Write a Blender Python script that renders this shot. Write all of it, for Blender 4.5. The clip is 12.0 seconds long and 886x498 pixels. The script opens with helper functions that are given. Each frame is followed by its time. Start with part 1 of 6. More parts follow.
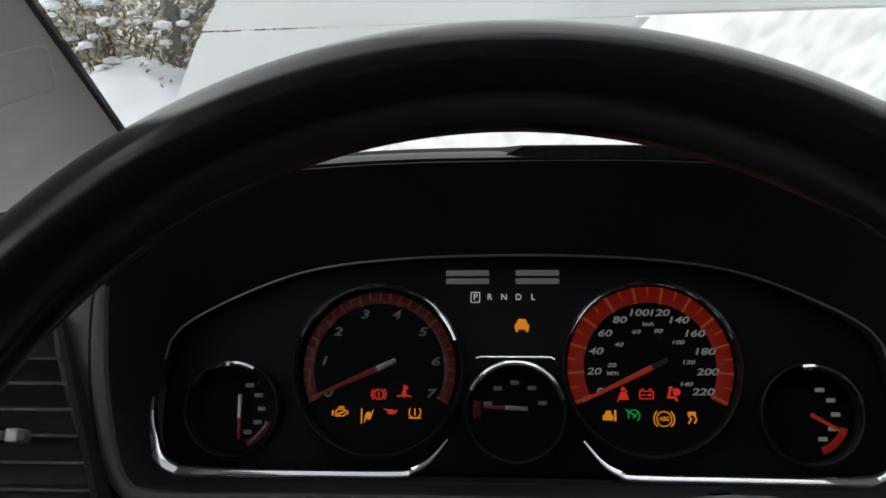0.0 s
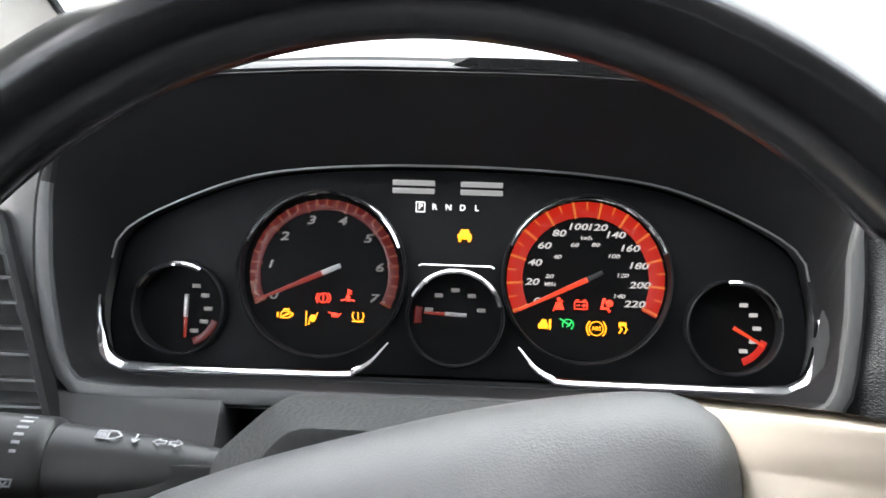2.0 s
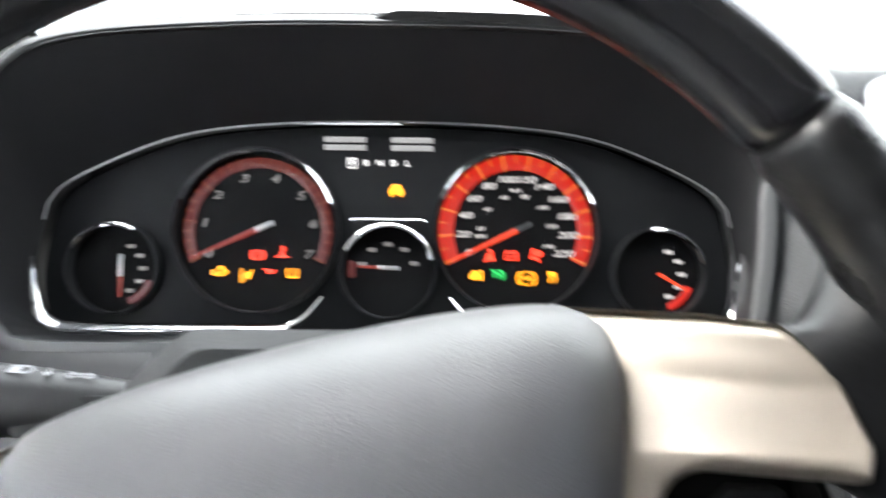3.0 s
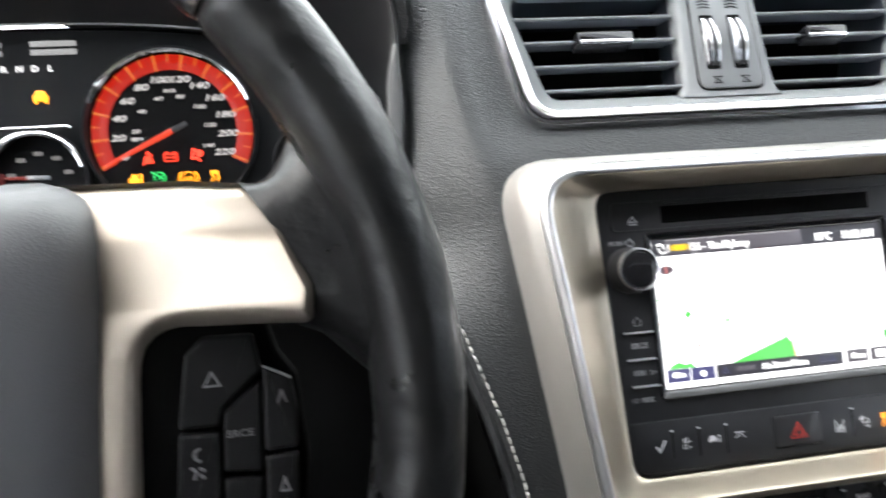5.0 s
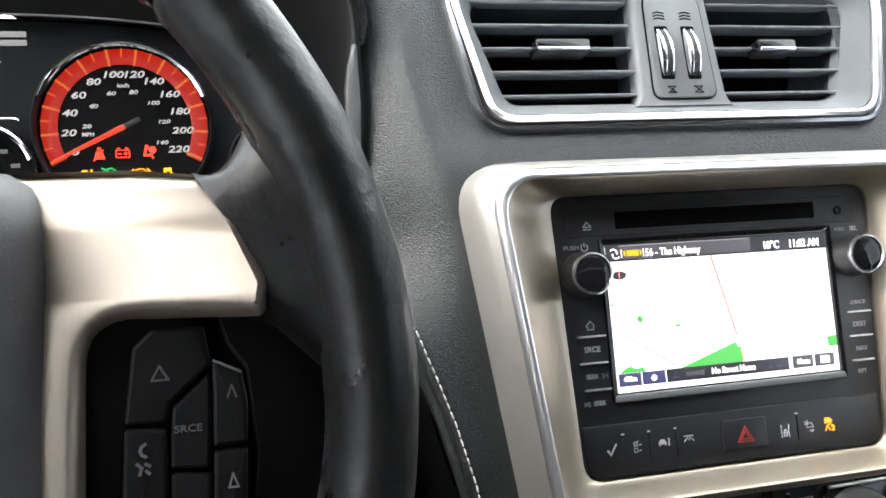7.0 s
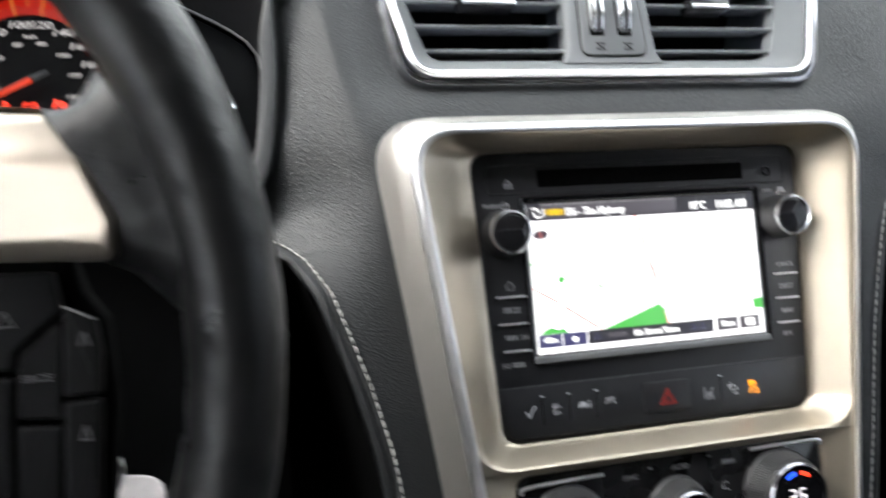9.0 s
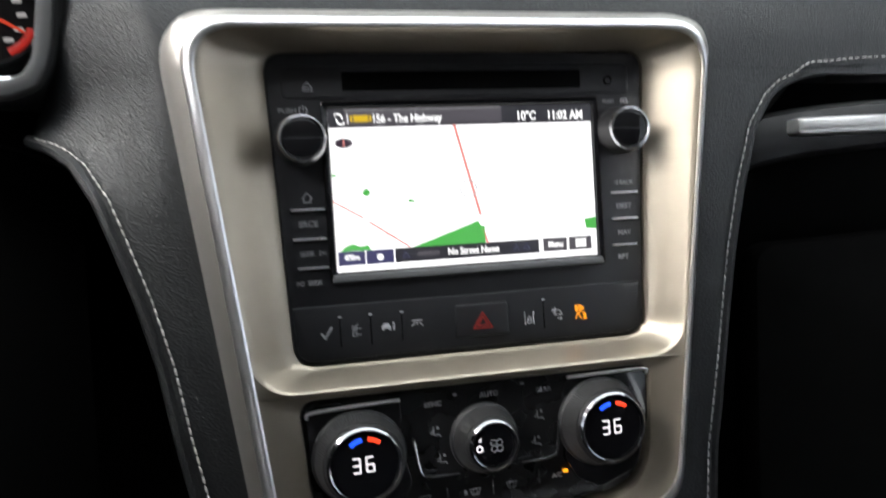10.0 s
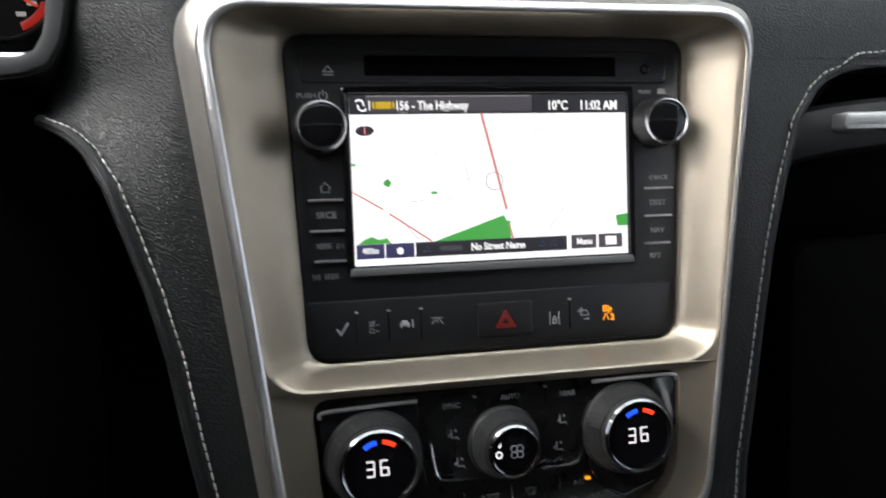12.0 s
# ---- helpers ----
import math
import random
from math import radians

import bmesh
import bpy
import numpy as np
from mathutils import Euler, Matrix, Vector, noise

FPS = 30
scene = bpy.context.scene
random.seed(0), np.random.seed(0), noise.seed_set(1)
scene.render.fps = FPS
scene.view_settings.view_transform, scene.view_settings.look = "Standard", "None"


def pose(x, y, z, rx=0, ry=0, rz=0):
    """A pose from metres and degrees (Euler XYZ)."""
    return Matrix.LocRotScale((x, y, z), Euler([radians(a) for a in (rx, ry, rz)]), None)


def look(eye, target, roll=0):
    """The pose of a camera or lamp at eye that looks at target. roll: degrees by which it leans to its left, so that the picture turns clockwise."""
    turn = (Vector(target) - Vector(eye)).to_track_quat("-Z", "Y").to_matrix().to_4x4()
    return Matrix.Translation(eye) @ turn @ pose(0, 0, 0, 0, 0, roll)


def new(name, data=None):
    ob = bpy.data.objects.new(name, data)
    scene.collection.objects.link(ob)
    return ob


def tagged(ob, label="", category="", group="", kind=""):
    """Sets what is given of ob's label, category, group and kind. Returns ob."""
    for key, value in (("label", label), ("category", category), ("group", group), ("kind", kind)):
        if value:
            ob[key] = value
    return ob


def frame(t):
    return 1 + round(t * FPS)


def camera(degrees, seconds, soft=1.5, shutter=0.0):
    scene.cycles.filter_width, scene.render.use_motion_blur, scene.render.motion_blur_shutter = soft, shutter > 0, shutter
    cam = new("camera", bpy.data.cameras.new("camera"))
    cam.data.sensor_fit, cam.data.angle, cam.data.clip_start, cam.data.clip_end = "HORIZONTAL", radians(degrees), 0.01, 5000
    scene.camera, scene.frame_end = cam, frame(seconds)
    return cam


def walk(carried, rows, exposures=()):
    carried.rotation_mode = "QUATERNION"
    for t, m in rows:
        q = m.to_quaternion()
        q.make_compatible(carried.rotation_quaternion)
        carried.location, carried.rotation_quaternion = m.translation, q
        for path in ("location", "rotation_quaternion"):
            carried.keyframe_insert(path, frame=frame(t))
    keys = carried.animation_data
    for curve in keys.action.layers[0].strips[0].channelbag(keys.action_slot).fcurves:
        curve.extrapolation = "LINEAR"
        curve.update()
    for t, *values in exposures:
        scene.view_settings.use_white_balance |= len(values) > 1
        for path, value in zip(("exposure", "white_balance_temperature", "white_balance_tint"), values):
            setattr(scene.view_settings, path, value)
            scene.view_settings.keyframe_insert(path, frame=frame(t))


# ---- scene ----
cam = camera(57.0, 12.0, soft=1.6, shutter=0.8)
PATH = [
    (0.0, (-0.4139, -0.3116, 1.3864), (-0.4903, 0.6675, 1.1980), -1.12),
    (0.1, (-0.4149, -0.3115, 1.3862), (-0.4838, 0.6677, 1.1953), -0.78),
    (0.2, (-0.4159, -0.3114, 1.3859), (-0.4646, 0.6663, 1.1818), -0.28),
    (0.3, (-0.4167, -0.3114, 1.3856), (-0.4682, 0.6624, 1.1639), -0.09),
    (0.5, (-0.4174, -0.3113, 1.3845), (-0.4826, 0.6542, 1.1321), 0.05),
    (0.7, (-0.4173, -0.3126, 1.3828), (-0.4889, 0.6458, 1.1067), 0.19),
    (0.8, (-0.4172, -0.3139, 1.3820), (-0.4934, 0.6445, 1.1071), 0.22),
    (1.0, (-0.4164, -0.3166, 1.3812), (-0.4914, 0.6441, 1.1138), 0.33),
    (1.3, (-0.4086, -0.3186, 1.3824), (-0.4431, 0.6375, 1.0913), 1.13),
    (1.5, (-0.4034, -0.3191, 1.3837), (-0.4287, 0.6339, 1.0820), 1.36),
    (2.0, (-0.4014, -0.3214, 1.3852), (-0.4334, 0.6355, 1.0964), 1.39),
    (2.3, (-0.4001, -0.3254, 1.3826), (-0.4515, 0.6301, 1.0921), 1.48),
    (2.5, (-0.3975, -0.3282, 1.3793), (-0.4370, 0.6286, 1.0912), 1.83),
    (2.8, (-0.3886, -0.3317, 1.3740), (-0.4207, 0.6222, 1.0755), 1.36),
    (3.0, (-0.3771, -0.3352, 1.3688), (-0.3728, 0.6176, 1.0653), 0.74),
    (3.3, (-0.3530, -0.3418, 1.3613), (-0.3172, 0.6105, 1.0584), -1.27),
    (3.5, (-0.3396, -0.3425, 1.3622), (-0.2855, 0.6078, 1.0557), -1.60),
    (3.7, (-0.3252, -0.3447, 1.3676), (-0.2672, 0.5996, 1.0436), -1.88),
    (5.5, (-0.2595, -0.3669, 1.3542), (-0.0270, 0.5221, 0.9597), 1.80),
    (6.0, (-0.2598, -0.3662, 1.3529), (-0.0083, 0.5221, 0.9688), 2.74),
    (6.5, (-0.2646, -0.3653, 1.3540), (-0.0284, 0.5293, 0.9746), 2.29),
    (8.5, (-0.2585, -0.3677, 1.3528), (-0.0198, 0.5219, 0.9631), 2.53),
    (8.8, (-0.2464, -0.3673, 1.3473), (0.0082, 0.5170, 0.9581), 3.37),
    (9.0, (-0.2315, -0.3669, 1.3406), (0.0315, 0.5094, 0.9369), 3.20),
    (9.3, (-0.1883, -0.3740, 1.3403), (0.0270, 0.4997, 0.9043), 2.67),
    (9.5, (-0.1596, -0.3779, 1.3401), (0.0543, 0.4846, 0.8813), 3.09),
    (9.7, (-0.1397, -0.3769, 1.3351), (0.0808, 0.4799, 0.8690), 3.31),
    (10.0, (-0.1233, -0.3691, 1.3245), (0.1323, 0.4696, 0.8437), 4.51),
    (10.5, (-0.1113, -0.3482, 1.3222), (0.1232, 0.4558, 0.7756), 5.51),
    (11.0, (-0.1071, -0.3502, 1.3168), (0.1226, 0.4722, 0.7963), 5.60),
    (11.5, (-0.1051, -0.3514, 1.3141), (0.1189, 0.4801, 0.8057), 5.29),
    (12.0, (-0.1189, -0.3486, 1.3229), (0.1101, 0.4822, 0.8156), 5.23),
]
EXPOSURES = [(0.0, 0.9), (0.2, 1.35), (0.5, 1.9), (1.0, 2.7), (1.5, 3.2), (2.5, 3.75), (3.5, 4.0), (5.5, 3.55), (6.5, 3.5), (8.7, 3.5), (9.0, 3.25), (9.6, 3.1), (10.4, 2.5), (12.0, 2.45)]
walk(cam, [(t, look(eye, target, roll)) for t, eye, target, roll in PATH], EXPOSURES)

# ---- daylight: an overcast winter noon ----
world = bpy.data.worlds.new("overcast_sky")
scene.world = world
world.use_nodes = True
wn = world.node_tree.nodes
sky = wn.new("ShaderNodeTexSky")
sky.sky_type = "NISHITA"
sky.sun_disc = False
sky.sun_elevation = radians(35)
sky.sun_rotation = radians(274)
sky.air_density, sky.dust_density, sky.ozone_density = 1.0, 4.0, 0.6
hsv = wn.new("ShaderNodeHueSaturation")
hsv.inputs["Saturation"].default_value = 0.25
world.node_tree.links.new(sky.outputs["Color"], hsv.inputs["Color"])
world.node_tree.links.new(hsv.outputs["Color"], wn["Background"].inputs["Color"])
wn["Background"].inputs["Strength"].default_value = 0.15
sun = new("sun", bpy.data.lights.new("sun", "SUN"))
sun.data.energy, sun.data.angle, sun.data.color = 0.5, radians(30), (1.0, 0.985, 0.965)
sun.matrix_world = look((-7.5, 0.5, 6.5), (0, 0, 1.2))

# ---- frames of reference: x right, y up along the face, z towards the driver ----
LEAN = radians(28)
STACK = Matrix(((1, 0, 0, 0), (0, math.sin(LEAN), -math.cos(LEAN), 0), (0, math.cos(LEAN), math.sin(LEAN), 1.15), (0, 0, 0, 1)))
CLUSTER = STACK @ Matrix.Translation((-0.4089, 0.1505, -0.0856)) @ pose(0, 0, 0, 6.9)
VENT = STACK @ Matrix.Translation((0, 0.155, -0.022)) @ pose(0, 0, 0, -6)
WHEEL = STACK @ Matrix.Translation((-0.409, 0.001, 0.166)) @ pose(0, 0, 0, 1.5)
RIM = STACK @ Matrix.Translation((-0.4135, -0.0100, 0.1625)) @ pose(0, 0, 0, 6.85, 0.31)
TURNED = radians(14)  # the wheel stands turned a little to the left


# ---- mesh tools ----
def finish(bm, angle=0.6):
    bmesh.ops.recalc_face_normals(bm, faces=bm.faces)
    for f in bm.faces:
        f.smooth = True
    for e in bm.edges:
        if len(e.link_faces) == 2 and e.calc_face_angle(0) > angle:
            e.smooth = False


def mesh_of(name, bm, material, angle=0.6):
    finish(bm, angle)
    me = bpy.data.meshes.new(name)
    bm.to_mesh(me)
    bm.free()
    me.materials.append(material)
    return me


def part(name, bm, material, parent, label="", angle=0.6, at=None):
    """One mesh under a thing or under a part, in its parent's frame."""
    ob = new(name, bm if isinstance(bm, bpy.types.Mesh) else mesh_of(name, bm, material, angle))
    ob.parent = parent
    if at is not None:
        ob.matrix_basis = at
    return tagged(ob, label)


def thing(name, m, label, category, group="", kind=""):
    ob = new(name)
    ob.empty_display_size = 0.02
    ob.matrix_basis = m
    return tagged(ob, label, category, group, kind)


def solid(name, bm, material, m, label, category, group="", kind="", angle=0.6):
    ob = new(name, mesh_of(name, bm, material, angle))
    ob.matrix_basis = m
    return tagged(ob, label, category, group, kind)


def rounded(points, radius, n=5):
    """A closed outline with rounded corners; radius: one for all or one a corner."""
    out, count = [], len(points)
    for i, p in enumerate(points):
        p = Vector(p)
        a, b = Vector(points[i - 1]) - p, Vector(points[(i + 1) % count]) - p
        r = radius[i] if isinstance(radius, (list, tuple)) else radius
        half = a.angle(b) / 2
        reach = min(r / max(math.tan(half), 1e-3), 0.48 * a.length, 0.48 * b.length)
        s, e = p + a.normalized() * reach, p + b.normalized() * reach
        for k in range(n + 1):
            t = k / n
            out.append(s * (1 - t) ** 2 + p * 2 * t * (1 - t) + e * t * t)
    return out


def box2(w, h, x=0.0, y=0.0, w_low=None):
    """Corners of a rectangle or of a trapezium, anticlockwise."""
    l = w if w_low is None else w_low
    return [(x - l / 2, y - h / 2), (x + l / 2, y - h / 2), (x + w / 2, y + h / 2), (x - w / 2, y + h / 2)]


def circle2(r, x=0.0, y=0.0, n=40, a0=0.0, a1=math.tau):
    whole = abs(a1 - a0) > math.tau - 1e-4
    return [Vector((x + r * math.cos(a0 + (a1 - a0) * k / (n if whole else n - 1)), y + r * math.sin(a0 + (a1 - a0) * k / (n if whole else n - 1)))) for k in range(n)]


def inset(outline, by):
    """The outline moved inwards (anticlockwise outlines)."""
    out, n = [], len(outline)
    for i, p in enumerate(outline):
        a, b = p - outline[i - 1], outline[(i + 1) % n] - p
        if a.length < 1e-7:
            a = b
        if b.length < 1e-7:
            b = a
        na, nb = Vector((-a.y, a.x)).normalized(), Vector((-b.y, b.x)).normalized()
        m = na + nb
        m = m.normalized() if m.length > 1e-6 else na
        out.append(p + m * by / max(0.5, m.dot(na)))
    return out


def loft(rings, closed=True, start=False, end=False, bm=None):
    """Faces from ring to ring; a ring is a list of places of equal count."""
    bm = bm or bmesh.new()
    rows = [[bm.verts.new(p) for p in ring] for ring in rings]
    n = len(rows[0])
    for a, b in zip(rows, rows[1:]):
        for i in range(n if closed else n - 1):
            j = (i + 1) % n
            bm.faces.new((a[i], a[j], b[j], b[i]))
    if start:
        bm.faces.new(rows[0][::-1])
    if end:
        bm.faces.new(rows[-1])
    return bm


def raise2(outline, z):
    return [Vector((p[0], p[1], z)) for p in outline]


def plate(outline, back, front, edge=0.0008, bm=None):
    """A slab with a softened front edge."""
    outline = [Vector(p[:2]) for p in outline]
    return loft([raise2(outline, back), raise2(outline, front - edge), raise2(inset(outline, edge * 0.35), front - edge * 0.3), raise2(inset(outline, edge), front)], True, True, True, bm)


def strip2(outer, inner, back, front, edge=0.0006, bm=None):
    """A flat ring between two outlines of equal count, with softened edges."""
    outer, inner = [Vector(p[:2]) for p in outer], [Vector(p[:2]) for p in inner]
    return loft([raise2(outer, back), raise2(outer, front - edge), raise2(inset(outer, edge), front), raise2(inset(inner, -edge), front), raise2(inner, front - edge), raise2(inner, back)], True, False, False, bm)


def lathe(profile, n=40, bm=None, start=True, end=True):
    """Turned about z: rows of (radius, z)."""
    return loft([[Vector((r * math.cos(math.tau * k / n), r * math.sin(math.tau * k / n), z)) for k in range(n)] for r, z in profile], True, start, end, bm)


def tube(path, r, n=10, closed=False, flat=1.0, bm=None, up=Vector((0, 0, 1))):
    """A round bar along a path; r: one radius or one a point."""
    path = [Vector(p) for p in path]
    rings = []
    for i, p in enumerate(path):
        a = path[i - 1] if i or closed else p
        b = path[(i + 1) % len(path)] if i < len(path) - 1 or closed else p
        d = (b - a).normalized()
        side = d.cross(up)
        side = side.normalized() if side.length > 1e-5 else Vector((1, 0, 0))
        top = side.cross(d)
        rr = r[i] if isinstance(r, (list, tuple)) else r
        rings.append([p + side * (rr * math.cos(math.tau * k / n)) + top * (rr * flat * math.sin(math.tau * k / n)) for k in range(n)])
    if closed:
        rings.append(rings[0])
    bm = loft(rings, True, not closed, not closed, bm)
    if closed:
        bmesh.ops.remove_doubles(bm, verts=bm.verts, dist=1e-6)
    return bm


def block(w, h, d, x=0.0, y=0.0, z=0.0, r=0.001, bm=None):
    """A box with rounded corners seen from the front: centre x, y, front face at z."""
    return plate(rounded(box2(w, h, x, y), min(r, w * 0.45, h * 0.45), 3), z - d, z, min(r, d * 0.4) * 0.7, bm)


def curve2(points, n=8):
    """A smooth line through the points (Catmull-Rom)."""
    pts = [Vector(p) for p in points]
    pts = [pts[0] * 2 - pts[1]] + pts + [pts[-1] * 2 - pts[-2]]
    out = []
    for i in range(1, len(pts) - 2):
        a, b, c, d = pts[i - 1 : i + 3]
        for k in range(n):
            t = k / n
            out.append(0.5 * ((2 * b) + (c - a) * t + (2 * a - 5 * b + 4 * c - d) * t * t + (3 * b - a - 3 * c + d) * t**3))
    return out + [pts[-2]]


def resample(outline, n):
    """n points at even steps round a closed outline, from its first."""
    pts = [Vector(p[:2]) for p in outline]
    pts.append(pts[0])
    lengths = [0.0]
    for a, b in zip(pts, pts[1:]):
        lengths.append(lengths[-1] + (b - a).length)
    out, j = [], 0
    for k in range(n):
        s = lengths[-1] * k / n
        while lengths[j + 1] < s:
            j += 1
        t = (s - lengths[j]) / max(lengths[j + 1] - lengths[j], 1e-9)
        out.append(pts[j].lerp(pts[j + 1], t))
    return out


def lettering(text, size, thick=0.0002, align="CENTER", slant=0.0, wide=1.0):
    """A mesh of a word in the built-in font, centred on its own middle."""
    cu = bpy.data.curves.new("lettering", "FONT")
    cu.body, cu.size, cu.extrude, cu.align_x, cu.align_y, cu.shear = text, size, thick, align, "CENTER", slant
    cu.resolution_u, cu.offset = 3, size * 0.018
    ob = bpy.data.objects.new("lettering", cu)
    me = bpy.data.meshes.new_from_object(ob)
    bpy.data.objects.remove(ob)
    bpy.data.curves.remove(cu)
    for v in me.vertices:
        v.co.x *= wide
    return me


def write(name, text, size, material, parent, x, y, z, label="", align="CENTER", slant=0.0, wide=1.0, turn=0.0):
    me = lettering(text, size, 0.0002, align, slant, wide)
    me.materials.append(material)
    ob = new(name, me)
    ob.parent = parent
    ob.matrix_basis = pose(x, y, z, 0, 0, turn)
    return tagged(ob, label)


def stroke(lines, w, z=0.0, thick=0.0003, bm=None):
    """Flat bars along lines of points, for the marks on buttons."""
    bm = bm or bmesh.new()
    for line in lines:
        pts = [Vector(p) for p in line]
        for a, b in zip(pts, pts[1:]):
            d = (b - a).normalized() * w / 2
            n = Vector((-d.y, d.x))
            plate([a - d - n, b + d - n, b + d + n, a - d + n], z, z + thick, thick * 0.3, bm)
    return bm


# ---- materials ----
def material(name, color, rough=0.5, metal=0.0, grain=None, bump=0.0, vary=0.0, vary_scale=30.0, rough_vary=0.0, coat=0.0, coat_rough=0.08, cells=None, stretch=(1, 1, 1), spec=0.5, deep=0.0006):
    """A surface with colour and gloss varied at two scales; grain: the scale of its fine relief, cells: of a pebbled relief."""
    mat = bpy.data.materials.new(name)
    mat.use_nodes = True
    nt = mat.node_tree
    b = nt.nodes["Principled BSDF"]
    b.inputs["Base Color"].default_value = (*color, 1)
    b.inputs["Roughness"].default_value = rough
    b.inputs["Metallic"].default_value = metal
    b.inputs["Coat Weight"].default_value = coat
    b.inputs["Coat Roughness"].default_value = coat_rough
    b.inputs["Specular IOR Level"].default_value = spec
    where = nt.nodes.new("ShaderNodeTexCoord").outputs["Object"]

    def noise_of(scale, detail=4.0):
        n = nt.nodes.new("ShaderNodeTexNoise")
        n.inputs["Scale"].default_value, n.inputs["Detail"].default_value = scale, detail
        nt.links.new(where, n.inputs["Vector"])
        return n.outputs["Fac"]

    def span(fac, low, high):
        m = nt.nodes.new("ShaderNodeMapRange")
        m.inputs["From Min"].default_value, m.inputs["From Max"].default_value = 0.3, 0.7
        m.inputs["To Min"].default_value, m.inputs["To Max"].default_value = low, high
        nt.links.new(fac, m.inputs["Value"])
        return m.outputs["Result"]

    if vary:
        mix = nt.nodes.new("ShaderNodeMix")
        mix.data_type = "RGBA"
        mix.inputs["A"].default_value = (*(c * (1 - vary) for c in color), 1)
        mix.inputs["B"].default_value = (*(min(1.0, c * (1 + vary)) for c in color), 1)
        nt.links.new(span(noise_of(vary_scale), 0, 1), mix.inputs["Factor"])
        nt.links.new(mix.outputs["Result"], b.inputs["Base Color"])
    if rough_vary:
        nt.links.new(span(noise_of(vary_scale * 1.7, 6), max(0.02, rough - rough_vary), rough + rough_vary), b.inputs["Roughness"])
    height = None
    if cells:
        v = nt.nodes.new("ShaderNodeTexVoronoi")
        v.feature = "F1"
        v.inputs["Scale"].default_value = cells
        long = nt.nodes.new("ShaderNodeVectorMath")
        long.operation = "MULTIPLY"
        long.inputs[1].default_value = stretch
        warp = nt.nodes.new("ShaderNodeMix")
        warp.data_type = "VECTOR"
        warp.inputs["Factor"].default_value = 0.0012
        nz = nt.nodes.new("ShaderNodeTexNoise")
        nz.inputs["Scale"].default_value = cells * 0.45
        nt.links.new(where, nz.inputs["Vector"])
        nt.links.new(where, warp.inputs["A"])
        nt.links.new(nz.outputs["Color"], warp.inputs["B"])
        nt.links.new(warp.outputs["Result"], long.inputs[0])
        nt.links.new(long.outputs["Vector"], v.inputs["Vector"])
        cap = nt.nodes.new("ShaderNodeMapRange")
        cap.interpolation_type = "SMOOTHSTEP"
        cap.inputs["From Max"].default_value = 0.75
        cap.inputs["To Min"].default_value, cap.inputs["To Max"].default_value = 1.0, 0.0
        nt.links.new(v.outputs["Distance"], cap.inputs["Value"])
        height = cap.outputs["Result"]
    elif grain:
        height = noise_of(grain, 8 if grain > 150 else 5)
    if height and bump:
        bp = nt.nodes.new("ShaderNodeBump")
        bp.inputs["Strength"].default_value = bump
        bp.inputs["Distance"].default_value = deep
        nt.links.new(height, bp.inputs["Height"])
        nt.links.new(bp.outputs["Normal"], b.inputs["Normal"])
    return mat


def glow(name, color, strength, base=(0.02, 0.02, 0.02)):
    mat = bpy.data.materials.new(name)
    mat.use_nodes = True
    b = mat.node_tree.nodes["Principled BSDF"]
    b.inputs["Base Color"].default_value = (*base, 1)
    b.inputs["Roughness"].default_value = 0.3
    b.inputs["Emission Color"].default_value = (*color, 1)
    b.inputs["Emission Strength"].default_value = strength * 0.3
    return mat


def glass(name, rough=0.0, tint=(1, 1, 1), gloss=0.03):
    """A thin pane: clear, with a faint mirror image at grazing angles."""
    mat = bpy.data.materials.new(name)
    mat.use_nodes = True
    nt = mat.node_tree
    nt.nodes.remove(nt.nodes["Principled BSDF"])
    clear, shine = nt.nodes.new("ShaderNodeBsdfTransparent"), nt.nodes.new("ShaderNodeBsdfGlossy")
    clear.inputs["Color"].default_value = (*tint, 1)
    shine.inputs["Roughness"].default_value = rough
    facing, span, mix = nt.nodes.new("ShaderNodeLayerWeight"), nt.nodes.new("ShaderNodeMapRange"), nt.nodes.new("ShaderNodeMixShader")
    facing.inputs["Blend"].default_value = 0.25
    span.inputs["To Min"].default_value, span.inputs["To Max"].default_value = gloss, gloss * 7
    nt.links.new(facing.outputs["Facing"], span.inputs["Value"])
    nt.links.new(span.outputs["Result"], mix.inputs["Fac"])
    nt.links.new(clear.outputs["BSDF"], mix.inputs[1])
    nt.links.new(shine.outputs["BSDF"], mix.inputs[2])
    nt.links.new(mix.outputs["Shader"], nt.nodes["Material Output"].inputs["Surface"])
    return mat


DASH = material("grained_dash_vinyl", (0.0130, 0.0141, 0.0154), 0.42, cells=1050, stretch=(0.60, 1.15, 1.15), bump=0.6, deep=0.0005, spec=0.5, vary=0.10, vary_scale=14, rough_vary=0.02)
DASH_TOP = material("grained_dash_top", (0.024, 0.0245, 0.0255), 0.6, cells=520, bump=0.3, vary=0.12, vary_scale=12)
HOOD_TOP = material("dull_black_hood_vinyl", (0.012, 0.012, 0.0125), 0.75, cells=820, bump=0.5, spec=0.12, vary=0.15, vary_scale=20)
COWL = material("smooth_black_cowl", (0.014, 0.014, 0.015), 0.55, grain=900, bump=0.12, vary=0.15, vary_scale=20, spec=0.3)
GREY = material("grey_trim_plastic", (0.075, 0.076, 0.078), 0.48, grain=1400, bump=0.1, vary=0.08, vary_scale=25)
BUTTON = material("soft_black_button", (0.007, 0.007, 0.0075), 0.55, grain=1500, bump=0.06, vary=0.15, vary_scale=40, spec=0.16)
BLACK = material("matt_black_plastic", (0.012, 0.012, 0.013), 0.5, grain=1200, bump=0.08, vary=0.2, vary_scale=30, rough_vary=0.06)
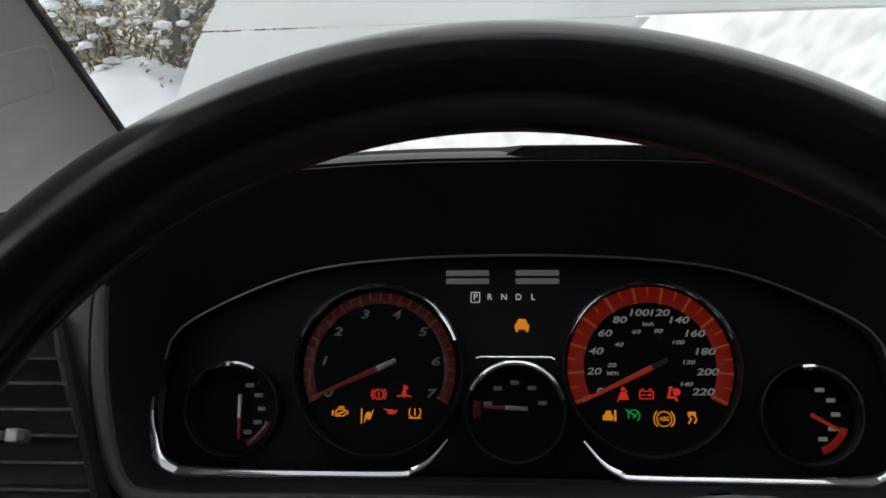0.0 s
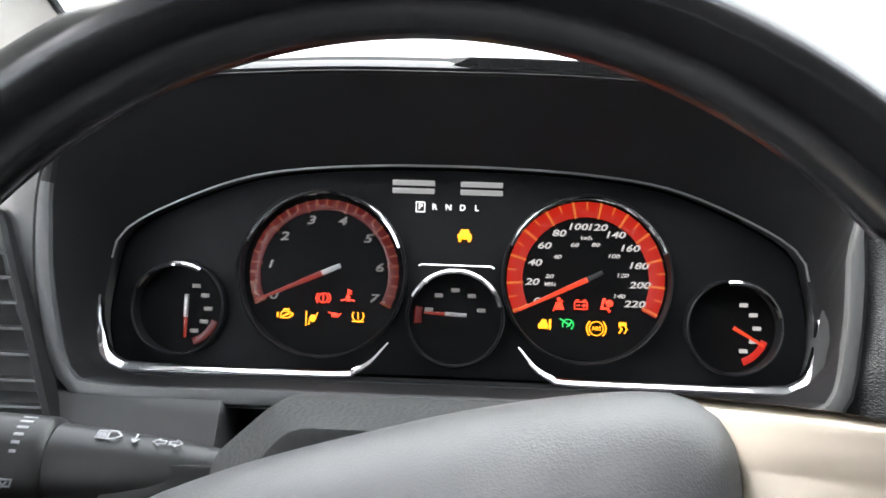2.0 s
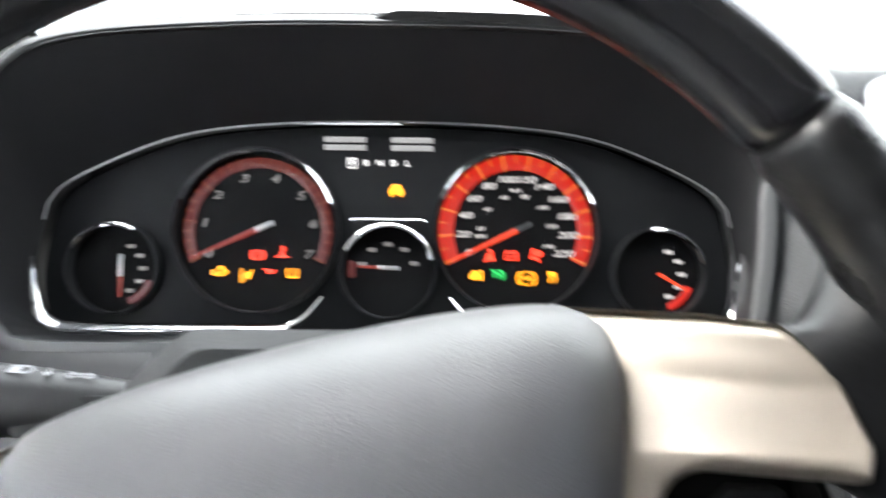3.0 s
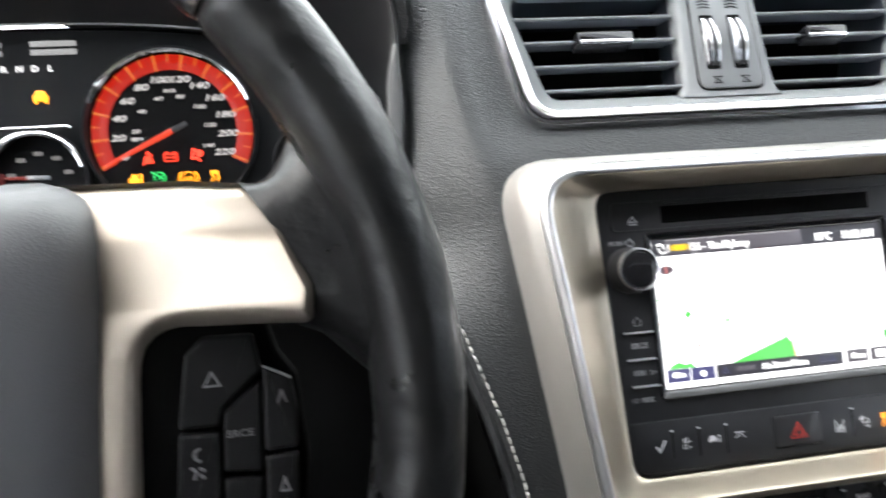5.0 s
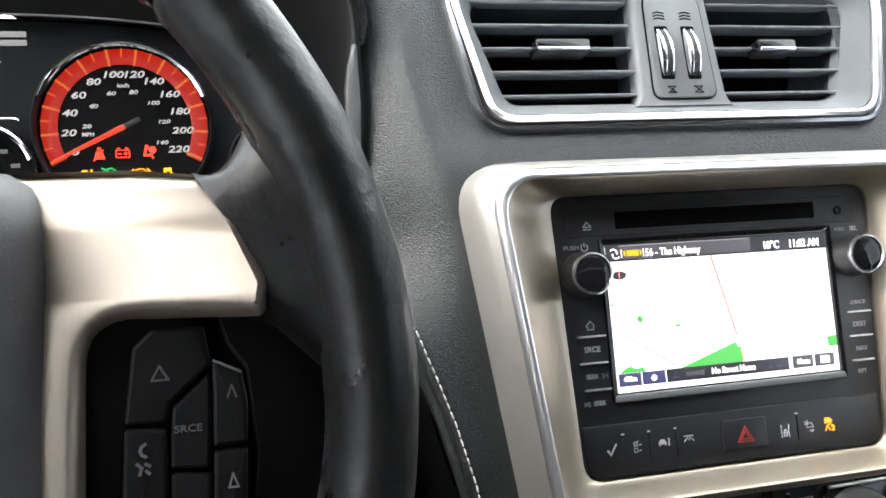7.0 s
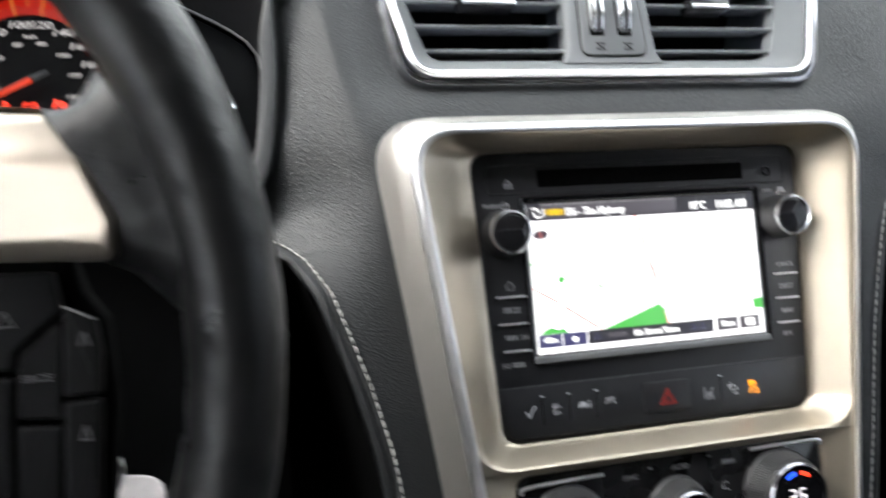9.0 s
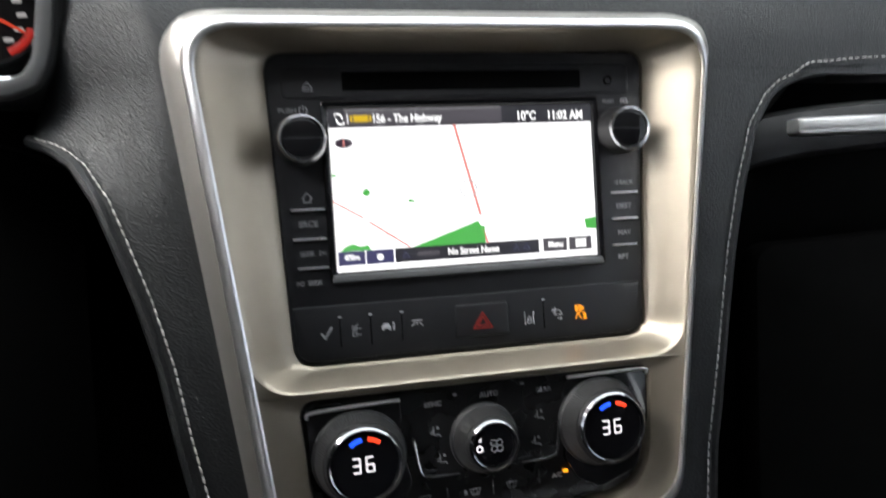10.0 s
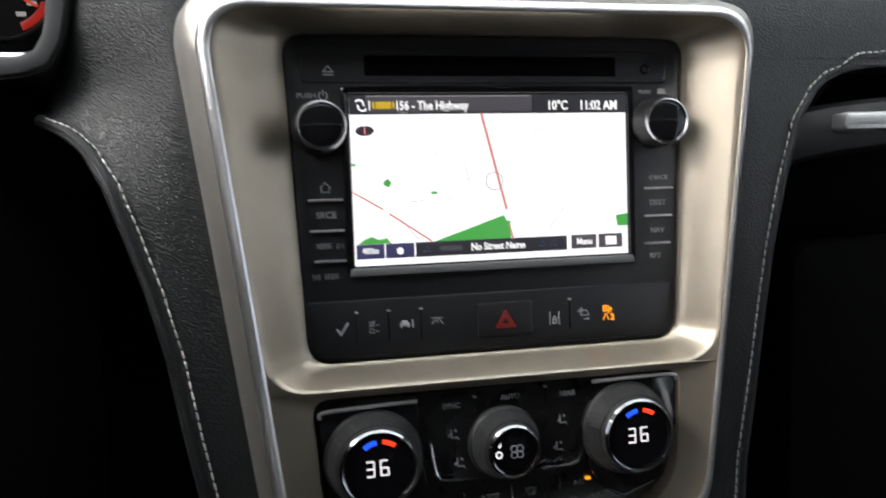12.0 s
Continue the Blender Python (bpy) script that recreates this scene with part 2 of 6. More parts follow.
# Near-black plastic; on lower panels and vent backs it stands in for shade.
DEEP = material("deep_black_and_shade", (0.003, 0.003, 0.003), 0.8, vary=0.2, spec=0.03)
FACE = material("radio_face_black", (0.016, 0.0165, 0.0185), 0.36, grain=1500, bump=0.05, vary=0.12, vary_scale=40, rough_vary=0.05)
HEATER_FACE = material("satin_black_panel", (0.007, 0.007, 0.0075), 0.28, vary=0.15, vary_scale=40, rough_vary=0.04, spec=0.4)
GLOSS = material("gloss_black", (0.006, 0.006, 0.007), 0.08, vary=0.2, rough_vary=0.03)
SATIN = material("champagne_satin_trim", (0.40, 0.352, 0.282), 0.34, 0.8, vary=0.04, vary_scale=60, rough_vary=0.05)
RIM_SATIN = material("silver_satin_trim", (0.47, 0.455, 0.425), 0.36, 0.78, vary=0.03, vary_scale=60)
SPOKE_PAINT = material("champagne_satin_paint", (0.49, 0.43, 0.355), 0.40, 0.62, vary=0.04, vary_scale=60, rough_vary=0.05)
CHROME = material("bright_chrome", (0.82, 0.82, 0.84), 0.1, 1.0, vary=0.03, vary_scale=50, rough_vary=0.04)
KNOB_RING = material("knob_chrome", (0.66, 0.66, 0.68), 0.22, 1.0, vary=0.03, vary_scale=60)
EDGE_CHROME = material("satin_chrome_edge", (0.94, 0.94, 0.95), 0.28, 0.95, vary=0.02, vary_scale=60)
DARK_CHROME = material("dark_chrome", (0.42, 0.42, 0.44), 0.16, 1.0, vary=0.05, vary_scale=60, rough_vary=0.05)
SMOKE_CHROME = material("smoked_chrome", (0.30, 0.30, 0.32), 0.12, 1.0, vary=0.05, vary_scale=60, rough_vary=0.03)
SILVER = material("satin_silver_paint", (0.42, 0.42, 0.42), 0.35, 0.6, vary=0.05)
LEATHER = material("worn_black_leather", (0.009, 0.009, 0.0095), 0.37, spec=0.34, grain=105, bump=0.7, deep=0.0014, vary=0.45, vary_scale=26, rough_vary=0.14)
RIM_GLOSS = material("lacquered_black_rim", (0.009, 0.009, 0.010), 0.22, spec=0.8, vary=0.2, vary_scale=30, rough_vary=0.04)
PAD = material("soft_grey_airbag_vinyl", (0.126, 0.125, 0.127), 0.42, cells=1100, bump=0.13, vary=0.08, vary_scale=25, rough_vary=0.05)
THREAD = material("pale_thread", (0.62, 0.6, 0.57), 0.8, grain=3000, bump=0.3, vary=0.15, vary_scale=300)
CREAM = material("cream_pillar_fabric", (0.82, 0.79, 0.73), 0.85, grain=1600, bump=0.4, vary=0.05, vary_scale=18)
HEADLINER = material("grey_beige_headliner", (0.30, 0.285, 0.26), 0.9, grain=1200, bump=0.4, vary=0.06, vary_scale=15)
CARPET = material("dark_carpet", (0.03, 0.03, 0.031), 0.95, grain=700, bump=0.8, vary=0.3)
PRINT = material("pale_print", (0.46, 0.46, 0.48), 0.6, vary=0.06, vary_scale=200)
DIM_PRINT = material("dim_print", (0.26, 0.26, 0.27), 0.6, vary=0.06, vary_scale=200)
BUTTON_PRINT = material("faint_button_print", (0.14, 0.14, 0.145), 0.6, vary=0.06, vary_scale=200)
RED_PRINT = material("dim_red_print", (0.3, 0.02, 0.015), 0.5, vary=0.06, vary_scale=200)
TAG = material("scuffed_tag_card", (0.62, 0.56, 0.55), 0.6, grain=500, bump=0.3, vary=0.2, vary_scale=90)
LEVER = material("dark_grey_lever_plastic", (0.03, 0.03, 0.031), 0.4, grain=1500, bump=0.08, vary=0.1, vary_scale=40)
STEEL = material("key_steel", (0.5, 0.5, 0.5), 0.3, 1.0, vary=0.1)
VENT_GREY = material("vent_grey_plastic", (0.125, 0.130, 0.134), 0.5, grain=1600, bump=0.08, vary=0.06, vary_scale=25)
DUCT = material("duct_with_shade", (0.035, 0.040, 0.050), 0.6, vary=0.15, vary_scale=40, spec=0.2)
STRIP = material("bright_satin_strip", (0.7, 0.7, 0.7), 0.3, 0.8, vary=0.05)
BLADE = material("dark_vent_blade", (0.20, 0.215, 0.245), 0.4, vary=0.1)
SLAT = material("vent_slat_grey", (0.040, 0.041, 0.043), 0.42, vary=0.1)
WARN_AMBER = glow("amber_light", (1.0, 0.33, 0.01), 0.9)
WARN_RED = glow("red_light", (1.0, 0.05, 0.02), 0.7)
WARN_GREEN = glow("green_light", (0.03, 0.75, 0.15), 0.45)
DIAL_RED = glow("red_dial_band", (1.0, 0.03, 0.012), 0.15)
DIAL_TICK = glow("orange_dial_tick", (1.0, 0.25, 0.04), 0.21)
DIAL_WHITE = glow("white_dial_figure", (1.0, 0.95, 0.93), 0.21)
NEEDLE = glow("lit_red_needle", (1.0, 0.06, 0.01), 0.3)
TACH_RED = glow("dim_red_dial_band", (0.9, 0.02, 0.008), 0.025)
TACH_TICK = glow("dim_orange_tick", (1.0, 0.2, 0.04), 0.05)
TACH_WHITE = glow("dim_white_figure", (1.0, 0.95, 0.93), 0.055)
TACH_NEEDLE = glow("dim_red_needle", (1.0, 0.06, 0.01), 0.07)
FUEL_RED = glow("fuel_red_mark", (1.0, 0.03, 0.012), 0.18)
FUEL_WHITE = glow("fuel_white_mark", (1.0, 0.95, 0.93), 0.18)
MESSAGE = glow("dim_message_segments", (1.0, 1.0, 1.0), 0.11)
INFO = glow("white_info_segments", (1.0, 1.0, 1.0), 0.5)
TEMP_WHITE = glow("white_digits", (1.0, 0.95, 1.0), 0.6)
TEMP_BLUE = glow("blue_segment", (0.012, 0.08, 1.0), 1.0)
TEMP_RED = glow("red_segment", (1.0, 0.055, 0.015), 0.7)
MAP_WHITE = glow("map_white", (1.0, 0.99, 1.0), 0.75)
MAP_ROAD = glow("map_road_red", (0.75, 0.25, 0.22), 0.6)
MAP_GREEN = glow("map_park_green", (0.1, 0.6, 0.1), 0.4)
MAP_BAR = glow("map_bar_dark", (0.03, 0.03, 0.04), 0.4)
MAP_BAR2 = glow("map_bar_grey", (0.12, 0.11, 0.13), 0.35)
MAP_TEXT = glow("map_text_white", (1.0, 1.0, 1.0), 0.7)
MAP_GREY = glow("map_text_grey", (0.85, 0.85, 0.86), 0.55)
MAP_GOLD = glow("map_gold", (0.75, 0.5, 0.02), 0.5)
MAP_RING = glow("map_ring_grey", (0.5, 0.5, 0.52), 0.4)
MAP_INK = glow("map_dark_ink", (0.06, 0.04, 0.06), 0.4)
MAP_BLUE = glow("map_blue", (0.1, 0.1, 0.28), 0.25)
DIAL_FACE = material("matt_black_dial", (0.004, 0.004, 0.0044), 0.6, vary=0.15, spec=0.10)
DISPLAY = material("black_display_glass", (0.004, 0.004, 0.005), 0.12, vary=0.2, spec=0.25)
PANEL = material("cluster_panel_black", (0.013, 0.0135, 0.0148), 0.5, grain=900, bump=0.06, vary=0.15, vary_scale=25, spec=0.15)
PANE = glass("clear_window_glass", tint=(0.84, 0.87, 0.86))


# ---- the car's body shell ----
def slab(corners, thick, material, name, label, category="car body", kind="structure"):
    """A flat panel through corners in order, thickened along its normal."""
    c = [Vector(p) for p in corners]
    n = (c[1] - c[0]).cross(c[2] - c[0]).normalized() * thick
    bm = loft([c, [p + n for p in c]], True, True, True)
    return solid(name, bm, material, Matrix(), label, category, "", kind)


# windscreen: base and head lines, left pillar edge fitted, right one mirrored
W_BASE, W_HEAD = (0.66, 1.268), (-0.12, 1.622)


def pillar_edge(t, side):
    y, z = W_BASE[0] + (W_HEAD[0] - W_BASE[0]) * t, W_BASE[1] + (W_HEAD[1] - W_BASE[1]) * t
    return Vector((side * (0.834 - 0.172 * t), y, z))


floor = slab([(-0.86, -0.68, 0.42), (0.86, -0.68, 0.42), (0.86, 1.0, 0.42), (-0.86, 1.0, 0.42)], 0.03, CARPET, "floor", "dark carpeted car floor")
# The unseen roof lining is toned down to weaken the bounce below it.
roof = slab([(-0.7, -0.68, 1.645), (-0.68, -0.15, 1.625), (0.68, -0.15, 1.625), (0.7, -0.68, 1.645)], -0.03, HEADLINER, "ceiling", "unseen grey-beige headliner, darkened to cut bounced light")
slab([(-0.86, 0.72, 0.4), (0.86, 0.72, 0.4), (0.86, 0.72, 1.2), (-0.86, 0.72, 1.2)], -0.04, BLACK, "wall_front", "black bulkhead behind the dashboard")
# Made-up wall close behind the camera; keeps rear light off the dash.
slab([(-0.88, -0.68, 0.4), (0.88, -0.68, 0.4), (0.72, -0.68, 1.64), (-0.72, -0.68, 1.64)], 0.05, CARPET, "wall_rear", "unseen dark wall added to block light from the rear")
for side, where in ((-1, "left"), (1, "right")):
    slab([(side * 0.82, -0.68, 0.4), (side * 0.82, 0.75, 0.4), (side * 0.84, 0.75, 1.2), (side * 0.84, -0.68, 1.2)], 0.04 * side, BLACK, "wall_" + where, "dark door panels below the side windows")
    # windscreen pillar with a sunk panel in its trim
    pillar = thing("trim", Matrix(), "cream fabric windscreen pillar beside the windscreen glass", "pillar", "", "structure")
    rings = []
    for k in range(-4, 13):
        t = k / 12
        e = pillar_edge(t, side)
        rings.append([e, e + Vector((side * 0.012, -0.035, 0.004)), e + Vector((side * 0.05, -0.115, 0.006)), e + Vector((side * 0.085, -0.17, -0.008)), e + Vector((side * 0.098, -0.27, -0.05)), e + Vector((side * 0.12, -0.27, -0.06)), e + Vector((side * 0.05, 0.02, -0.012))])
    part("cover", loft(rings, True, True, True), CREAM, pillar)
    e0, e1 = pillar_edge(0.38, side), pillar_edge(0.55, side)
    ax = (e1 - e0).normalized()
    out = Vector((side * 0.42, -0.9, 0)).normalized()
    out = (out - ax * out.dot(ax)).normalized()
    nrm = ax.cross(out).normalized()
    if nrm.y > 0:
        nrm = -nrm
    m = Matrix((( out.x, ax.x, nrm.x, 0), (out.y, ax.y, nrm.y, 0), (out.z, ax.z, nrm.z, 0), (0, 0, 0, 1)))
    m.translation = e0.lerp(e1, 0.4) + out * 0.078 + nrm * 0.004
    corners = [(-0.0585, -0.060), (0.03, -0.030), (0.03, 0.050), (-0.073, 0.0100)]
    outline = rounded(corners, 0.012, 5)
    if side > 0:
        m = m @ Matrix.Diagonal((1, 1, -1, 1))
    part("panel_rim", strip2(outline, inset(outline, 0.0022), -0.0075, -0.0030, 0.0008), CREAM, pillar, at=m)
    part("panel", plate(inset(outline, 0.0022), -0.0075, -0.0052, 0.0004), CREAM, pillar, "sunk cream panel", at=m)
    # black dotted edge of the glass along the pillar
    bm = bmesh.new()
    for k in range(241):
        # a solid line first, then fine dashes that reach into the glass
        t0, t1 = (0.02, 0.92) if k == 240 else (0.02 + 0.9 * k / 240, 0.02 + 0.9 * (k + 0.5) / 240)
        p, q, wide = pillar_edge(t0, side), pillar_edge(t1, side), 0.0042 if k == 240 else 0.0088
        inner = Vector((-side * wide, 0.0006, 0.0))
        vs = [bm.verts.new(c + Vector((0, 0.001, lift))) for lift in (0.0, 0.0006) for c in (p - inner * 0.4, q - inner * 0.4, q + inner, p + inner)]
        for f in ((3, 2, 1, 0), (4, 5, 6, 7), (0, 1, 5, 4), (1, 2, 6, 5), (2, 3, 7, 6), (3, 0, 4, 7)):
            bm.faces.new([vs[i] for i in f])
    part("dotted_band", bm, BLACK, pillar, "black dotted ceramic edge of the windscreen")

bow = []
for k in range(9):
    t = k / 8
    a, b = pillar_edge(t, -1), pillar_edge(t, 1)
    bow.append([a.lerp(b, s / 12) + Vector((0, 0.075 * (1 - (s / 6 - 1) ** 2), 0.012 * (1 - (s / 6 - 1) ** 2))) for s in range(13)])
pane = solid("window_1", loft(bow, False), PANE, Matrix(), "clear curved windscreen glass, wet with melted snow", "windscreen", "", "structure")
pane.visible_shadow = False


# wet snow lying on the glass, all but a cleared strip on the driver's side
def snow_sheet(lines, material, lift, name, label):
    rows = []
    for t, s0, s1 in lines:
        a, b = pillar_edge(t, -1), pillar_edge(t, 1)
        row = []
        for k in range(25):
            s = s0 + (s1 - s0) * k / 24
            w = 1 - (2 * s - 1) ** 2
            row.append(a.lerp(b, s) + Vector((0, 0.075 * w + lift * 0.6, 0.012 * w + lift * 0.8)))
        rows.append(row)
    bm = loft(rows, False)
    return solid(name, bm, material, Matrix(), label, "snow", "", "structure")


def snow_on_glass(name, color, rough_scale, amount, streak=1.0):
    mat = bpy.data.materials.new(name)
    mat.use_nodes = True
    nt = mat.node_tree
    nt.nodes.remove(nt.nodes["Principled BSDF"])
    through_it, back = nt.nodes.new("ShaderNodeBsdfTranslucent"), nt.nodes.new("ShaderNodeBsdfDiffuse")
    ramp, nz, mix = nt.nodes.new("ShaderNodeMix"), nt.nodes.new("ShaderNodeTexNoise"), nt.nodes.new("ShaderNodeMixShader")
    ramp.data_type = "RGBA"
    ramp.inputs["A"].default_value = (*(c * (1 - amount) for c in color), 1)
    ramp.inputs["B"].default_value = (*(min(1, c * (1 + amount)) for c in color), 1)
    nz.inputs["Scale"].default_value, nz.inputs["Detail"].default_value = rough_scale, 9
    span = nt.nodes.new("ShaderNodeMapRange")
    span.inputs["From Min"].default_value, span.inputs["From Max"].default_value = 0.35, 0.65
    run = nt.nodes.new("ShaderNodeVectorMath")
    run.operation = "MULTIPLY"
    run.inputs[1].default_value = (1, streak, streak)
    nt.links.new(nt.nodes.new("ShaderNodeTexCoord").outputs["Object"], run.inputs[0])
    nt.links.new(run.outputs["Vector"], nz.inputs["Vector"])
    nt.links.new(nz.outputs["Fac"], span.inputs["Value"])
    nt.links.new(span.outputs["Result"], ramp.inputs["Factor"])
    for n in (through_it, back):
        nt.links.new(ramp.outputs["Result"], n.inputs["Color"])
    mix.inputs["Fac"].default_value = 0.15
    nt.links.new(through_it.outputs["BSDF"], mix.inputs[1])
    nt.links.new(back.outputs["BSDF"], mix.inputs[2])
    nt.links.new(mix.outputs["Shader"], nt.nodes["Material Output"].inputs["Surface"])
    return mat


# The two side-window sheets are added to set how much daylight enters.
DIM_RIGHT = snow_on_glass("right_daylight_dimmer", (0.66, 0.68, 0.70), 5.0, 0.05)
TOP_LIGHT = snow_on_glass("top_light_sheet", (0.93, 0.96, 0.98), 5.0, 0.02)
DIM_LEFT = snow_on_glass("left_daylight_dimmer", (0.60, 0.62, 0.64), 5.0, 0.05)
WET_SNOW = snow_on_glass("wet_snow_on_glass", (0.52, 0.545, 0.555), 6.0, 0.06)
CRUST = snow_on_glass("icy_crust_on_glass", (0.84, 0.855, 0.865), 60.0, 0.16, 0.3)
snow_sheet([(0.2, 0.02, 0.24), (0.332, 0.045, 0.27), (0.435, 0.066, 0.30), (0.455, 0.071, 0.303)], WET_SNOW, 0.004, "snow_sheet", "grey sheet of wet snow beside the cleared strip")
snow_sheet([(0.458, 0.071, 0.995), (0.519, 0.087, 0.995), (0.58, 0.1, 0.995)], WET_SNOW, 0.004, "snow_sheet", "grey sheet of wet snow on the windscreen")
# Out of view; passes more daylight than the rest to light the dash.
snow_sheet([(0.58, 0.1, 0.995), (0.75, 0.13, 0.995), (1.0, 0.16, 0.995)], TOP_LIGHT, 0.004, "snow_sheet", "unseen upper snow sheet, brightened to add light from above")
snow_sheet([(0.005, 0.05, 0.995), (0.1, 0.03, 0.995), (0.22, 0.022, 0.995)], CRUST, 0.005, "snow_crust", "white icy crust along the foot of the windscreen")
snow_sheet([(0.221, 0.235, 0.995), (0.3, 0.25, 0.995), (0.40, 0.28, 0.995), (0.445, 0.295, 0.995), (0.464, 0.295, 0.995)], CRUST, 0.005, "snow_crust", "white icy crust along the foot of the windscreen")


# Unseen side windows; their snow is made up to dim the daylight.
slab([(0.84, -0.68, 1.2), (0.84, 0.6, 1.2), (0.72, -0.1, 1.62), (0.71, -0.68, 1.645)], 0.02, DIM_RIGHT, "window_2", "unseen passenger window, its snow sheet added to dim daylight")
slab([(-0.87, -0.68, 1.2), (-0.87, 0.2, 1.2), (-0.73, -0.33, 1.62), (-0.715, -0.68, 1.645)], -0.02, DIM_LEFT, "window_3", "unseen driver's window, its snow sheet added to dim daylight")


# ---- outside: a snowy yard with shrubs ----
SNOW = material("old_snow", (0.72, 0.74, 0.77), 0.8, grain=6, bump=0.6, vary=0.12, vary_scale=2.0)
BARK = material("wet_bark", (0.12, 0.11, 0.1), 0.8, grain=90, bump=0.6, vary=0.4, vary_scale=14)
STRAW = material("dry_yellow_leaves", (0.40, 0.34, 0.21), 0.8, vary=0.5, vary_scale=6)


def ground_sheet():
    bm = bmesh.new()
    rnd = random.Random(5)
    xs = [-3000, -300, -60, -25] + [-14 + 1.0 * k for k in range(29)] + [25, 60, 300, 3000]
    ys = [-3000, -300, -60, -20, -8, -3, 0] + [1 + 0.9 * k for k in range(26)] + [40, 120, 600, 3000]
    rows = []
    for y in ys:
        row = []
        for x in xs:
            near = 1 if abs(x) < 15 and 2.5 < y < 26 else 0
            z = near * (0.05 * rnd.random() + 0.85 * math.exp(-(((x + 5.2) / 1.6) ** 2 + ((y - 9.6) / 1.3) ** 2)) + 1.15 / (1 + math.exp(-max(-20.0, min(20.0, (y - 8.6) * 2.0)))) + 0.3 * math.exp(-(((x + 1.5) / 5) ** 2 + ((y - 11.5) / 1.0) ** 2)))
            row.append(Vector((x, y, z)))
        rows.append(row)
    return loft(rows, False)


solid("ground", ground_sheet(), SNOW, Matrix(), "snow-covered ground of the yard", "snow", "", "structure", angle=3)


def shrub(x, y, s, seed, leaves=3000):
    rnd = random.Random(seed)
    bush = thing("shrub", Matrix.Translation((x, y, 0.1)), "bare winter shrub with yellow-brown leaves and snow", "shrub", "shrubs at the yard edge")
    bm = bmesh.new()
    tips = []
    for k in range(16):
        a, lean = rnd.uniform(0, math.tau), rnd.uniform(0.1, 0.7)
        p, pts, rad = Vector((0.2 * math.cos(a), 0.2 * math.sin(a), 0)), [], []
        d = Vector((lean * math.cos(a), lean * math.sin(a), 1)).normalized()
        for j in range(6):
            pts.append(p.copy())
            rad.append(0.035 * s * (1 - j / 6.5))
            p += d * 0.42 * s
            d = (d + Vector((rnd.uniform(-0.35, 0.35), rnd.uniform(-0.35, 0.35), 0.1))).normalized()
            tips.append(p.copy())
        tube(pts, rad, 5, bm=bm)
    part("branches", bm, BARK, bush)
    bm = bmesh.new()
    for k in range(leaves):
        p = rnd.choice(tips) + Vector((rnd.gauss(0, 0.17), rnd.gauss(0, 0.17), rnd.gauss(0, 0.17))) * s
        a, b = Vector((rnd.gauss(0, 1), rnd.gauss(0, 1), rnd.gauss(0, 1))).normalized() * 0.034 * s, Vector((rnd.gauss(0, 1), rnd.gauss(0, 1), rnd.gauss(0, 1))).normalized() * 0.022 * s
        vs = [bm.verts.new(q) for q in (p - a, p + b, p + a, p - b)]
        bm.faces.new(vs)
    tagged(part("leaves", bm, STRAW, bush, "dry yellow-brown leaves"), kind="stuff")
    bm = bmesh.new()
    for k in range(260):
        p = rnd.choice(tips) + Vector((rnd.gauss(0, 0.12), rnd.gauss(0, 0.12), rnd.gauss(0, 0.1))) * s
        r = rnd.uniform(0.03, 0.085) * s
        bmesh.ops.create_icosphere(bm, subdivisions=1, radius=r, matrix=Matrix.Translation(p) @ Matrix.Diagonal((1.3, 1.0, 0.6, 1)))
    tagged(part("snow_clumps", bm, SNOW, bush, "clumps of snow on the twigs"), kind="stuff")
    return bush


shrub(-5.6, 10.6, 1.2, 1)
shrub(-4.7, 11.4, 1.2, 2)
shrub(-6.9, 11.0, 1.3, 3)
shrub(-6.2, 12.4, 1.5, 4)
shrub(-5.2, 13.0, 1.6, 5)
shrub(-7.8, 12.6, 1.5, 6)
shrub(-8.8, 11.8, 1.4, 7)

# a bare tree at the edge of the cleared strip
tree = thing("bare_tree", Matrix.Translation((-4.75, 10.2, 0.3)), "bare dark tree trunk rising from the snow", "tree")
part("trunk", tube([(0, 0, 0), (0.03, 0, 0.8), (0.06, 0, 1.6), (0.1, 0, 2.6), (0.22, 0.1, 3.8), (0.3, 0.1, 5.5)], [0.22, 0.15, 0.13, 0.12, 0.1, 0.05], 9), BARK, tree)
for z, dx, dz in ((1.9, 0.8, 0.7), (2.3, -0.7, 0.9), (2.7, 0.9, 1.0), (3.2, -0.9, 1.0)):
    part("limb", tube([(0.08, 0, z), (0.08 + dx * 0.5, 0.1, z + dz * 0.4), (0.08 + dx, 0.2, z + dz)], [0.06, 0.045, 0.02], 7), BARK, tree)


# ---- dashboard ----
dash = thing("dashboard", STACK, "dark grey grained vinyl dashboard with pale stitching", "dashboard")


STITCH_L = [(-0.40, 0.124), (-0.150, 0.1396), (-0.118, 0.1458), (-0.082, 0.1517), (-0.049, 0.160), (-0.022, 0.1687), (0.0018, 0.177), (0.020, 0.188), (0.0303, 0.1996), (0.036, 0.213), (0.042, 0.235), (0.062, 0.30)]
STITCH_R = [(-0.40, 0.124), (-0.16, 0.1405), (-0.0808, 0.1541), (-0.0428, 0.1614), (-0.0082, 0.1703), (0.0295, 0.183), (0.0485, 0.1974), (0.0560, 0.2085), (0.0614, 0.2232)]


def stitch_u(v, side):
    """Half width of the middle fascia at height v, where the stitches run."""
    table = STITCH_R if side > 0 else STITCH_L
    for (a, ua), (b, ub) in zip(table, table[1:]):
        if v <= b:
            return ua + (ub - ua) * (v - a) / (b - a)
    return table[-1][1]


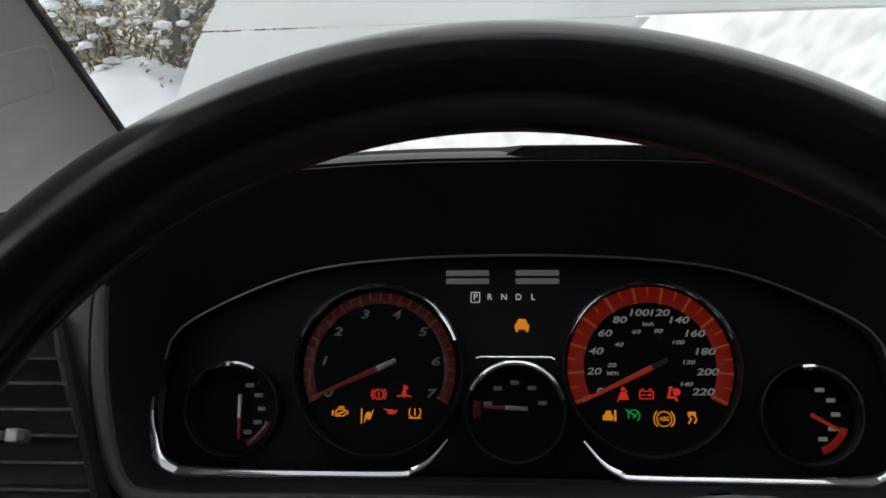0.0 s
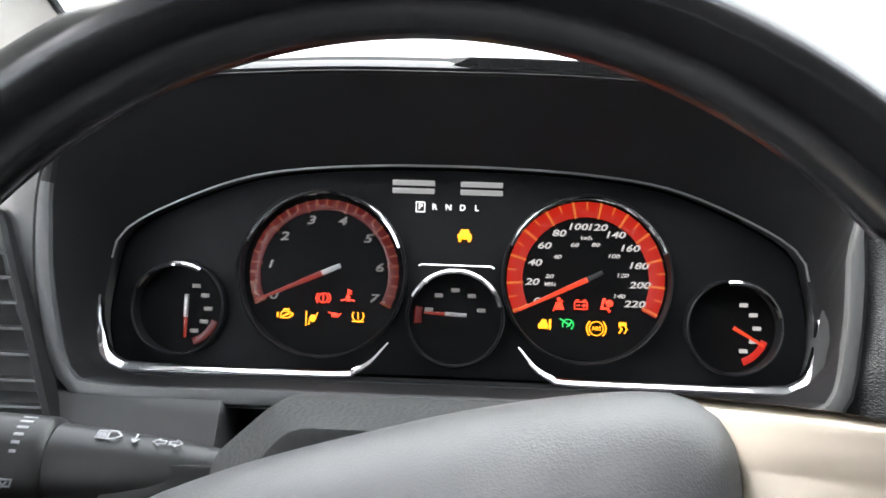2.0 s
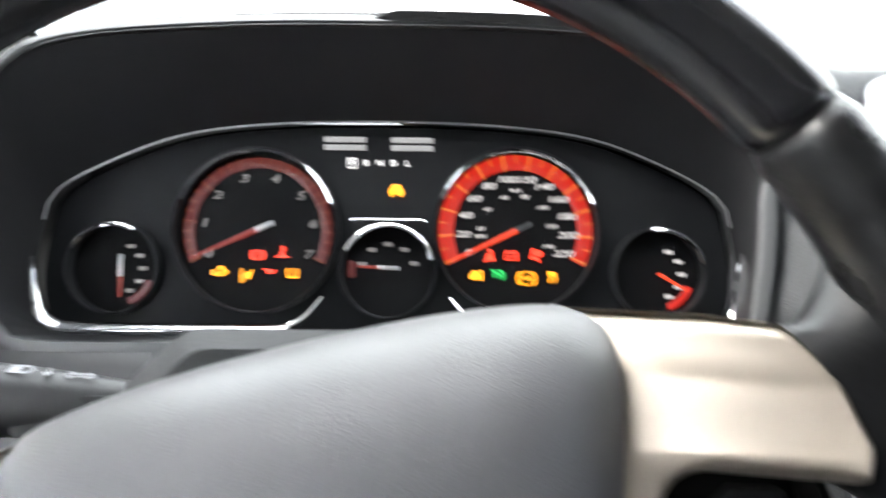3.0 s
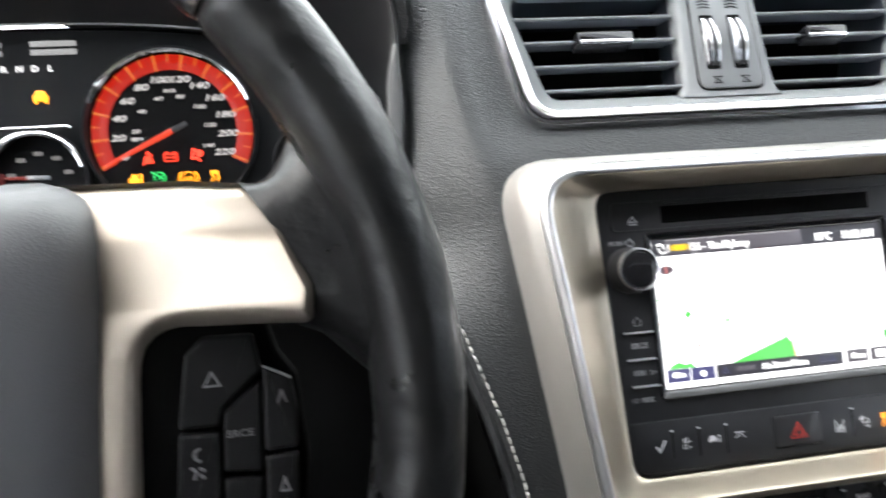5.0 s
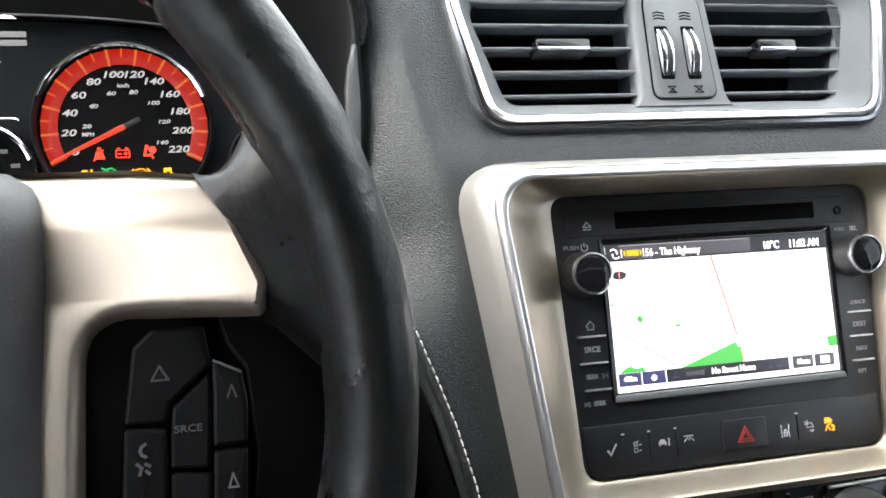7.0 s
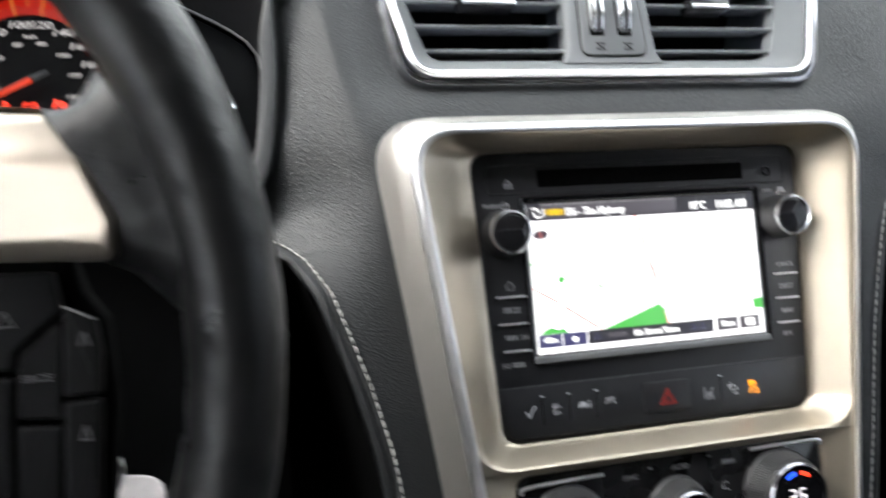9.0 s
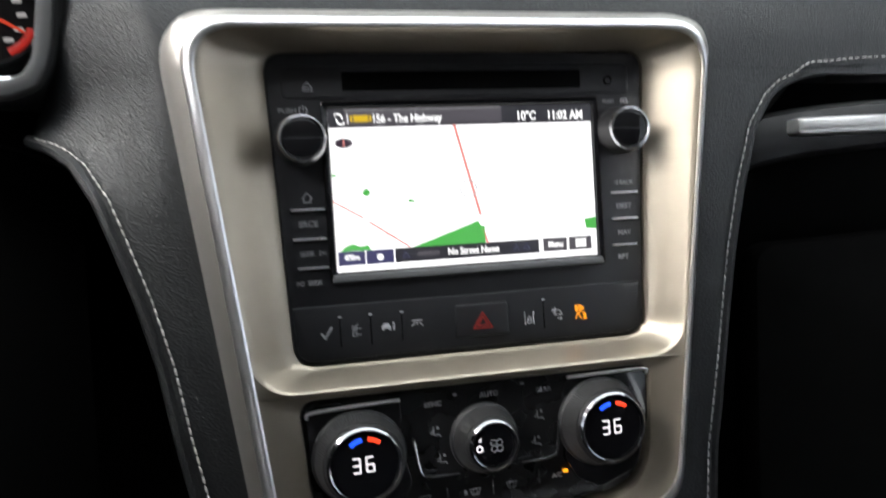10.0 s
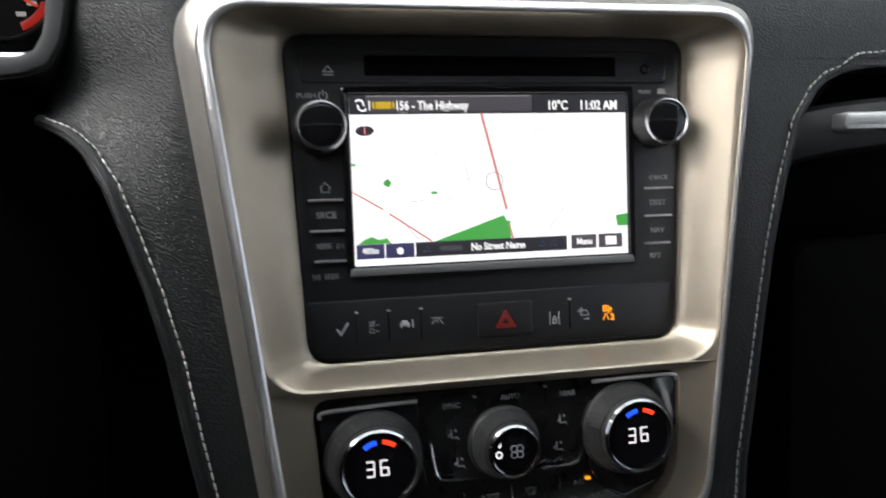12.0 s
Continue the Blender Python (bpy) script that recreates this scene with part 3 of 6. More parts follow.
def fascia_d(u, v):
    """How far the fascia stands towards the driver."""
    d = -0.012
    bend = -0.15 - 0.2 * max(0.0, v - 0.06)
    if v > 0.085:
        d -= (v - 0.085) * 0.12
    if u < bend:
        high = max(0.0, min(1.0, (v - 0.045) / 0.04))
        d -= (1 - high) * 1.1 * (bend - u) ** 1.12 * (0.2 + 0.8 * max(0.0, min(1, v / 0.05))) + high * 0.6 * (bend - u)
    if u > 0.15:
        d -= 0.2 * (u - 0.15)
    # a shallow hollow in which the vents sit
    d -= 0.006 * max(0.0, min(1.0, (0.165 - abs(u)) / 0.02)) * max(0.0, min(1.0, (v - 0.098) / 0.012))
    return d


EDGE = 0.0055  # the leather turns under just outside the stitches
GAP_L = [(0.036, 0.2185), (0.05, 0.215), (0.07, 0.205), (0.095, 0.1955), (0.12, 0.1940), (0.16, 0.1960), (0.19, 0.190), (0.30, 0.188)]


def edge_u(v, side):
    """Where the fascia ends: at the stitches, higher up at the hood or the door."""
    if side > 0:
        return stitch_u(v, 1) + EDGE if v < 0.0615 else 0.8
    if v <= 0.036:
        return min(0.2185, stitch_u(v, -1) + EDGE)
    for (a, ua), (b, ub) in zip(GAP_L, GAP_L[1:]):
        if v <= b:
            return ua + (ub - ua) * (v - a) / (b - a)
    return GAP_L[-1][1]


def drop(u, v):
    """The lower edge of the passenger's side rises gently towards the door."""
    if u < 0.2287 or v < 0.0615 or v > 0.12:
        return 0.0
    return 0.014 * (1 - math.exp(-(u - 0.2287) / 0.09)) * (0.12 - v) / 0.0585


def fascia():
    bm = bmesh.new()
    vs = [-0.40, -0.3, -0.22, -0.15, -0.118, -0.09, -0.06, -0.03, -0.01, 0.005, 0.02, 0.028, 0.036, 0.045, 0.052, 0.058, 0.0614, 0.0616, 0.07, 0.078, 0.086, 0.1, 0.115, 0.13, 0.15, 0.17, 0.19, 0.2, 0.208]
    rows = []

    def across(v):
        l, r = edge_u(v, -1), edge_u(v, 1)
        b = max(-0.15 - 0.2 * max(0.0, v - 0.06), -l + 0.006 + 0.3 * (l - 0.126))  # the crease
        return l, r, [-l, -l + 0.0025, -l + 0.006] + [-l + 0.006 + (b + l - 0.006) * k / 5 for k in range(1, 6)] + [b + (-0.12 - b) * k / 5 for k in range(1, 6)] + [-0.1, -0.06, 0, 0.06, 0.1] + [0.12 + (r - 0.126) * k / 10 for k in range(11)] + [r - 0.0025, r]

    for v in vs:
        l, r, us = across(v)
        rows.append([Vector((u, v + drop(u, v), fascia_d(u, v) - (0.006 if u in (-l, r) else 0.0015 if u in (-l + 0.0025, r - 0.0025) else 0))) for u in us])
    us = across(0.208)[2]
    # rounded shoulder, then the top runs forward to the glass
    for k in range(1, 7):
        a = math.pi / 2 * k / 6
        rows.append([Vector((u, 0.208 + 0.018 * math.sin(a), fascia_d(u, 0.208) - 0.018 * (1 - math.cos(a)))) for u in us])
    for f in (0.06, 0.16, 0.3, 0.45, 0.62):
        rows.append([Vector((u, 0.226 + 0.50 * f * 0.86, fascia_d(u, 0.208) - 0.018 - f * 0.86)) for u in us])
    loft(rows, False, bm=bm)
    for f in list(bm.faces):
        c = f.calc_center_median()
        if (abs(c.x) < 0.118 and -0.125 < c.y < 0.055) or (abs(c.x) < (0.125 if c.y > 0.13 else 0.12) and 0.115 < c.y < 0.2 and c.z > -0.04):
            bm.faces.remove(f)
    return bm


part("fascia", fascia(), DASH, dash, angle=1.2)

# the stitched edges beside the middle fascia
for side in (-1, 1):
    top = 0.0605 if side > 0 else 0.036
    hs = [-0.22 + (top + 0.22) * k / 60 for k in range(61)]
    seam = [(side * stitch_u(v, side), v) for v in hs]
    outer_line = [(u + side * EDGE, v) for u, v in seam]
    if side > 0:
        seam += [(u, 0.0616 + drop(u, 0.0616) + 0.005) for u in (0.235, 0.25, 0.27, 0.3, 0.36, 0.45, 0.6)]
        outer_line += [(u, 0.0616 + drop(u, 0.0616)) for u in (0.235, 0.25, 0.27, 0.3, 0.36, 0.45, 0.6)]
    line = [(u, v, fascia_d(u, v) - 0.004) for u, v in outer_line]
    part("piping", tube(line, 0.0036, 8), DASH, dash, "grained edge bead")
    bm = bmesh.new()
    pts = curve2([(u, v, fascia_d(u, v) + 0.0005) for u, v in seam], 12)
    run = 0.0
    for a, b in zip(pts, pts[1:]):
        run += (b - a).length
        if run >= 0.0050:
            d = (b - a).normalized()
            q = b + d * 0.0039
            tube([b, b.lerp(q, 0.3) + Vector((0, 0, 0.0006)), b.lerp(q, 0.7) + Vector((0, 0, 0.0006)), q], [0.0003, 0.00048, 0.00048, 0.0003], 6, bm=bm)
            run = 0.0
    tagged(part("stitching", bm, THREAD, dash, "pale running stitches", angle=2), kind="stuff")

# recesses on both sides of the middle fascia, their shade put into the colour
def side_recess(side):
    rows = []
    for v in (-0.40, -0.2, -0.1, -0.03, 0.02, 0.06, 0.068):
        u0 = stitch_u(v, side) + EDGE
        rows.append([Vector((side * (u0 + 0.002), v, -0.03)), Vector((side * (u0 + 0.004), v, -0.06)), Vector((side * (u0 + 0.012), v, -0.10 if side > 0 else -0.19)), Vector((side * 0.48, v, -0.11 if side > 0 else -0.21)), Vector((side * 0.82, v, -0.11 if side > 0 else -0.21))])
    return loft(rows, False)


part("lower_panel", side_recess(1), DEEP, dash, "lower panel coloured near-black in place of shade", angle=1.2)
part("lower_panel", side_recess(-1), DEEP, dash, "lower panel coloured near-black in place of shade", angle=1.2)
for v in (-0.0380, -0.0467):
    part("bright_line", block(0.020, 0.0012, 0.004, -0.230, v, -0.195, 0.0004), VENT_GREY, dash, "thin pale line on the lower panel")
# passenger trim bar and its bright strip
part("trim_bar", tube(curve2([(0.185, 0.012, -0.05), (0.21, 0.022, -0.045), (0.3, 0.03, -0.045), (0.5, 0.034, -0.05), (0.8, 0.034, -0.06)], 6), 0.016, 10, flat=0.6), BLACK, dash, "black trim bar")
part("bright_strip", plate(rounded([(0.2215, 0.0225), (0.8, 0.03), (0.8, 0.042), (0.224, 0.0335)], 0.004, 3), -0.04, -0.024, 0.003), STRIP, dash, "satin silver strip")
# The lid's colour is sunk to near-black to carry the footwell shade.
part("glovebox_lid", plate(rounded([(0.205, -0.36), (0.78, -0.36), (0.78, -0.03), (0.215, -0.045)], 0.02, 4), -0.08, -0.062, 0.006), DEEP, dash, "glovebox lid coloured near-black in place of shade")


# ---- instrument cluster ----
LENS_HALF = [(0.0, -0.0765), (0.06, -0.0765), (0.19, -0.0765), (0.2085, -0.0665), (0.213, -0.045), (0.209, -0.015), (0.202, 0.006), (0.17, 0.025), (0.125, 0.042), (0.0707, 0.0493), (0.0, 0.0515)]
POD_HALF = [(0.0, -0.088), (0.1, -0.088), (0.185, -0.088), (0.208, -0.078), (0.219, -0.045), (0.2245, -0.01), (0.2235, 0.028), (0.212, 0.058), (0.178, 0.0805), (0.09, 0.0895), (0.0, 0.0912)]


# the side beside the middle fascia is slimmer
POD_NEAR = [(0.0, -0.088), (0.1, -0.088), (0.182, -0.088), (0.203, -0.077), (0.2096, -0.047), (0.2125, -0.0145), (0.2120, 0.012), (0.2110, 0.036), (0.204, 0.060), (0.175, 0.0805), (0.09, 0.0895), (0.0, 0.0912)]


def ring_of(half, near=None, n=96):
    pts = [Vector(p) for p in near or half] + [Vector((-x, y)) for x, y in half[-2:0:-1]]
    return resample(curve2([*pts, pts[0]], 6)[:-1], n)


cluster = thing("instrument_cluster", CLUSTER, "black instrument cluster with chrome-ringed dials lit red", "instrument cluster")
lens_ring, pod_ring = ring_of(LENS_HALF), ring_of(POD_HALF, POD_NEAR)
lip = lambda v: 0.060 + 0.004 * max(0.0, v) / 0.09  # the hood reaches a little further out at its top
lip_in = [p + (q - p) * (0.9 if p.y < 0 else max(0.15, 0.9 - (9 if p.x < 0 else 30) * p.y)) for p, q in zip(pod_ring, inset(pod_ring, 0.009))]  # the band in front of the seam narrows upwards
pod = loft([
    raise2(lens_ring, -0.002), raise2(inset(lens_ring, -0.003), 0.004),
    [Vector((p.x, p.y, lip(p.y) - 0.004)) for p in lip_in],
])
part("hood", pod, COWL, dash, "smooth black hood round the instruments", 0.8, at=STACK.inverted() @ CLUSTER)
def lip_band(high):
    """The front band of the hood: grey below, black over the top."""
    rows = []
    ring = list(zip(lip_in, pod_ring, inset(pod_ring, -0.0012)))
    black = [q.y > (0.016 if q.x > 0 else 0.036) for p, q, o in ring]
    first = next(i for i, b in enumerate(black) if b == high and black[i - 1] != high)
    ring, black = ring[first:] + ring[:first], black[first:] + black[:first]
    stop = next((i for i, b in enumerate(black) if b != high), len(ring))
    ring = ring[: stop + 1]
    rows.append([p.to_3d() + Vector((0, 0, lip(p.y) - 0.005)) for p, q, o in ring])
    rows.append([p.lerp(q, 0.12).to_3d() + Vector((0, 0, lip(p.y) - 0.001)) for p, q, o in ring])
    rows.append([p.lerp(q, 0.5).to_3d() + Vector((0, 0, lip(p.y))) for p, q, o in ring])
    rows.append([q.to_3d() + Vector((0, 0, lip(q.y) - 0.001)) for p, q, o in ring])
    rows.append([o.to_3d() + Vector((0, 0, lip(o.y) - 0.005)) for p, q, o in ring])
    return loft(rows, False)


part("hood_lip", lip_band(False), GREY, dash, "grey front band of the instrument hood", 0.8, at=STACK.inverted() @ CLUSTER)
part("hood_lip", lip_band(True), COWL, dash, "black front band over the instruments", 0.8, at=STACK.inverted() @ CLUSTER)
GROW_L = [(-0.2, 0.003), (-0.088, 0.003), (-0.08, 0.016), (-0.039, 0.0205), (0.0, 0.031), (0.03, 0.030), (0.06, 0.012), (0.08, 0.0095), (0.2, 0.0085)]


def grown(f):
    """The hood's outline grown: wide beside the outer vent, narrow above and below."""
    out = []
    for p, q in zip(pod_ring, inset(pod_ring, -1.0)):
        by = GROW_L[-1][1]
        for (a, ga), (b, gb) in zip(GROW_L, GROW_L[1:]):
            if a <= p.y <= b:
                by = ga + (gb - ga) * (p.y - a) / (b - a)
        if p.x > 0:
            by = min(by, 0.0024)
        out.append(p + (q - p).normalized() * max(0.0024, by * f))
    return out


shell = loft([
    [Vector((p.x, p.y, lip(p.y) - 0.0055)) for p in inset(pod_ring, -0.0010)],
    [Vector((p.x, p.y, lip(p.y) - 0.0022)) for p in inset(pod_ring, -0.0022)],
    [Vector((p.x, p.y, lip(p.y) - 0.0035)) for p in grown(0.45)],
    [Vector((p.x, p.y, lip(p.y) - 0.0085)) for p in grown(0.8)],
    [Vector((p.x, p.y, lip(p.y) - 0.0180)) for p in grown(1.0)],
    [Vector((p.x, p.y, -0.01)) for p in grown(1.08)],
    [Vector((p.x, p.y - 0.02, -0.12)) for p in grown(1.1)],
])
part("hood_shell", shell, GREY, dash, "grey outer shell of the instrument hood", 0.8, at=STACK.inverted() @ CLUSTER)
crown = []
arch = sorted((p for p in zip(pod_ring, inset(pod_ring, -1.0), grown(1.0)) if p[0].y > (0.012 if p[0].x > 0 else 0.022)), key=lambda p: p[0].x)
for by, back in ((0.0014, 0.0040), (0.0030, 0.0042), (0.0062, 0.0085), (0.0112, 0.0170), (0.0168, 0.0310), (0.0205, 0.0520), (0.0235, 0.1000), (0.0240, 0.1700)):
    row = []
    for p, q, g in arch:
        rise = max(0.0, min(1.0, (p.y - 0.03) / 0.035))
        under = (g - p).length * min(1.0, back / 0.018) + 0.0012
        tip = max(0.0, min(1.0, (p.y - 0.012) / 0.016)) if p.x > 0 and by > 0.002 else 0.0  # the pad ends in an overhanging tip
        out = max(under, by * rise * rise * (3 - 2 * rise), 0.0078 * tip)
        row.append((p + (q - p).normalized() * out).to_3d() + Vector((0, 0, lip(p.y) - back + 0.003 * tip)))
    crown.append(row)
part("hood_top", loft(crown, False), HOOD_TOP, dash, "dark grained pad over the instrument hood", 1.2, at=STACK.inverted() @ CLUSTER)
# Silver tube stands in for light caught by the lens edge.
top_line = [Vector((p.x, p.y, 0.0005)) for p in lens_ring if p.y > -0.02]
top_line.sort(key=lambda p: p.x)
part("top_edge", tube(top_line, 0.0007, 6), SILVER, cluster, "thin silver tube painting the lit upper lens edge")
part("backing", plate(inset(lens_ring, -0.002), -0.03, -0.0165, 0.001), DEEP, cluster)

DIALS = [("tachometer", -0.0810, -0.0155, 0.0492), ("speedometer", 0.0789, -0.0138, 0.0492), ("temperature_gauge", -0.1675, -0.0395, 0.0265), ("fuel_gauge", 0.1662, -0.0395, 0.0265), ("volt_gauge", 0.0003, -0.0395, 0.0278)]


def face_panel():
    """The upright grey panel in front of the dials, with round holes."""
    bm = plate(inset(lens_ring, 0.001), -0.0162, -0.012, 0.0005)
    return bm


part("panel", face_panel(), PANEL, cluster, "dark panel round the dials")


def arc(r0, r1, a0, a1, z0, z1, n=40, bm=None, edge=0.0005):
    """A flat bent bar between two radii and two angles in degrees."""
    a0, a1 = radians(a0), radians(a1)
    ring = circle2(r1, 0, 0, n, a0, a1) + circle2(r0, 0, 0, n, a0, a1)[::-1]
    return plate(ring, z0, z1, edge, bm)


def bezel(r, a0, a1, n=44, bm=None, z=0.0):
    """A bright arc of half-round section."""
    pts = [(r * math.cos(radians(a0 + (a1 - a0) * k / n)), r * math.sin(radians(a0 + (a1 - a0) * k / n)), z) for k in range(n + 1)]
    return tube(pts, 0.0019, 8, bm=bm)


def tapered(length, w0, w1, z, back=0.0, bm=None):
    """A needle along +x."""
    return plate([Vector((-back, -w0 / 2)), Vector((length, -w1 / 2)), Vector((length, w1 / 2)), Vector((-back, w0 / 2))], z, z + 0.0012, 0.0003, bm)


FLOOR_Z = -0.0115


def dial(name, x, y, r):
    d = part(name, lathe([(r + 0.001, FLOOR_Z - 0.003), (r + 0.001, FLOOR_Z), (0.0005, FLOOR_Z + 0.0001)], 56, end=True), DIAL_FACE, cluster, at=Matrix.Translation((x, y, 0)))
    part("well", lathe([(r + 0.0022, FLOOR_Z), (r + 0.0022, -0.001), (r + 0.0012, 0.0), (r + 0.0004, -0.001), (r + 0.0004, FLOOR_Z)], 56, start=False, end=False), PANEL, d)
    return d


def figures(parent, marks, radius, size, a0, step, mat, z=FLOOR_Z + 0.0006, name="figure"):
    for k, text in enumerate(marks):
        if not text:
            continue
        a = radians(a0 - step * k)
        write(name, text, size, mat, parent, radius * math.cos(a), radius * math.sin(a), z, slant=0.2, wide=1.5)


tach, speedo, temp, fuel, volt = (dial(*row) for row in DIALS)
# tachometer: 0 to 7 over 230 degrees
part("bezel", bezel(0.0497, 158, 20, z=-0.002), CHROME, tach, "chrome arc")
part("red_band", arc(0.0395, 0.0458, -25, 205, FLOOR_Z, FLOOR_Z + 0.0005, 80), TACH_RED, tach, "lit red scale band")
for k in range(29):
    part("tick", arc(0.0388 if k % 4 == 0 else 0.0415, 0.0461, 205 - 230 * k / 28 - 0.9, 205 - 230 * k / 28 + 0.9, FLOOR_Z + 0.0004, FLOOR_Z + 0.0009, 2, None, 0.0001), TACH_TICK, tach)
figures(tach, ["0", "1", "2", "3", "4", "5", "6", "7"], 0.034, 0.0072, 205, 230 / 7, TACH_WHITE)
part("needle", tapered(0.043, 0.0034, 0.0012, -0.004, 0.0), TACH_NEEDLE, tach, at=pose(0, 0, 0, 0, 0, 204))
part("needle_tail", tapered(0.012, 0.0034, 0.003, -0.0042, 0.0), SILVER, tach, at=pose(0, 0, 0, 0, 0, 24))
# speedometer: 0 to 220 km/h outside, 0 to 140 mph inside
part("bezel", bezel(0.0497, 158, 20, z=-0.002), CHROME, speedo, "chrome arc")
part("red_band", arc(0.0384, 0.0478, -27, 207, FLOOR_Z, FLOOR_Z + 0.0005, 80), DIAL_RED, speedo, "lit red scale band")
for k in range(23):
    a = 205 - 230 * k / 22
    part("tick", arc(0.0380 if k % 2 == 0 else 0.0430, 0.0480, a - (0.9 if k % 2 == 0 else 0.5), a + (0.9 if k % 2 == 0 else 0.5), FLOOR_Z + 0.0004, FLOOR_Z + 0.0009, 2, None, 0.0001), DIAL_TICK, speedo)
figures(speedo, [str(20 * k) for k in range(12)], 0.0327, 0.0056, 205, 230 / 11, DIAL_WHITE)
figures(speedo, ["", "20", "40", "60", "80", "100", "120", "140"], 0.0222, 0.0034, 210, 230 / 6.85, DIAL_WHITE)
write("figure", "km/h", 0.0034, DIAL_WHITE, speedo, 0, 0.0256, FLOOR_Z + 0.0006)
write("figure", "MPH", 0.0034, DIAL_WHITE, speedo, -0.0215, -0.0035, FLOOR_Z + 0.0006)
part("needle", tapered(0.0445, 0.0032, 0.0016, -0.004, 0.0), NEEDLE, speedo, at=pose(0, 0, 0, 0, 0, 206))
part("needle_tail", tapered(0.010, 0.003, 0.0024, -0.0042, 0.0), SLAT, speedo, at=pose(0, 0, 0, 0, 0, 26))
# small gauges
for g, r, turn, at_dial, tail in ((temp, 0.0265, 270, Matrix.Translation((0.0046, -0.0043, 0)), 0.0127), (fuel, 0.0265, -30, Matrix(), 0), (volt, 0.0278, 178, Matrix.Translation((-0.005, 0.002, 0)), 0.012)):
    part("bezel", bezel(r, 155 if g is not fuel else 100, 60 if g is temp else 15, 30), CHROME, g, "chrome arc")
    part("red_mark", arc(r * 0.74, r * 0.9, -70, -20, FLOOR_Z, FLOOR_Z + 0.0005, 16) if g is not volt else arc(r * 0.74, r * 0.9, 165, 190, FLOOR_Z, FLOOR_Z + 0.0005, 10), FUEL_RED if g is fuel else TACH_RED, g)
    part("needle", tapered(0.0205 if not tail else 0.0135, 0.0022, 0.0012, -0.005, 0.0), NEEDLE if g is fuel else TACH_NEEDLE, g, at=at_dial @ pose(0, 0, 0, 0, 0, turn))
    if tail:
        part("needle_tail", tapered(tail, 0.0024, 0.0024, -0.0048, 0.001), SILVER, g, "silver needle tail", at=at_dial @ pose(0, 0, 0, 0, 0, turn + 180))
    for k in range(5):
        a = 60 - 30 * k if g is not volt else 165 - 37 * k
        part("scale_mark", block(0.005, 0.0024, 0.0005, r * 0.6 * math.cos(radians(a)), r * 0.6 * math.sin(radians(a)), FLOOR_Z + 0.0008, 0.0004), FUEL_WHITE if g is fuel else TACH_WHITE, g)
part("bar", tube([(-0.0225, 0.0300, 0.002), (-0.0205, 0.0308, 0.002), (0.0205, 0.0308, 0.002), (0.0225, 0.0296, 0.002)], 0.0009, 8), CHROME, volt, "thin chrome bar")

# chrome trims along the lower edges
for side in (-1, 1):
    s = [(side * x, y) for x, y in [(0.2142, -0.033), (0.2148, -0.05), (0.2105, -0.0655), (0.2, -0.0735), (0.185, -0.0752), (0.12, -0.0752), (0.068, -0.0748), (0.058, -0.0728), (0.0485, -0.067), (0.0385, -0.0555)]]
    pts = [Vector((p[0], p[1], 0.0)) for p in curve2(s, 14)]
    rings = []
    for k, p in enumerate(pts):
        # a facet that looks up out of the hood, wider towards the outer corners
        w = (0.0024 + 0.0014 * max(0.0, min(1.0, (abs(p.x) - 0.165) / 0.04))) * min(1, 0.3 + k / 28, 0.25 + (len(pts) - 1 - k) / 50)
        d = (pts[min(k + 1, len(pts) - 1)] - pts[max(k - 1, 0)]).normalized()
        n = Vector((-d.y, d.x, 0)) * (-side)
        rings.append([p + n * (a * w) + Vector((0, 0, z)) for a, z in ((-1.3, -0.004), (-1.3, 0.0022), (-1.0, 0.0029), (-0.75, 0.0029), (-0.62, 0.0018), (-0.5, 0.0026), (0.2, 0.0026 - 0.33 * w), (0.85, 0.0026 - 0.80 * w), (1, 0.0016 - 0.9 * w), (1, -0.004))])
    part("trim", loft(rings, True, True, True), CHROME, cluster, "bright chrome lower trim", 0.7)
part("sill", plate([Vector(p) for p in [(-0.2, -0.088), (0.2, -0.088), (0.2, -0.078), (-0.2, -0.078)]], -0.01, 0.004, 0.002), PANEL, cluster)

# gear letters, driver messages and tell-tales
TZ = FLOOR_Z + 0.001
box = strip2(rounded(box2(0.0058, 0.0066, -0.0233, 0.0277), 0.0006, 2), rounded(box2(0.0046, 0.0054, -0.0233, 0.0277), 0.0005, 2), TZ - 0.0005, TZ, 0.0001)
part("gear_box", box, INFO, cluster)
for k, letter in enumerate("PRNDL"):
    write("gear_letter", letter, 0.0052, INFO, cluster, -0.0233 + 0.00865 * k, 0.0277, TZ)
for x in (-0.028, 0.014):
    for y in (0.0445, 0.0395):
        part("message_bar", block(0.026, 0.0034, 0.0004, x, y - 0.002, TZ, 0.0005), MESSAGE, cluster, "white lit message bar")


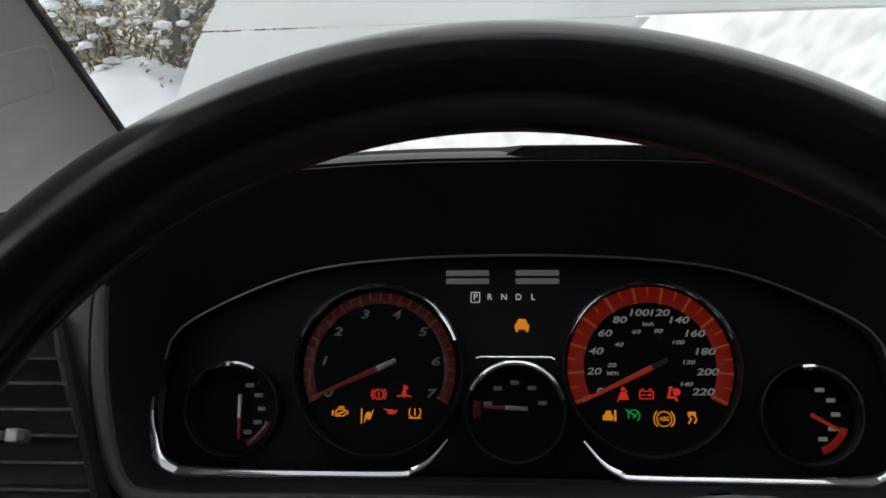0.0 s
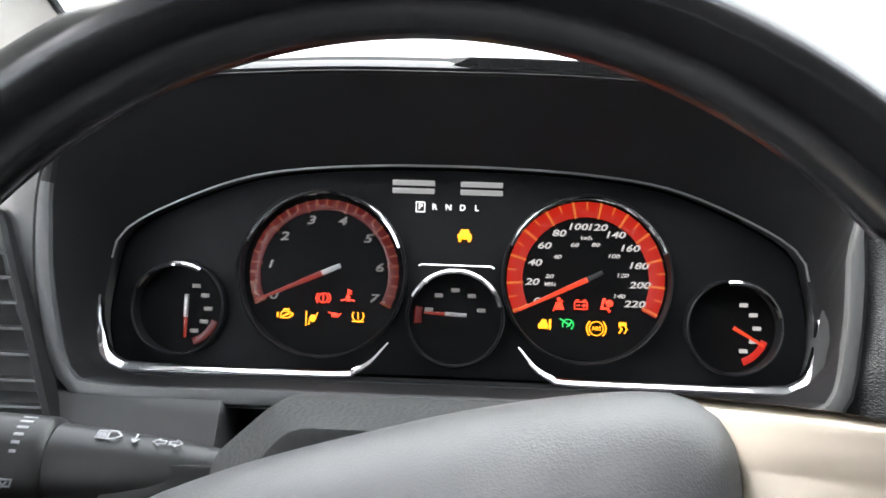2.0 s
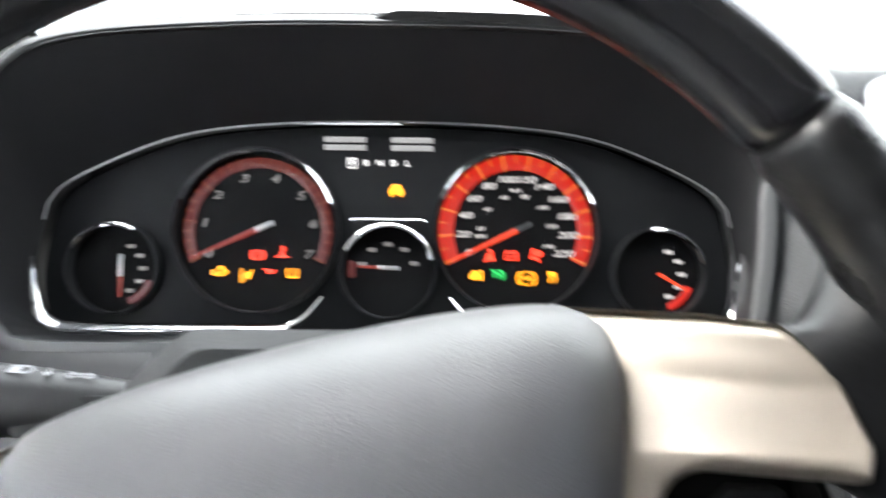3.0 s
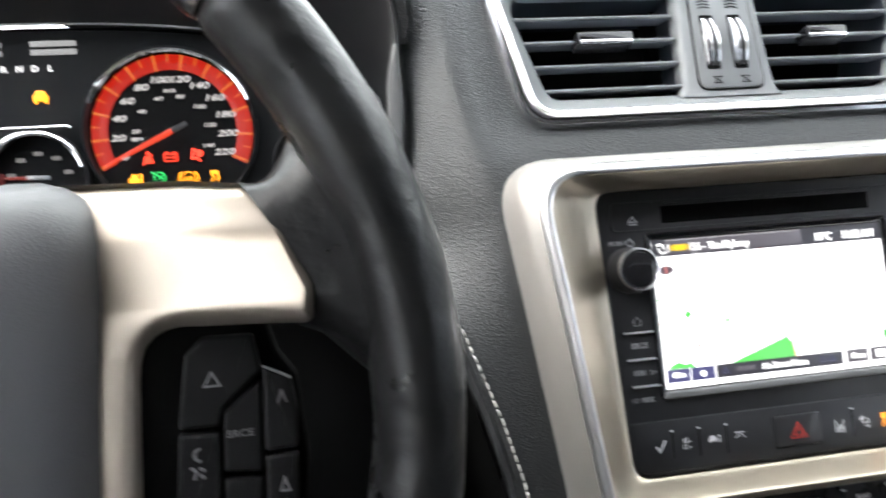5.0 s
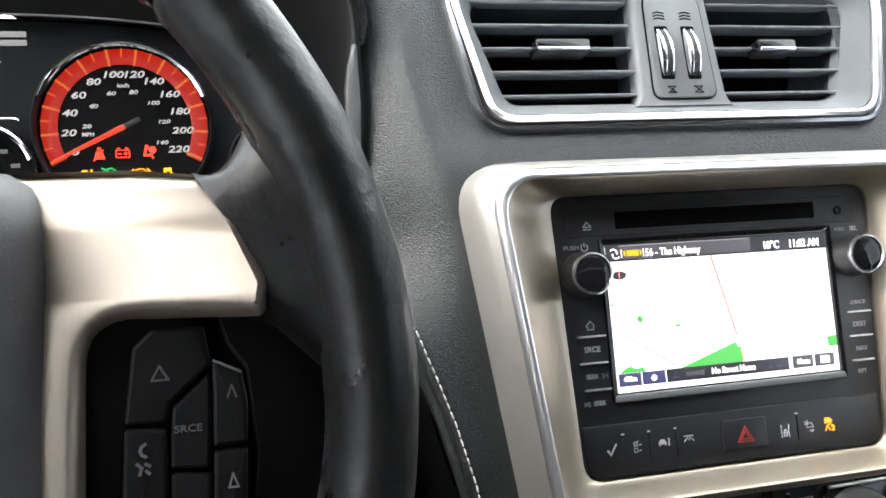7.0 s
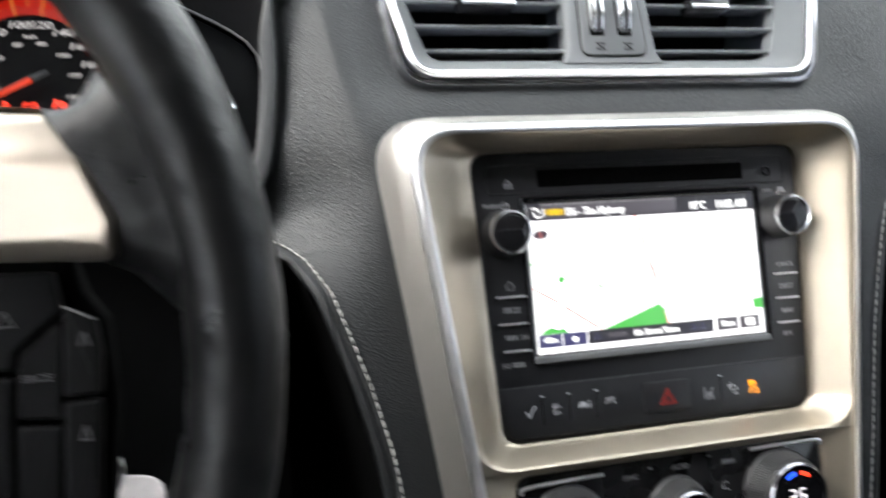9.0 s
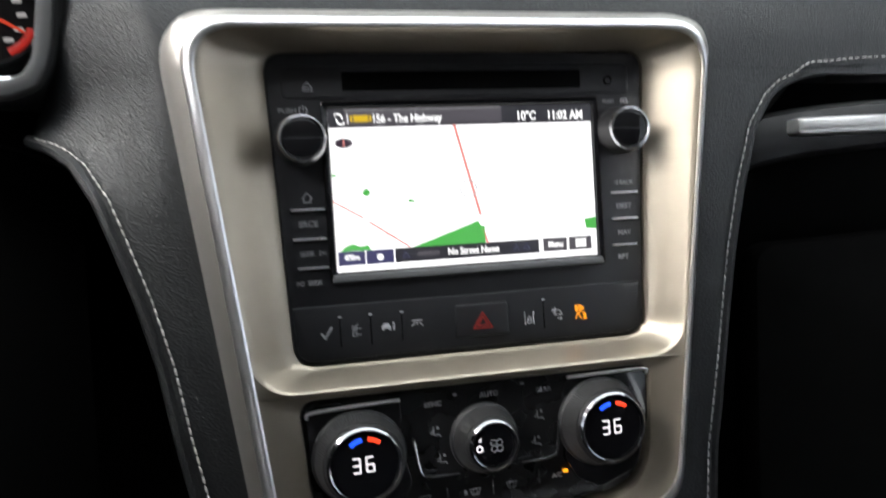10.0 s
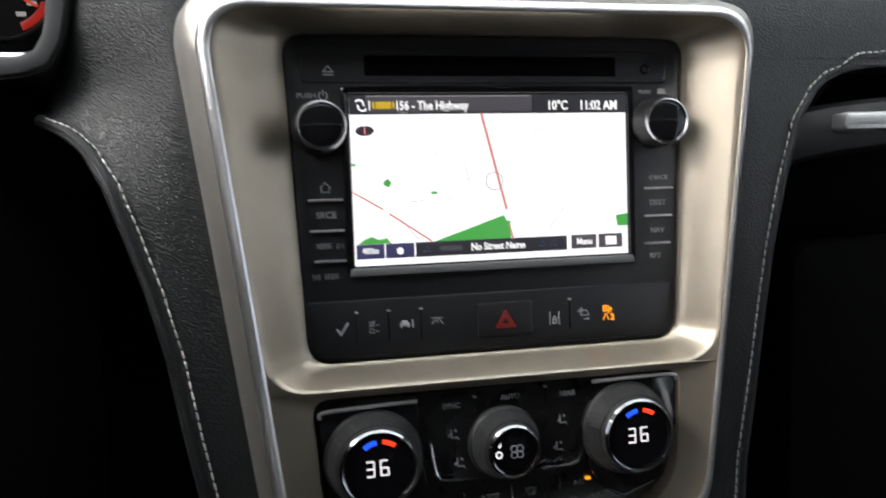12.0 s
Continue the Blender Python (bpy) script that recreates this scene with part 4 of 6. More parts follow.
def lamp_icon(name, kind, x, y, mat, s=0.0042):
    """Small lit warning symbols."""
    bm = bmesh.new()
    if kind == "engine":
        ring = [(-1, -0.6), (0.5, -0.6), (0.9, -0.2), (1.2, -0.2), (1.2, 0.4), (0.9, 0.4), (0.5, 0.7), (-0.6, 0.7), (-1, 0.3)]
        strip2([Vector(p) * s for p in ring], inset([Vector(p) * s for p in ring], 0.22 * s), 0, 0.0005, 0.0001, bm)
        stroke([[(-1.4 * s, -0.3 * s), (-1.4 * s, 0.3 * s)], [(-0.3 * s, 0.95 * s), (0.4 * s, 0.95 * s)], [(-0.5 * s, -0.2 * s), (0.4 * s, 0.2 * s)]], 0.3 * s, 0, 0.0005, bm)
    elif kind == "car":
        block(1.9 * s, 0.75 * s, 0.0005, 0, -0.25 * s, 0.0005, 0.2 * s, bm)
        plate([Vector(p) * s for p in [(-0.75, 0.1), (0.75, 0.1), (0.5, 0.75), (-0.5, 0.75)]], 0, 0.0005, 0.0001, bm)
        for q in (-0.65, 0.65):
            block(0.4 * s, 0.4 * s, 0.0005, q * s, -0.75 * s, 0.0005, 0.1 * s, bm)
    elif kind == "brake":
        strip2(circle2(0.9 * s, n=24), circle2(0.68 * s, n=24), 0, 0.0005, 0.0001, bm)
        stroke([[(0, 0.4 * s), (0, -0.1 * s)], [(0, -0.35 * s), (0, -0.42 * s)]], 0.22 * s, 0, 0.0005, bm)
        for a in (0, 180):
            arc(1.1 * s, 1.3 * s, a - 45, a + 45, 0, 0.0005, 10, bm, 0.0001)
    elif kind == "temp":
        stroke([[(0, 1 * s), (0, -0.2 * s)], [(0, 0.8 * s), (0.5 * s, 0.8 * s)], [(0, 0.4 * s), (0.5 * s, 0.4 * s)], [(-1.1 * s, -0.8 * s), (-0.5 * s, -0.65 * s), (0, -0.85 * s), (0.5 * s, -0.65 * s), (1.1 * s, -0.8 * s)]], 0.25 * s, 0, 0.0005, bm)
        plate(circle2(0.4 * s, 0, -0.25 * s, 14), 0, 0.0005, 0.0001, bm)
    elif kind == "lane":
        stroke([[(-0.9 * s, 1.1 * s), (-0.9 * s, -1.2 * s)], [(-0.4 * s, -1 * s), (-0.2 * s, 0.2 * s)], [(1 * s, 0.9 * s), (0.6 * s, -0.2 * s)]], 0.2 * s, 0, 0.0005, bm)
        block(0.7 * s, 1.2 * s, 0.0005, 0.25 * s, 0.0, 0.0005, 0.15 * s, bm)
    elif kind == "oil":
        plate([Vector(p) * s for p in [(-0.7, -0.4), (0.5, -0.4), (1.1, 0.35), (0.3, 0.1), (0.2, 0.35), (-0.6, 0.35)]], 0, 0.0005, 0.0001, bm)
        stroke([[(-1.2 * s, 0.4 * s), (-0.7 * s, 0.2 * s)]], 0.2 * s, 0, 0.0005, bm)
    elif kind == "tyre":
        arc(0.85 * s, 1.05 * s, -220, 40, 0, 0.0005, 24, bm, 0.0001)
        stroke([[(-0.9 * s, -0.95 * s), (0.9 * s, -0.95 * s)], [(0, 0.5 * s), (0, -0.1 * s)], [(0, -0.4 * s), (0, -0.48 * s)]], 0.22 * s, 0, 0.0005, bm)
    elif kind == "belt":
        plate(circle2(0.35 * s, 0, 0.8 * s, 14), 0, 0.0005, 0.0001, bm)
        plate([Vector(p) * s for p in [(-0.9, -0.9), (0.9, -0.9), (0.5, 0.35), (-0.5, 0.35)]], 0, 0.0005, 0.0001, bm)
        stroke([[(-0.9 * s, -1.1 * s), (0.6 * s, 0.6 * s)]], 0.2 * s, 0, 0.0005, bm)
    elif kind == "battery":
        ring = rounded(box2(2.3 * s, 1.4 * s), 0.15 * s, 2)
        strip2(ring, inset(ring, 0.2 * s), 0, 0.0005, 0.0001, bm)
        stroke([[(-0.7 * s, 0), (-0.25 * s, 0)], [(0.25 * s, 0), (0.7 * s, 0)], [(0.48 * s, 0.22 * s), (0.48 * s, -0.22 * s)], [(-0.8 * s, 0.9 * s), (-0.45 * s, 0.9 * s)], [(0.45 * s, 0.9 * s), (0.8 * s, 0.9 * s)]], 0.2 * s, 0, 0.0005, bm)
    elif kind == "airbag":
        plate(circle2(0.35 * s, -0.4 * s, 0.8 * s, 14), 0, 0.0005, 0.0001, bm)
        plate(circle2(0.62 * s, 0.5 * s, 0.25 * s, 16), 0, 0.0005, 0.0001, bm)
        stroke([[(-0.6 * s, 0.3 * s), (-0.8 * s, -0.6 * s), (0.2 * s, -0.6 * s), (0.5 * s, -1 * s)]], 0.4 * s, 0, 0.0005, bm)
    elif kind == "lock":
        block(1.7 * s, 0.9 * s, 0.0005, -0.1 * s, -0.4 * s, 0.0005, 0.2 * s, bm)
        plate([Vector(p) * s for p in [(-0.6, 0.0), (0.5, 0.0), (0.4, 0.7), (-0.4, 0.7)]], 0, 0.0005, 0.0001, bm)
        stroke([[(1.05 * s, 0.6 * s), (1.05 * s, -0.8 * s)]], 0.35 * s, 0, 0.0005, bm)
    elif kind == "cruise":
        arc(0.8 * s, 1.0 * s, -60, 210, 0, 0.0005, 22, bm, 0.0001)
        stroke([[(-1.3 * s, 0.95 * s), (0.3 * s, -0.1 * s)], [(-0.1 * s, -0.3 * s), (0.5 * s, 0.4 * s)]], 0.22 * s, 0, 0.0005, bm)
    elif kind == "abs":
        strip2(circle2(1.25 * s, n=28), circle2(1.08 * s, n=28), 0, 0.0005, 0.0001, bm)
        for a in (0, 180):
            arc(1.5 * s, 1.72 * s, a - 48, a + 48, 0, 0.0005, 12, bm, 0.0001)
    elif kind == "skid":
        block(1.3 * s, 0.6 * s, 0.0005, 0, 0.55 * s, 0.0005, 0.15 * s, bm)
        stroke([[(-0.5 * s, 0.2 * s), (-0.1 * s, -0.3 * s), (-0.5 * s, -0.9 * s)], [(0.45 * s, 0.2 * s), (0.75 * s, -0.3 * s), (0.4 * s, -0.9 * s)]], 0.25 * s, 0, 0.0005, bm)
    return part(name, bm, mat, cluster, at=Matrix.Translation((x, y, TZ)))


for kind, x, y, mat in (("car", 0.0045, 0.0112, WARN_AMBER), ("engine", -0.1031, -0.0415, WARN_AMBER), ("lane", -0.0874, -0.043, WARN_AMBER), ("oil", -0.0727, -0.0404, WARN_RED), ("tyre", -0.0589, -0.0406, WARN_AMBER), ("brake", -0.0807, -0.0304, WARN_RED), ("temp", -0.0655, -0.0286, WARN_RED), ("lock", 0.0542, -0.0411, WARN_AMBER), ("cruise", 0.0688, -0.0413, WARN_GREEN), ("abs", 0.0859, -0.043, WARN_AMBER), ("skid", 0.1016, -0.0418, WARN_AMBER), ("belt", 0.063, -0.0291, WARN_RED), ("battery", 0.0763, -0.0294, WARN_RED), ("airbag", 0.0917, -0.0285, WARN_RED)):
    icon = lamp_icon("warning_light", kind, x, y, mat, 0.0036 if kind != "car" else 0.0045)
    if kind == "abs":
        write("warning_letters", "ABS", 0.0034, mat, cluster, x, y, TZ + 0.0005)


# ---- air vents in the middle of the dashboard ----
def vent_outline(grow, low, high, w_low, w_high, r, more=0.0):
    """A trapezium wider at its top; more: how much further it reaches to the passenger's side."""
    return rounded([(-w_low - grow, low - grow), (w_low + grow + more, low - grow), (w_high + grow + more, high + grow), (-w_high - grow, high + grow)], r, 6)


vents = thing("air_vents", VENT, "grey twin air vents in a chrome frame", "air vent")
v_in = vent_outline(0.0, -0.028, 0.043, 0.112, 0.133, 0.014)
v_out = vent_outline(0.0115, -0.028, 0.043, 0.112, 0.133, 0.02, 0.011)
v_rim = vent_outline(0.0178, -0.028, 0.043, 0.112, 0.133, 0.025, 0.0115)
part("frame", loft([raise2(v_rim, -0.012), raise2(inset(v_rim, 0.0006), 0.0), raise2(inset(v_rim, 0.002), 0.0022), raise2(inset(v_rim, 0.0042), 0.0026), raise2(inset(v_rim, 0.0052), 0.001), raise2(inset(v_rim, 0.0058), -0.004)]), DARK_CHROME, vents, "dark chrome outer frame")
part("chrome_frame", loft([raise2(inset(v_out, -0.001), -0.004), raise2(inset(v_out, -0.0003), 0.003), raise2(inset(v_out, 0.0014), 0.0046), raise2(inset(v_out, 0.0032), 0.0036), raise2(inset(v_out, 0.0042), -0.002)]), EDGE_CHROME, vents, "bright chrome frame")
part("bezel", loft([raise2(inset(v_out, 0.003), 0.0), raise2(inset(v_out, 0.0045), 0.002), raise2(inset(v_in, 0.0), -0.004), raise2(inset(v_in, 0.003), -0.010)]), VENT_GREY, vents, "grey inner bezel")
# Inside of the vent coloured dark, as if in its own shade.
part("duct", loft([raise2(inset(v_in, 0.0025), -0.0095), raise2(inset(v_in, 0.005), -0.055)], True, False, True), DUCT, vents, "vent duct, its shade put into a dark colour")
# middle post with the two thumb wheels
rings = []
for y in (-0.030, -0.0275, -0.0255, -0.0235, -0.021, -0.016, -0.005, 0.01, 0.025, 0.045):
    flare = 0.0042 * max(0.0, 1 - (y + 0.030) / 0.010) ** 2  # the flanks sweep out at the foot
    a, b = -0.0285 - flare + 0.0045 * (y + 0.03) / 0.075, 0.0325 + flare - 0.0045 * (y + 0.03) / 0.075
    rings.append([Vector((x, y, z)) for x, z in ((a, -0.012), (a, -0.006), (a + 0.0006, -0.0035), (a + 0.002, -0.0016), (a + 0.004, -0.001), (b - 0.004, -0.001), (b - 0.002, -0.0016), (b - 0.0006, -0.0035), (b, -0.006), (b, -0.012))])
part("post", loft(rings, False), VENT_GREY, vents, angle=1.2)
# The post's deep flanks get the same painted shade.
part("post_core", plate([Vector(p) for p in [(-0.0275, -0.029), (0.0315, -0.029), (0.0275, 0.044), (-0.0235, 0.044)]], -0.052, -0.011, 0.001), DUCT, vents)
pod_plate = rounded([(-0.0185, -0.0255), (0.0235, -0.0255), (0.0205, 0.041), (-0.0165, 0.041)], 0.006, 4)
part("wheel_plate", plate(pod_plate, -0.004, 0.0008, 0.0008), VENT_GREY, vents)
part("plate_groove", strip2(inset(pod_plate, -0.0009), inset(pod_plate, -0.0001), -0.003, -0.0004, 0.0001), DEEP, vents)
for x in (-0.0078, 0.0102):
    part("slot", block(0.0094, 0.0350, 0.002, x - 0.0003, 0.0035, 0.0011, 0.0015), DEEP, vents, "dark slot")
    bm = lathe([(0.0240, -0.0042), (0.0256, -0.0034), (0.0260, -0.0022), (0.0258, -0.0016), (0.0250, -0.0013), (0.0250, 0.0013), (0.0258, 0.0016), (0.0260, 0.0022), (0.0256, 0.0034), (0.0240, 0.0042)], 72)
    part("thumb_wheel", bm, CHROME, vents, "chrome thumb wheel with a knurled middle", at=Matrix.Translation((x, 0.0035, -0.0197)) @ pose(0, 0, 0, 0, 90, 0))
    bm = bmesh.new()
    for k in range(27):
        c, sn = math.cos(-0.66 + 0.05 * k), math.sin(-0.66 + 0.05 * k)
        vs = [bm.verts.new((sx, r * sn + w * c, r * c - w * sn)) for r in (0.0245, 0.0257) for sx, w in ((-0.0014, -0.00038), (0.0014, -0.00038), (0.0014, 0.00038), (-0.0014, 0.00038))]
        for f in ((3, 2, 1, 0), (4, 5, 6, 7), (0, 1, 5, 4), (1, 2, 6, 5), (2, 3, 7, 6), (3, 0, 4, 7)):
            bm.faces.new([vs[i] for i in f])
    tagged(part("knurling", bm, SLAT, vents, at=Matrix.Translation((x, 0.0035, -0.0197))), kind="stuff")
    part("mark", stroke([[(x + 0.001 - 0.0026, -0.0225), (x + 0.001 + 0.0026, -0.0225), (x + 0.001 - 0.0026, -0.0185), (x + 0.001 + 0.0026, -0.0185), (x + 0.001 - 0.0026, -0.0225)]], 0.0005, 0.0008), DEEP, vents)
    for k in range(3):
        part("mark", stroke([[(x - 0.004, 0.0255 + 0.002 * k), (x - 0.001, 0.0263 + 0.002 * k), (x + 0.003, 0.0255 + 0.002 * k)]], 0.0007, 0.0008), DEEP, vents)
for side, x_in, x_out in ((-1, -0.031, -0.128), (1, 0.033, 0.128)):
    for k in range(5):
        y = -0.0215 + 0.0150 * k
        lean = 0.0212 * (y + 0.028) / 0.071
        a, b = sorted((x_in - side * 0.004, x_out - side * 0.0165 + side * lean + (-0.004 if side < 0 else 0.001)))
        ring = []
        for x in (a, b):
            ring.append([Vector((x, y + dy, z)) for dy, z in ((-0.0008, -0.006), (0.0002, -0.0048), (0.0012, -0.006), (0.0052, -0.024), (0.0036, -0.0245))])
        part("slat", loft(ring, True, True, True), BLADE, vents)
        # Tube added for the window light on the slat's front edge.
        part("slat_edge", tube([(a, y + 0.0002, -0.0052), (b, y + 0.0002, -0.0052)], 0.0011, 8), VENT_GREY, vents, "grey tube standing in for the lit slat nose")
    part("tab", block(0.0345 if side < 0 else 0.0275, 0.0085, 0.012, -0.0745 if side < 0 else 0.0705, 0.0075, 0.003, 0.0018), GLOSS, vents, "gloss black and chrome direction tab")
    part("tab_edge", block(0.0325 if side < 0 else 0.0255, 0.0022, 0.003, -0.0745 if side < 0 else 0.0705, 0.0052, 0.0038, 0.0008), CHROME, vents)
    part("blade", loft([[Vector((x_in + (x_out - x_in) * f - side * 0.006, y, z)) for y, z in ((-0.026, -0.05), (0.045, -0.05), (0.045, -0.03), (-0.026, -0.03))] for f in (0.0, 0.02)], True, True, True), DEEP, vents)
# Near-black back plate in place of shade at the duct's end.
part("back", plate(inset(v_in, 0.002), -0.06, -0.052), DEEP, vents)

# ---- champagne surround of the radio and the heater controls ----
surround = thing("console_surround", STACK, "satin champagne surround with chrome edge round radio and heater panel", "trim frame")


def stack_outline(low, high, w_low, w_high, r_low, r_high, less=0.0):
    return rounded([(-w_low, low), (w_low - less, low), (w_high - less, high), (-w_high, high)], [r_low, r_low, r_high, r_high], 8)


outer = stack_outline(-0.185, 0.0905, 0.116, 0.1525, 0.03, 0.028, 0.0075)
crest = stack_outline(-0.1798, 0.0822, 0.1096, 0.1412, 0.027, 0.0245, 0.0066)
crest2 = stack_outline(-0.1735, 0.0765, 0.105, 0.1352, 0.025, 0.021, 0.0055)
part("rim", loft([raise2(outer, -0.016), raise2(outer, -0.006), raise2(inset(outer, 0.0025), 0.008), raise2(inset(outer, 0.0055), 0.0155), raise2(crest, 0.0198)]), RIM_SATIN, surround, "rounded silver rim")
part("chrome_edge", loft([raise2(crest, 0.0188), raise2(inset(crest, 0.0005), 0.0212), raise2(inset(crest, 0.0018), 0.0229), raise2(inset(crest, 0.0036), 0.0240), raise2(inset(crest2, -0.0006), 0.0241), raise2(inset(crest2, 0.0004), 0.0235), raise2(crest2, 0.0212)]), EDGE_CHROME, surround, "thin chrome edge")
# the sunk face: a sloping wall down to the radio, a flat bridge and the field of the heater panel
radio_hole = stack_outline(-0.0865, 0.0695, 0.0945, 0.1012, 0.012, 0.011, -0.0022)
lip_a = stack_outline(-0.0960, 0.0772, 0.1150, 0.1360, 0.024, 0.021, 0.0055)


def sagged(bm):
    """The bridge between radio and heater panel lies lower than the rest of the edge."""
    for v in bm.verts:
        across = max(0.0, min(1.0, (0.112 - abs(v.co.x)) / 0.022))
        along = max(0.0, 1 - abs(v.co.y + 0.0985) / 0.028)
        v.co.z -= 0.0022 * across * across * (3 - 2 * across) * along * max(0.0, min(1.0, v.co.z / 0.0205))
    return bm


slope = [(0.0, 0.0205), (0.05, 0.0201), (0.14, 0.0184), (0.3, 0.0149), (0.5, 0.0104), (0.7, 0.0060), (0.86, 0.0030), (0.95, 0.0019), (1.0, 0.0015)]
part("wall", sagged(loft([[p.lerp(q, f).to_3d() + Vector((0, 0, z)) for p, q in zip(lip_a, radio_hole)] for f, z in slope] + [raise2(inset(radio_hole, 0.0005), -0.01)])), SATIN, surround, "sloping champagne wall round the radio", 1.0)
for corner, arc_points in (((-0.1150, -0.0960), lip_a[:9]), ((0.1095, -0.0960), lip_a[9:18])):
    part("corner", sagged(loft([raise2([Vector(corner)] * 9, 0.0205), raise2(arc_points, 0.0205)], False)), SATIN, surround)
low_field = rounded([(-0.1058, -0.1740), (0.1003, -0.1740), (0.1095, -0.0960), (-0.1150, -0.0960)], [0.026, 0.026, 0.0005, 0.0005], 8)
hvac_hole = rounded([(-0.0895, -0.1695), (0.0855, -0.1695), (0.0910, -0.1005), (-0.0950, -0.1005)], [0.03, 0.03, 0.008, 0.008], 8)
low_field[27:27] = [Vector((u, -0.0960)) for u in (0.1025, 0.097, 0.0885, 0.0, -0.0895, -0.1, -0.107)]
hvac_hole[27:27] = [Vector((u, -0.1005)) for u in (0.082, 0.078, 0.07, 0.0, -0.07, -0.078, -0.082)]
part("field", sagged(loft([raise2(low_field, 0.0205), raise2(inset(low_field, 0.0006), 0.0204), raise2(inset(hvac_hole, -0.0024), 0.0170), raise2(inset(hvac_hole, -0.0008), 0.0164), raise2(hvac_hole, 0.0150), raise2(hvac_hole, -0.004)])), SATIN, surround, "champagne field round the heater panel")

# ---- radio ----
radio = thing("radio", STACK, "black car radio with a lit map screen and two knobs", "car radio")
face_o = stack_outline(-0.0862, 0.0692, 0.0942, 0.1009, 0.0115, 0.0105, -0.0022)
part("face", plate(face_o, -0.02, 0.001, 0.002), FACE, radio)
slot_ring = rounded(box2(0.187, 0.0165, 0.0005, 0.0545), 0.004, 4)
part("slot_frame", strip2(slot_ring, inset(slot_ring, 0.0009), 0.0, 0.0015, 0.0003), FACE, radio)
part("slot", block(0.129, 0.0098, 0.002, 0.0015, 0.0545, 0.0013, 0.001), DEEP, radio, "disc slot")
part("slot_lip", block(0.129, 0.0012, 0.002, 0.0015, 0.0602, 0.002, 0.0004), FACE, radio)
part("eject_mark", stroke([[(-0.0823, 0.0516), (-0.08, 0.0543), (-0.0777, 0.0516), (-0.0823, 0.0516)], [(-0.0823, 0.0502), (-0.0777, 0.0502)]], 0.0006, 0.001), PRINT, radio)
part("socket", lathe([(0.0026, -0.001), (0.0026, 0.0008), (0.0018, 0.0009), (0.0016, -0.0004), (0.0002, -0.0005)], 24), GLOSS, radio, "small round socket", at=Matrix.Translation((0.0819, 0.0533, 0.001)))


def knob(x, y, parent):
    k = part("knob", lathe([(0.0125, 0.0), (0.0125, 0.006), (0.0112, 0.008), (0.0112, 0.0145), (0.0105, 0.0156)], 48, end=False), BLACK, parent, "black knob with a chrome ring", at=Matrix.Translation((x, y, 0.001)))
    part("ring", lathe([(0.0113, 0.0128), (0.0117, 0.0146), (0.0111, 0.0160), (0.0102, 0.0163), (0.0097, 0.0155)], 48, start=False, end=False), KNOB_RING, k, "chrome ring")
    part("cap", lathe([(0.0099, 0.0152), (0.0090, 0.0158), (0.005, 0.0162), (0.0005, 0.0163)], 48, start=False), GLOSS, k, "gloss black cap")
    return k


knob(-0.0855, 0.0254, radio)
knob(0.0862, 0.0257, radio)
for side, rows in ((-1, [(-0.0836, -0.0085, 0.0165), (-0.0834, -0.0230, 0.0162), (-0.0825, -0.0374, 0.0152)]), (1, [(0.0884, -0.0077, 0.0158), (0.0879, -0.0219, 0.0152), (0.0873, -0.0362, 0.0144)])):
    for x, y, w in rows:
        part("button_line", block(w, 0.0011, 0.002, x, y, 0.0026, 0.0004), EDGE_CHROME, radio, "thin chrome line")
write("mark", "PUSH", 0.0032, DIM_PRINT, radio, -0.0905, 0.0404, 0.0012, wide=1.2)
write("mark", "PUSH", 0.0028, DIM_PRINT, radio, 0.0817, 0.0418, 0.0012)
write("mark", "SEL", 0.0036, PRINT, radio, 0.0915, 0.0420, 0.0012)
part("power_mark", arc(0.0017, 0.0022, 120, 420, 0, 0.0003, 20), PRINT, radio, at=Matrix.Translation((-0.0827, 0.0404, 0.001)))
part("power_mark", stroke([[(-0.0827, 0.0428), (-0.0827, 0.0408)]], 0.0005, 0.001), PRINT, radio)
part("home_mark", stroke([[(-0.086, -0.0028), (-0.0835, -0.0002), (-0.081, -0.0028)], [(-0.0853, -0.0028), (-0.0853, -0.0048), (-0.0817, -0.0048), (-0.0817, -0.0028)]], 0.0005, 0.001), DIM_PRINT, radio)
for text, x, y, s in (("SRCE", -0.0836, -0.0157, 0.0042), ("SEEK", -0.0850, -0.0303, 0.0034), ("SEEK", -0.0820, -0.0448, 0.0034), ("BACK", 0.0900, -0.0022, 0.0032), ("DEST", 0.0880, -0.0152, 0.0040), ("NAV", 0.0875, -0.0295, 0.0038), ("RPT", 0.0862, -0.0428, 0.0036)):
    write("mark", text, s, DIM_PRINT, radio, x, y, 0.0012)
for x, y, f in ((-0.0775, -0.0303, 1), (-0.0893, -0.0448, -1)):
    part("seek_mark", stroke([[(x - 0.0014 * f, y + 0.0012), (x + 0.001 * f, y), (x - 0.0014 * f, y - 0.0012), (x - 0.0014 * f, y + 0.0012)], [(x + 0.0015 * f, y + 0.0012), (x + 0.0015 * f, y - 0.0012)]], 0.0003, 0.001), DIM_PRINT, radio)
part("back_mark", stroke([[(0.0832, -0.0022), (0.0848, -0.001), (0.0848, -0.0034), (0.0832, -0.0022)]], 0.0004, 0.001), DIM_PRINT, radio)

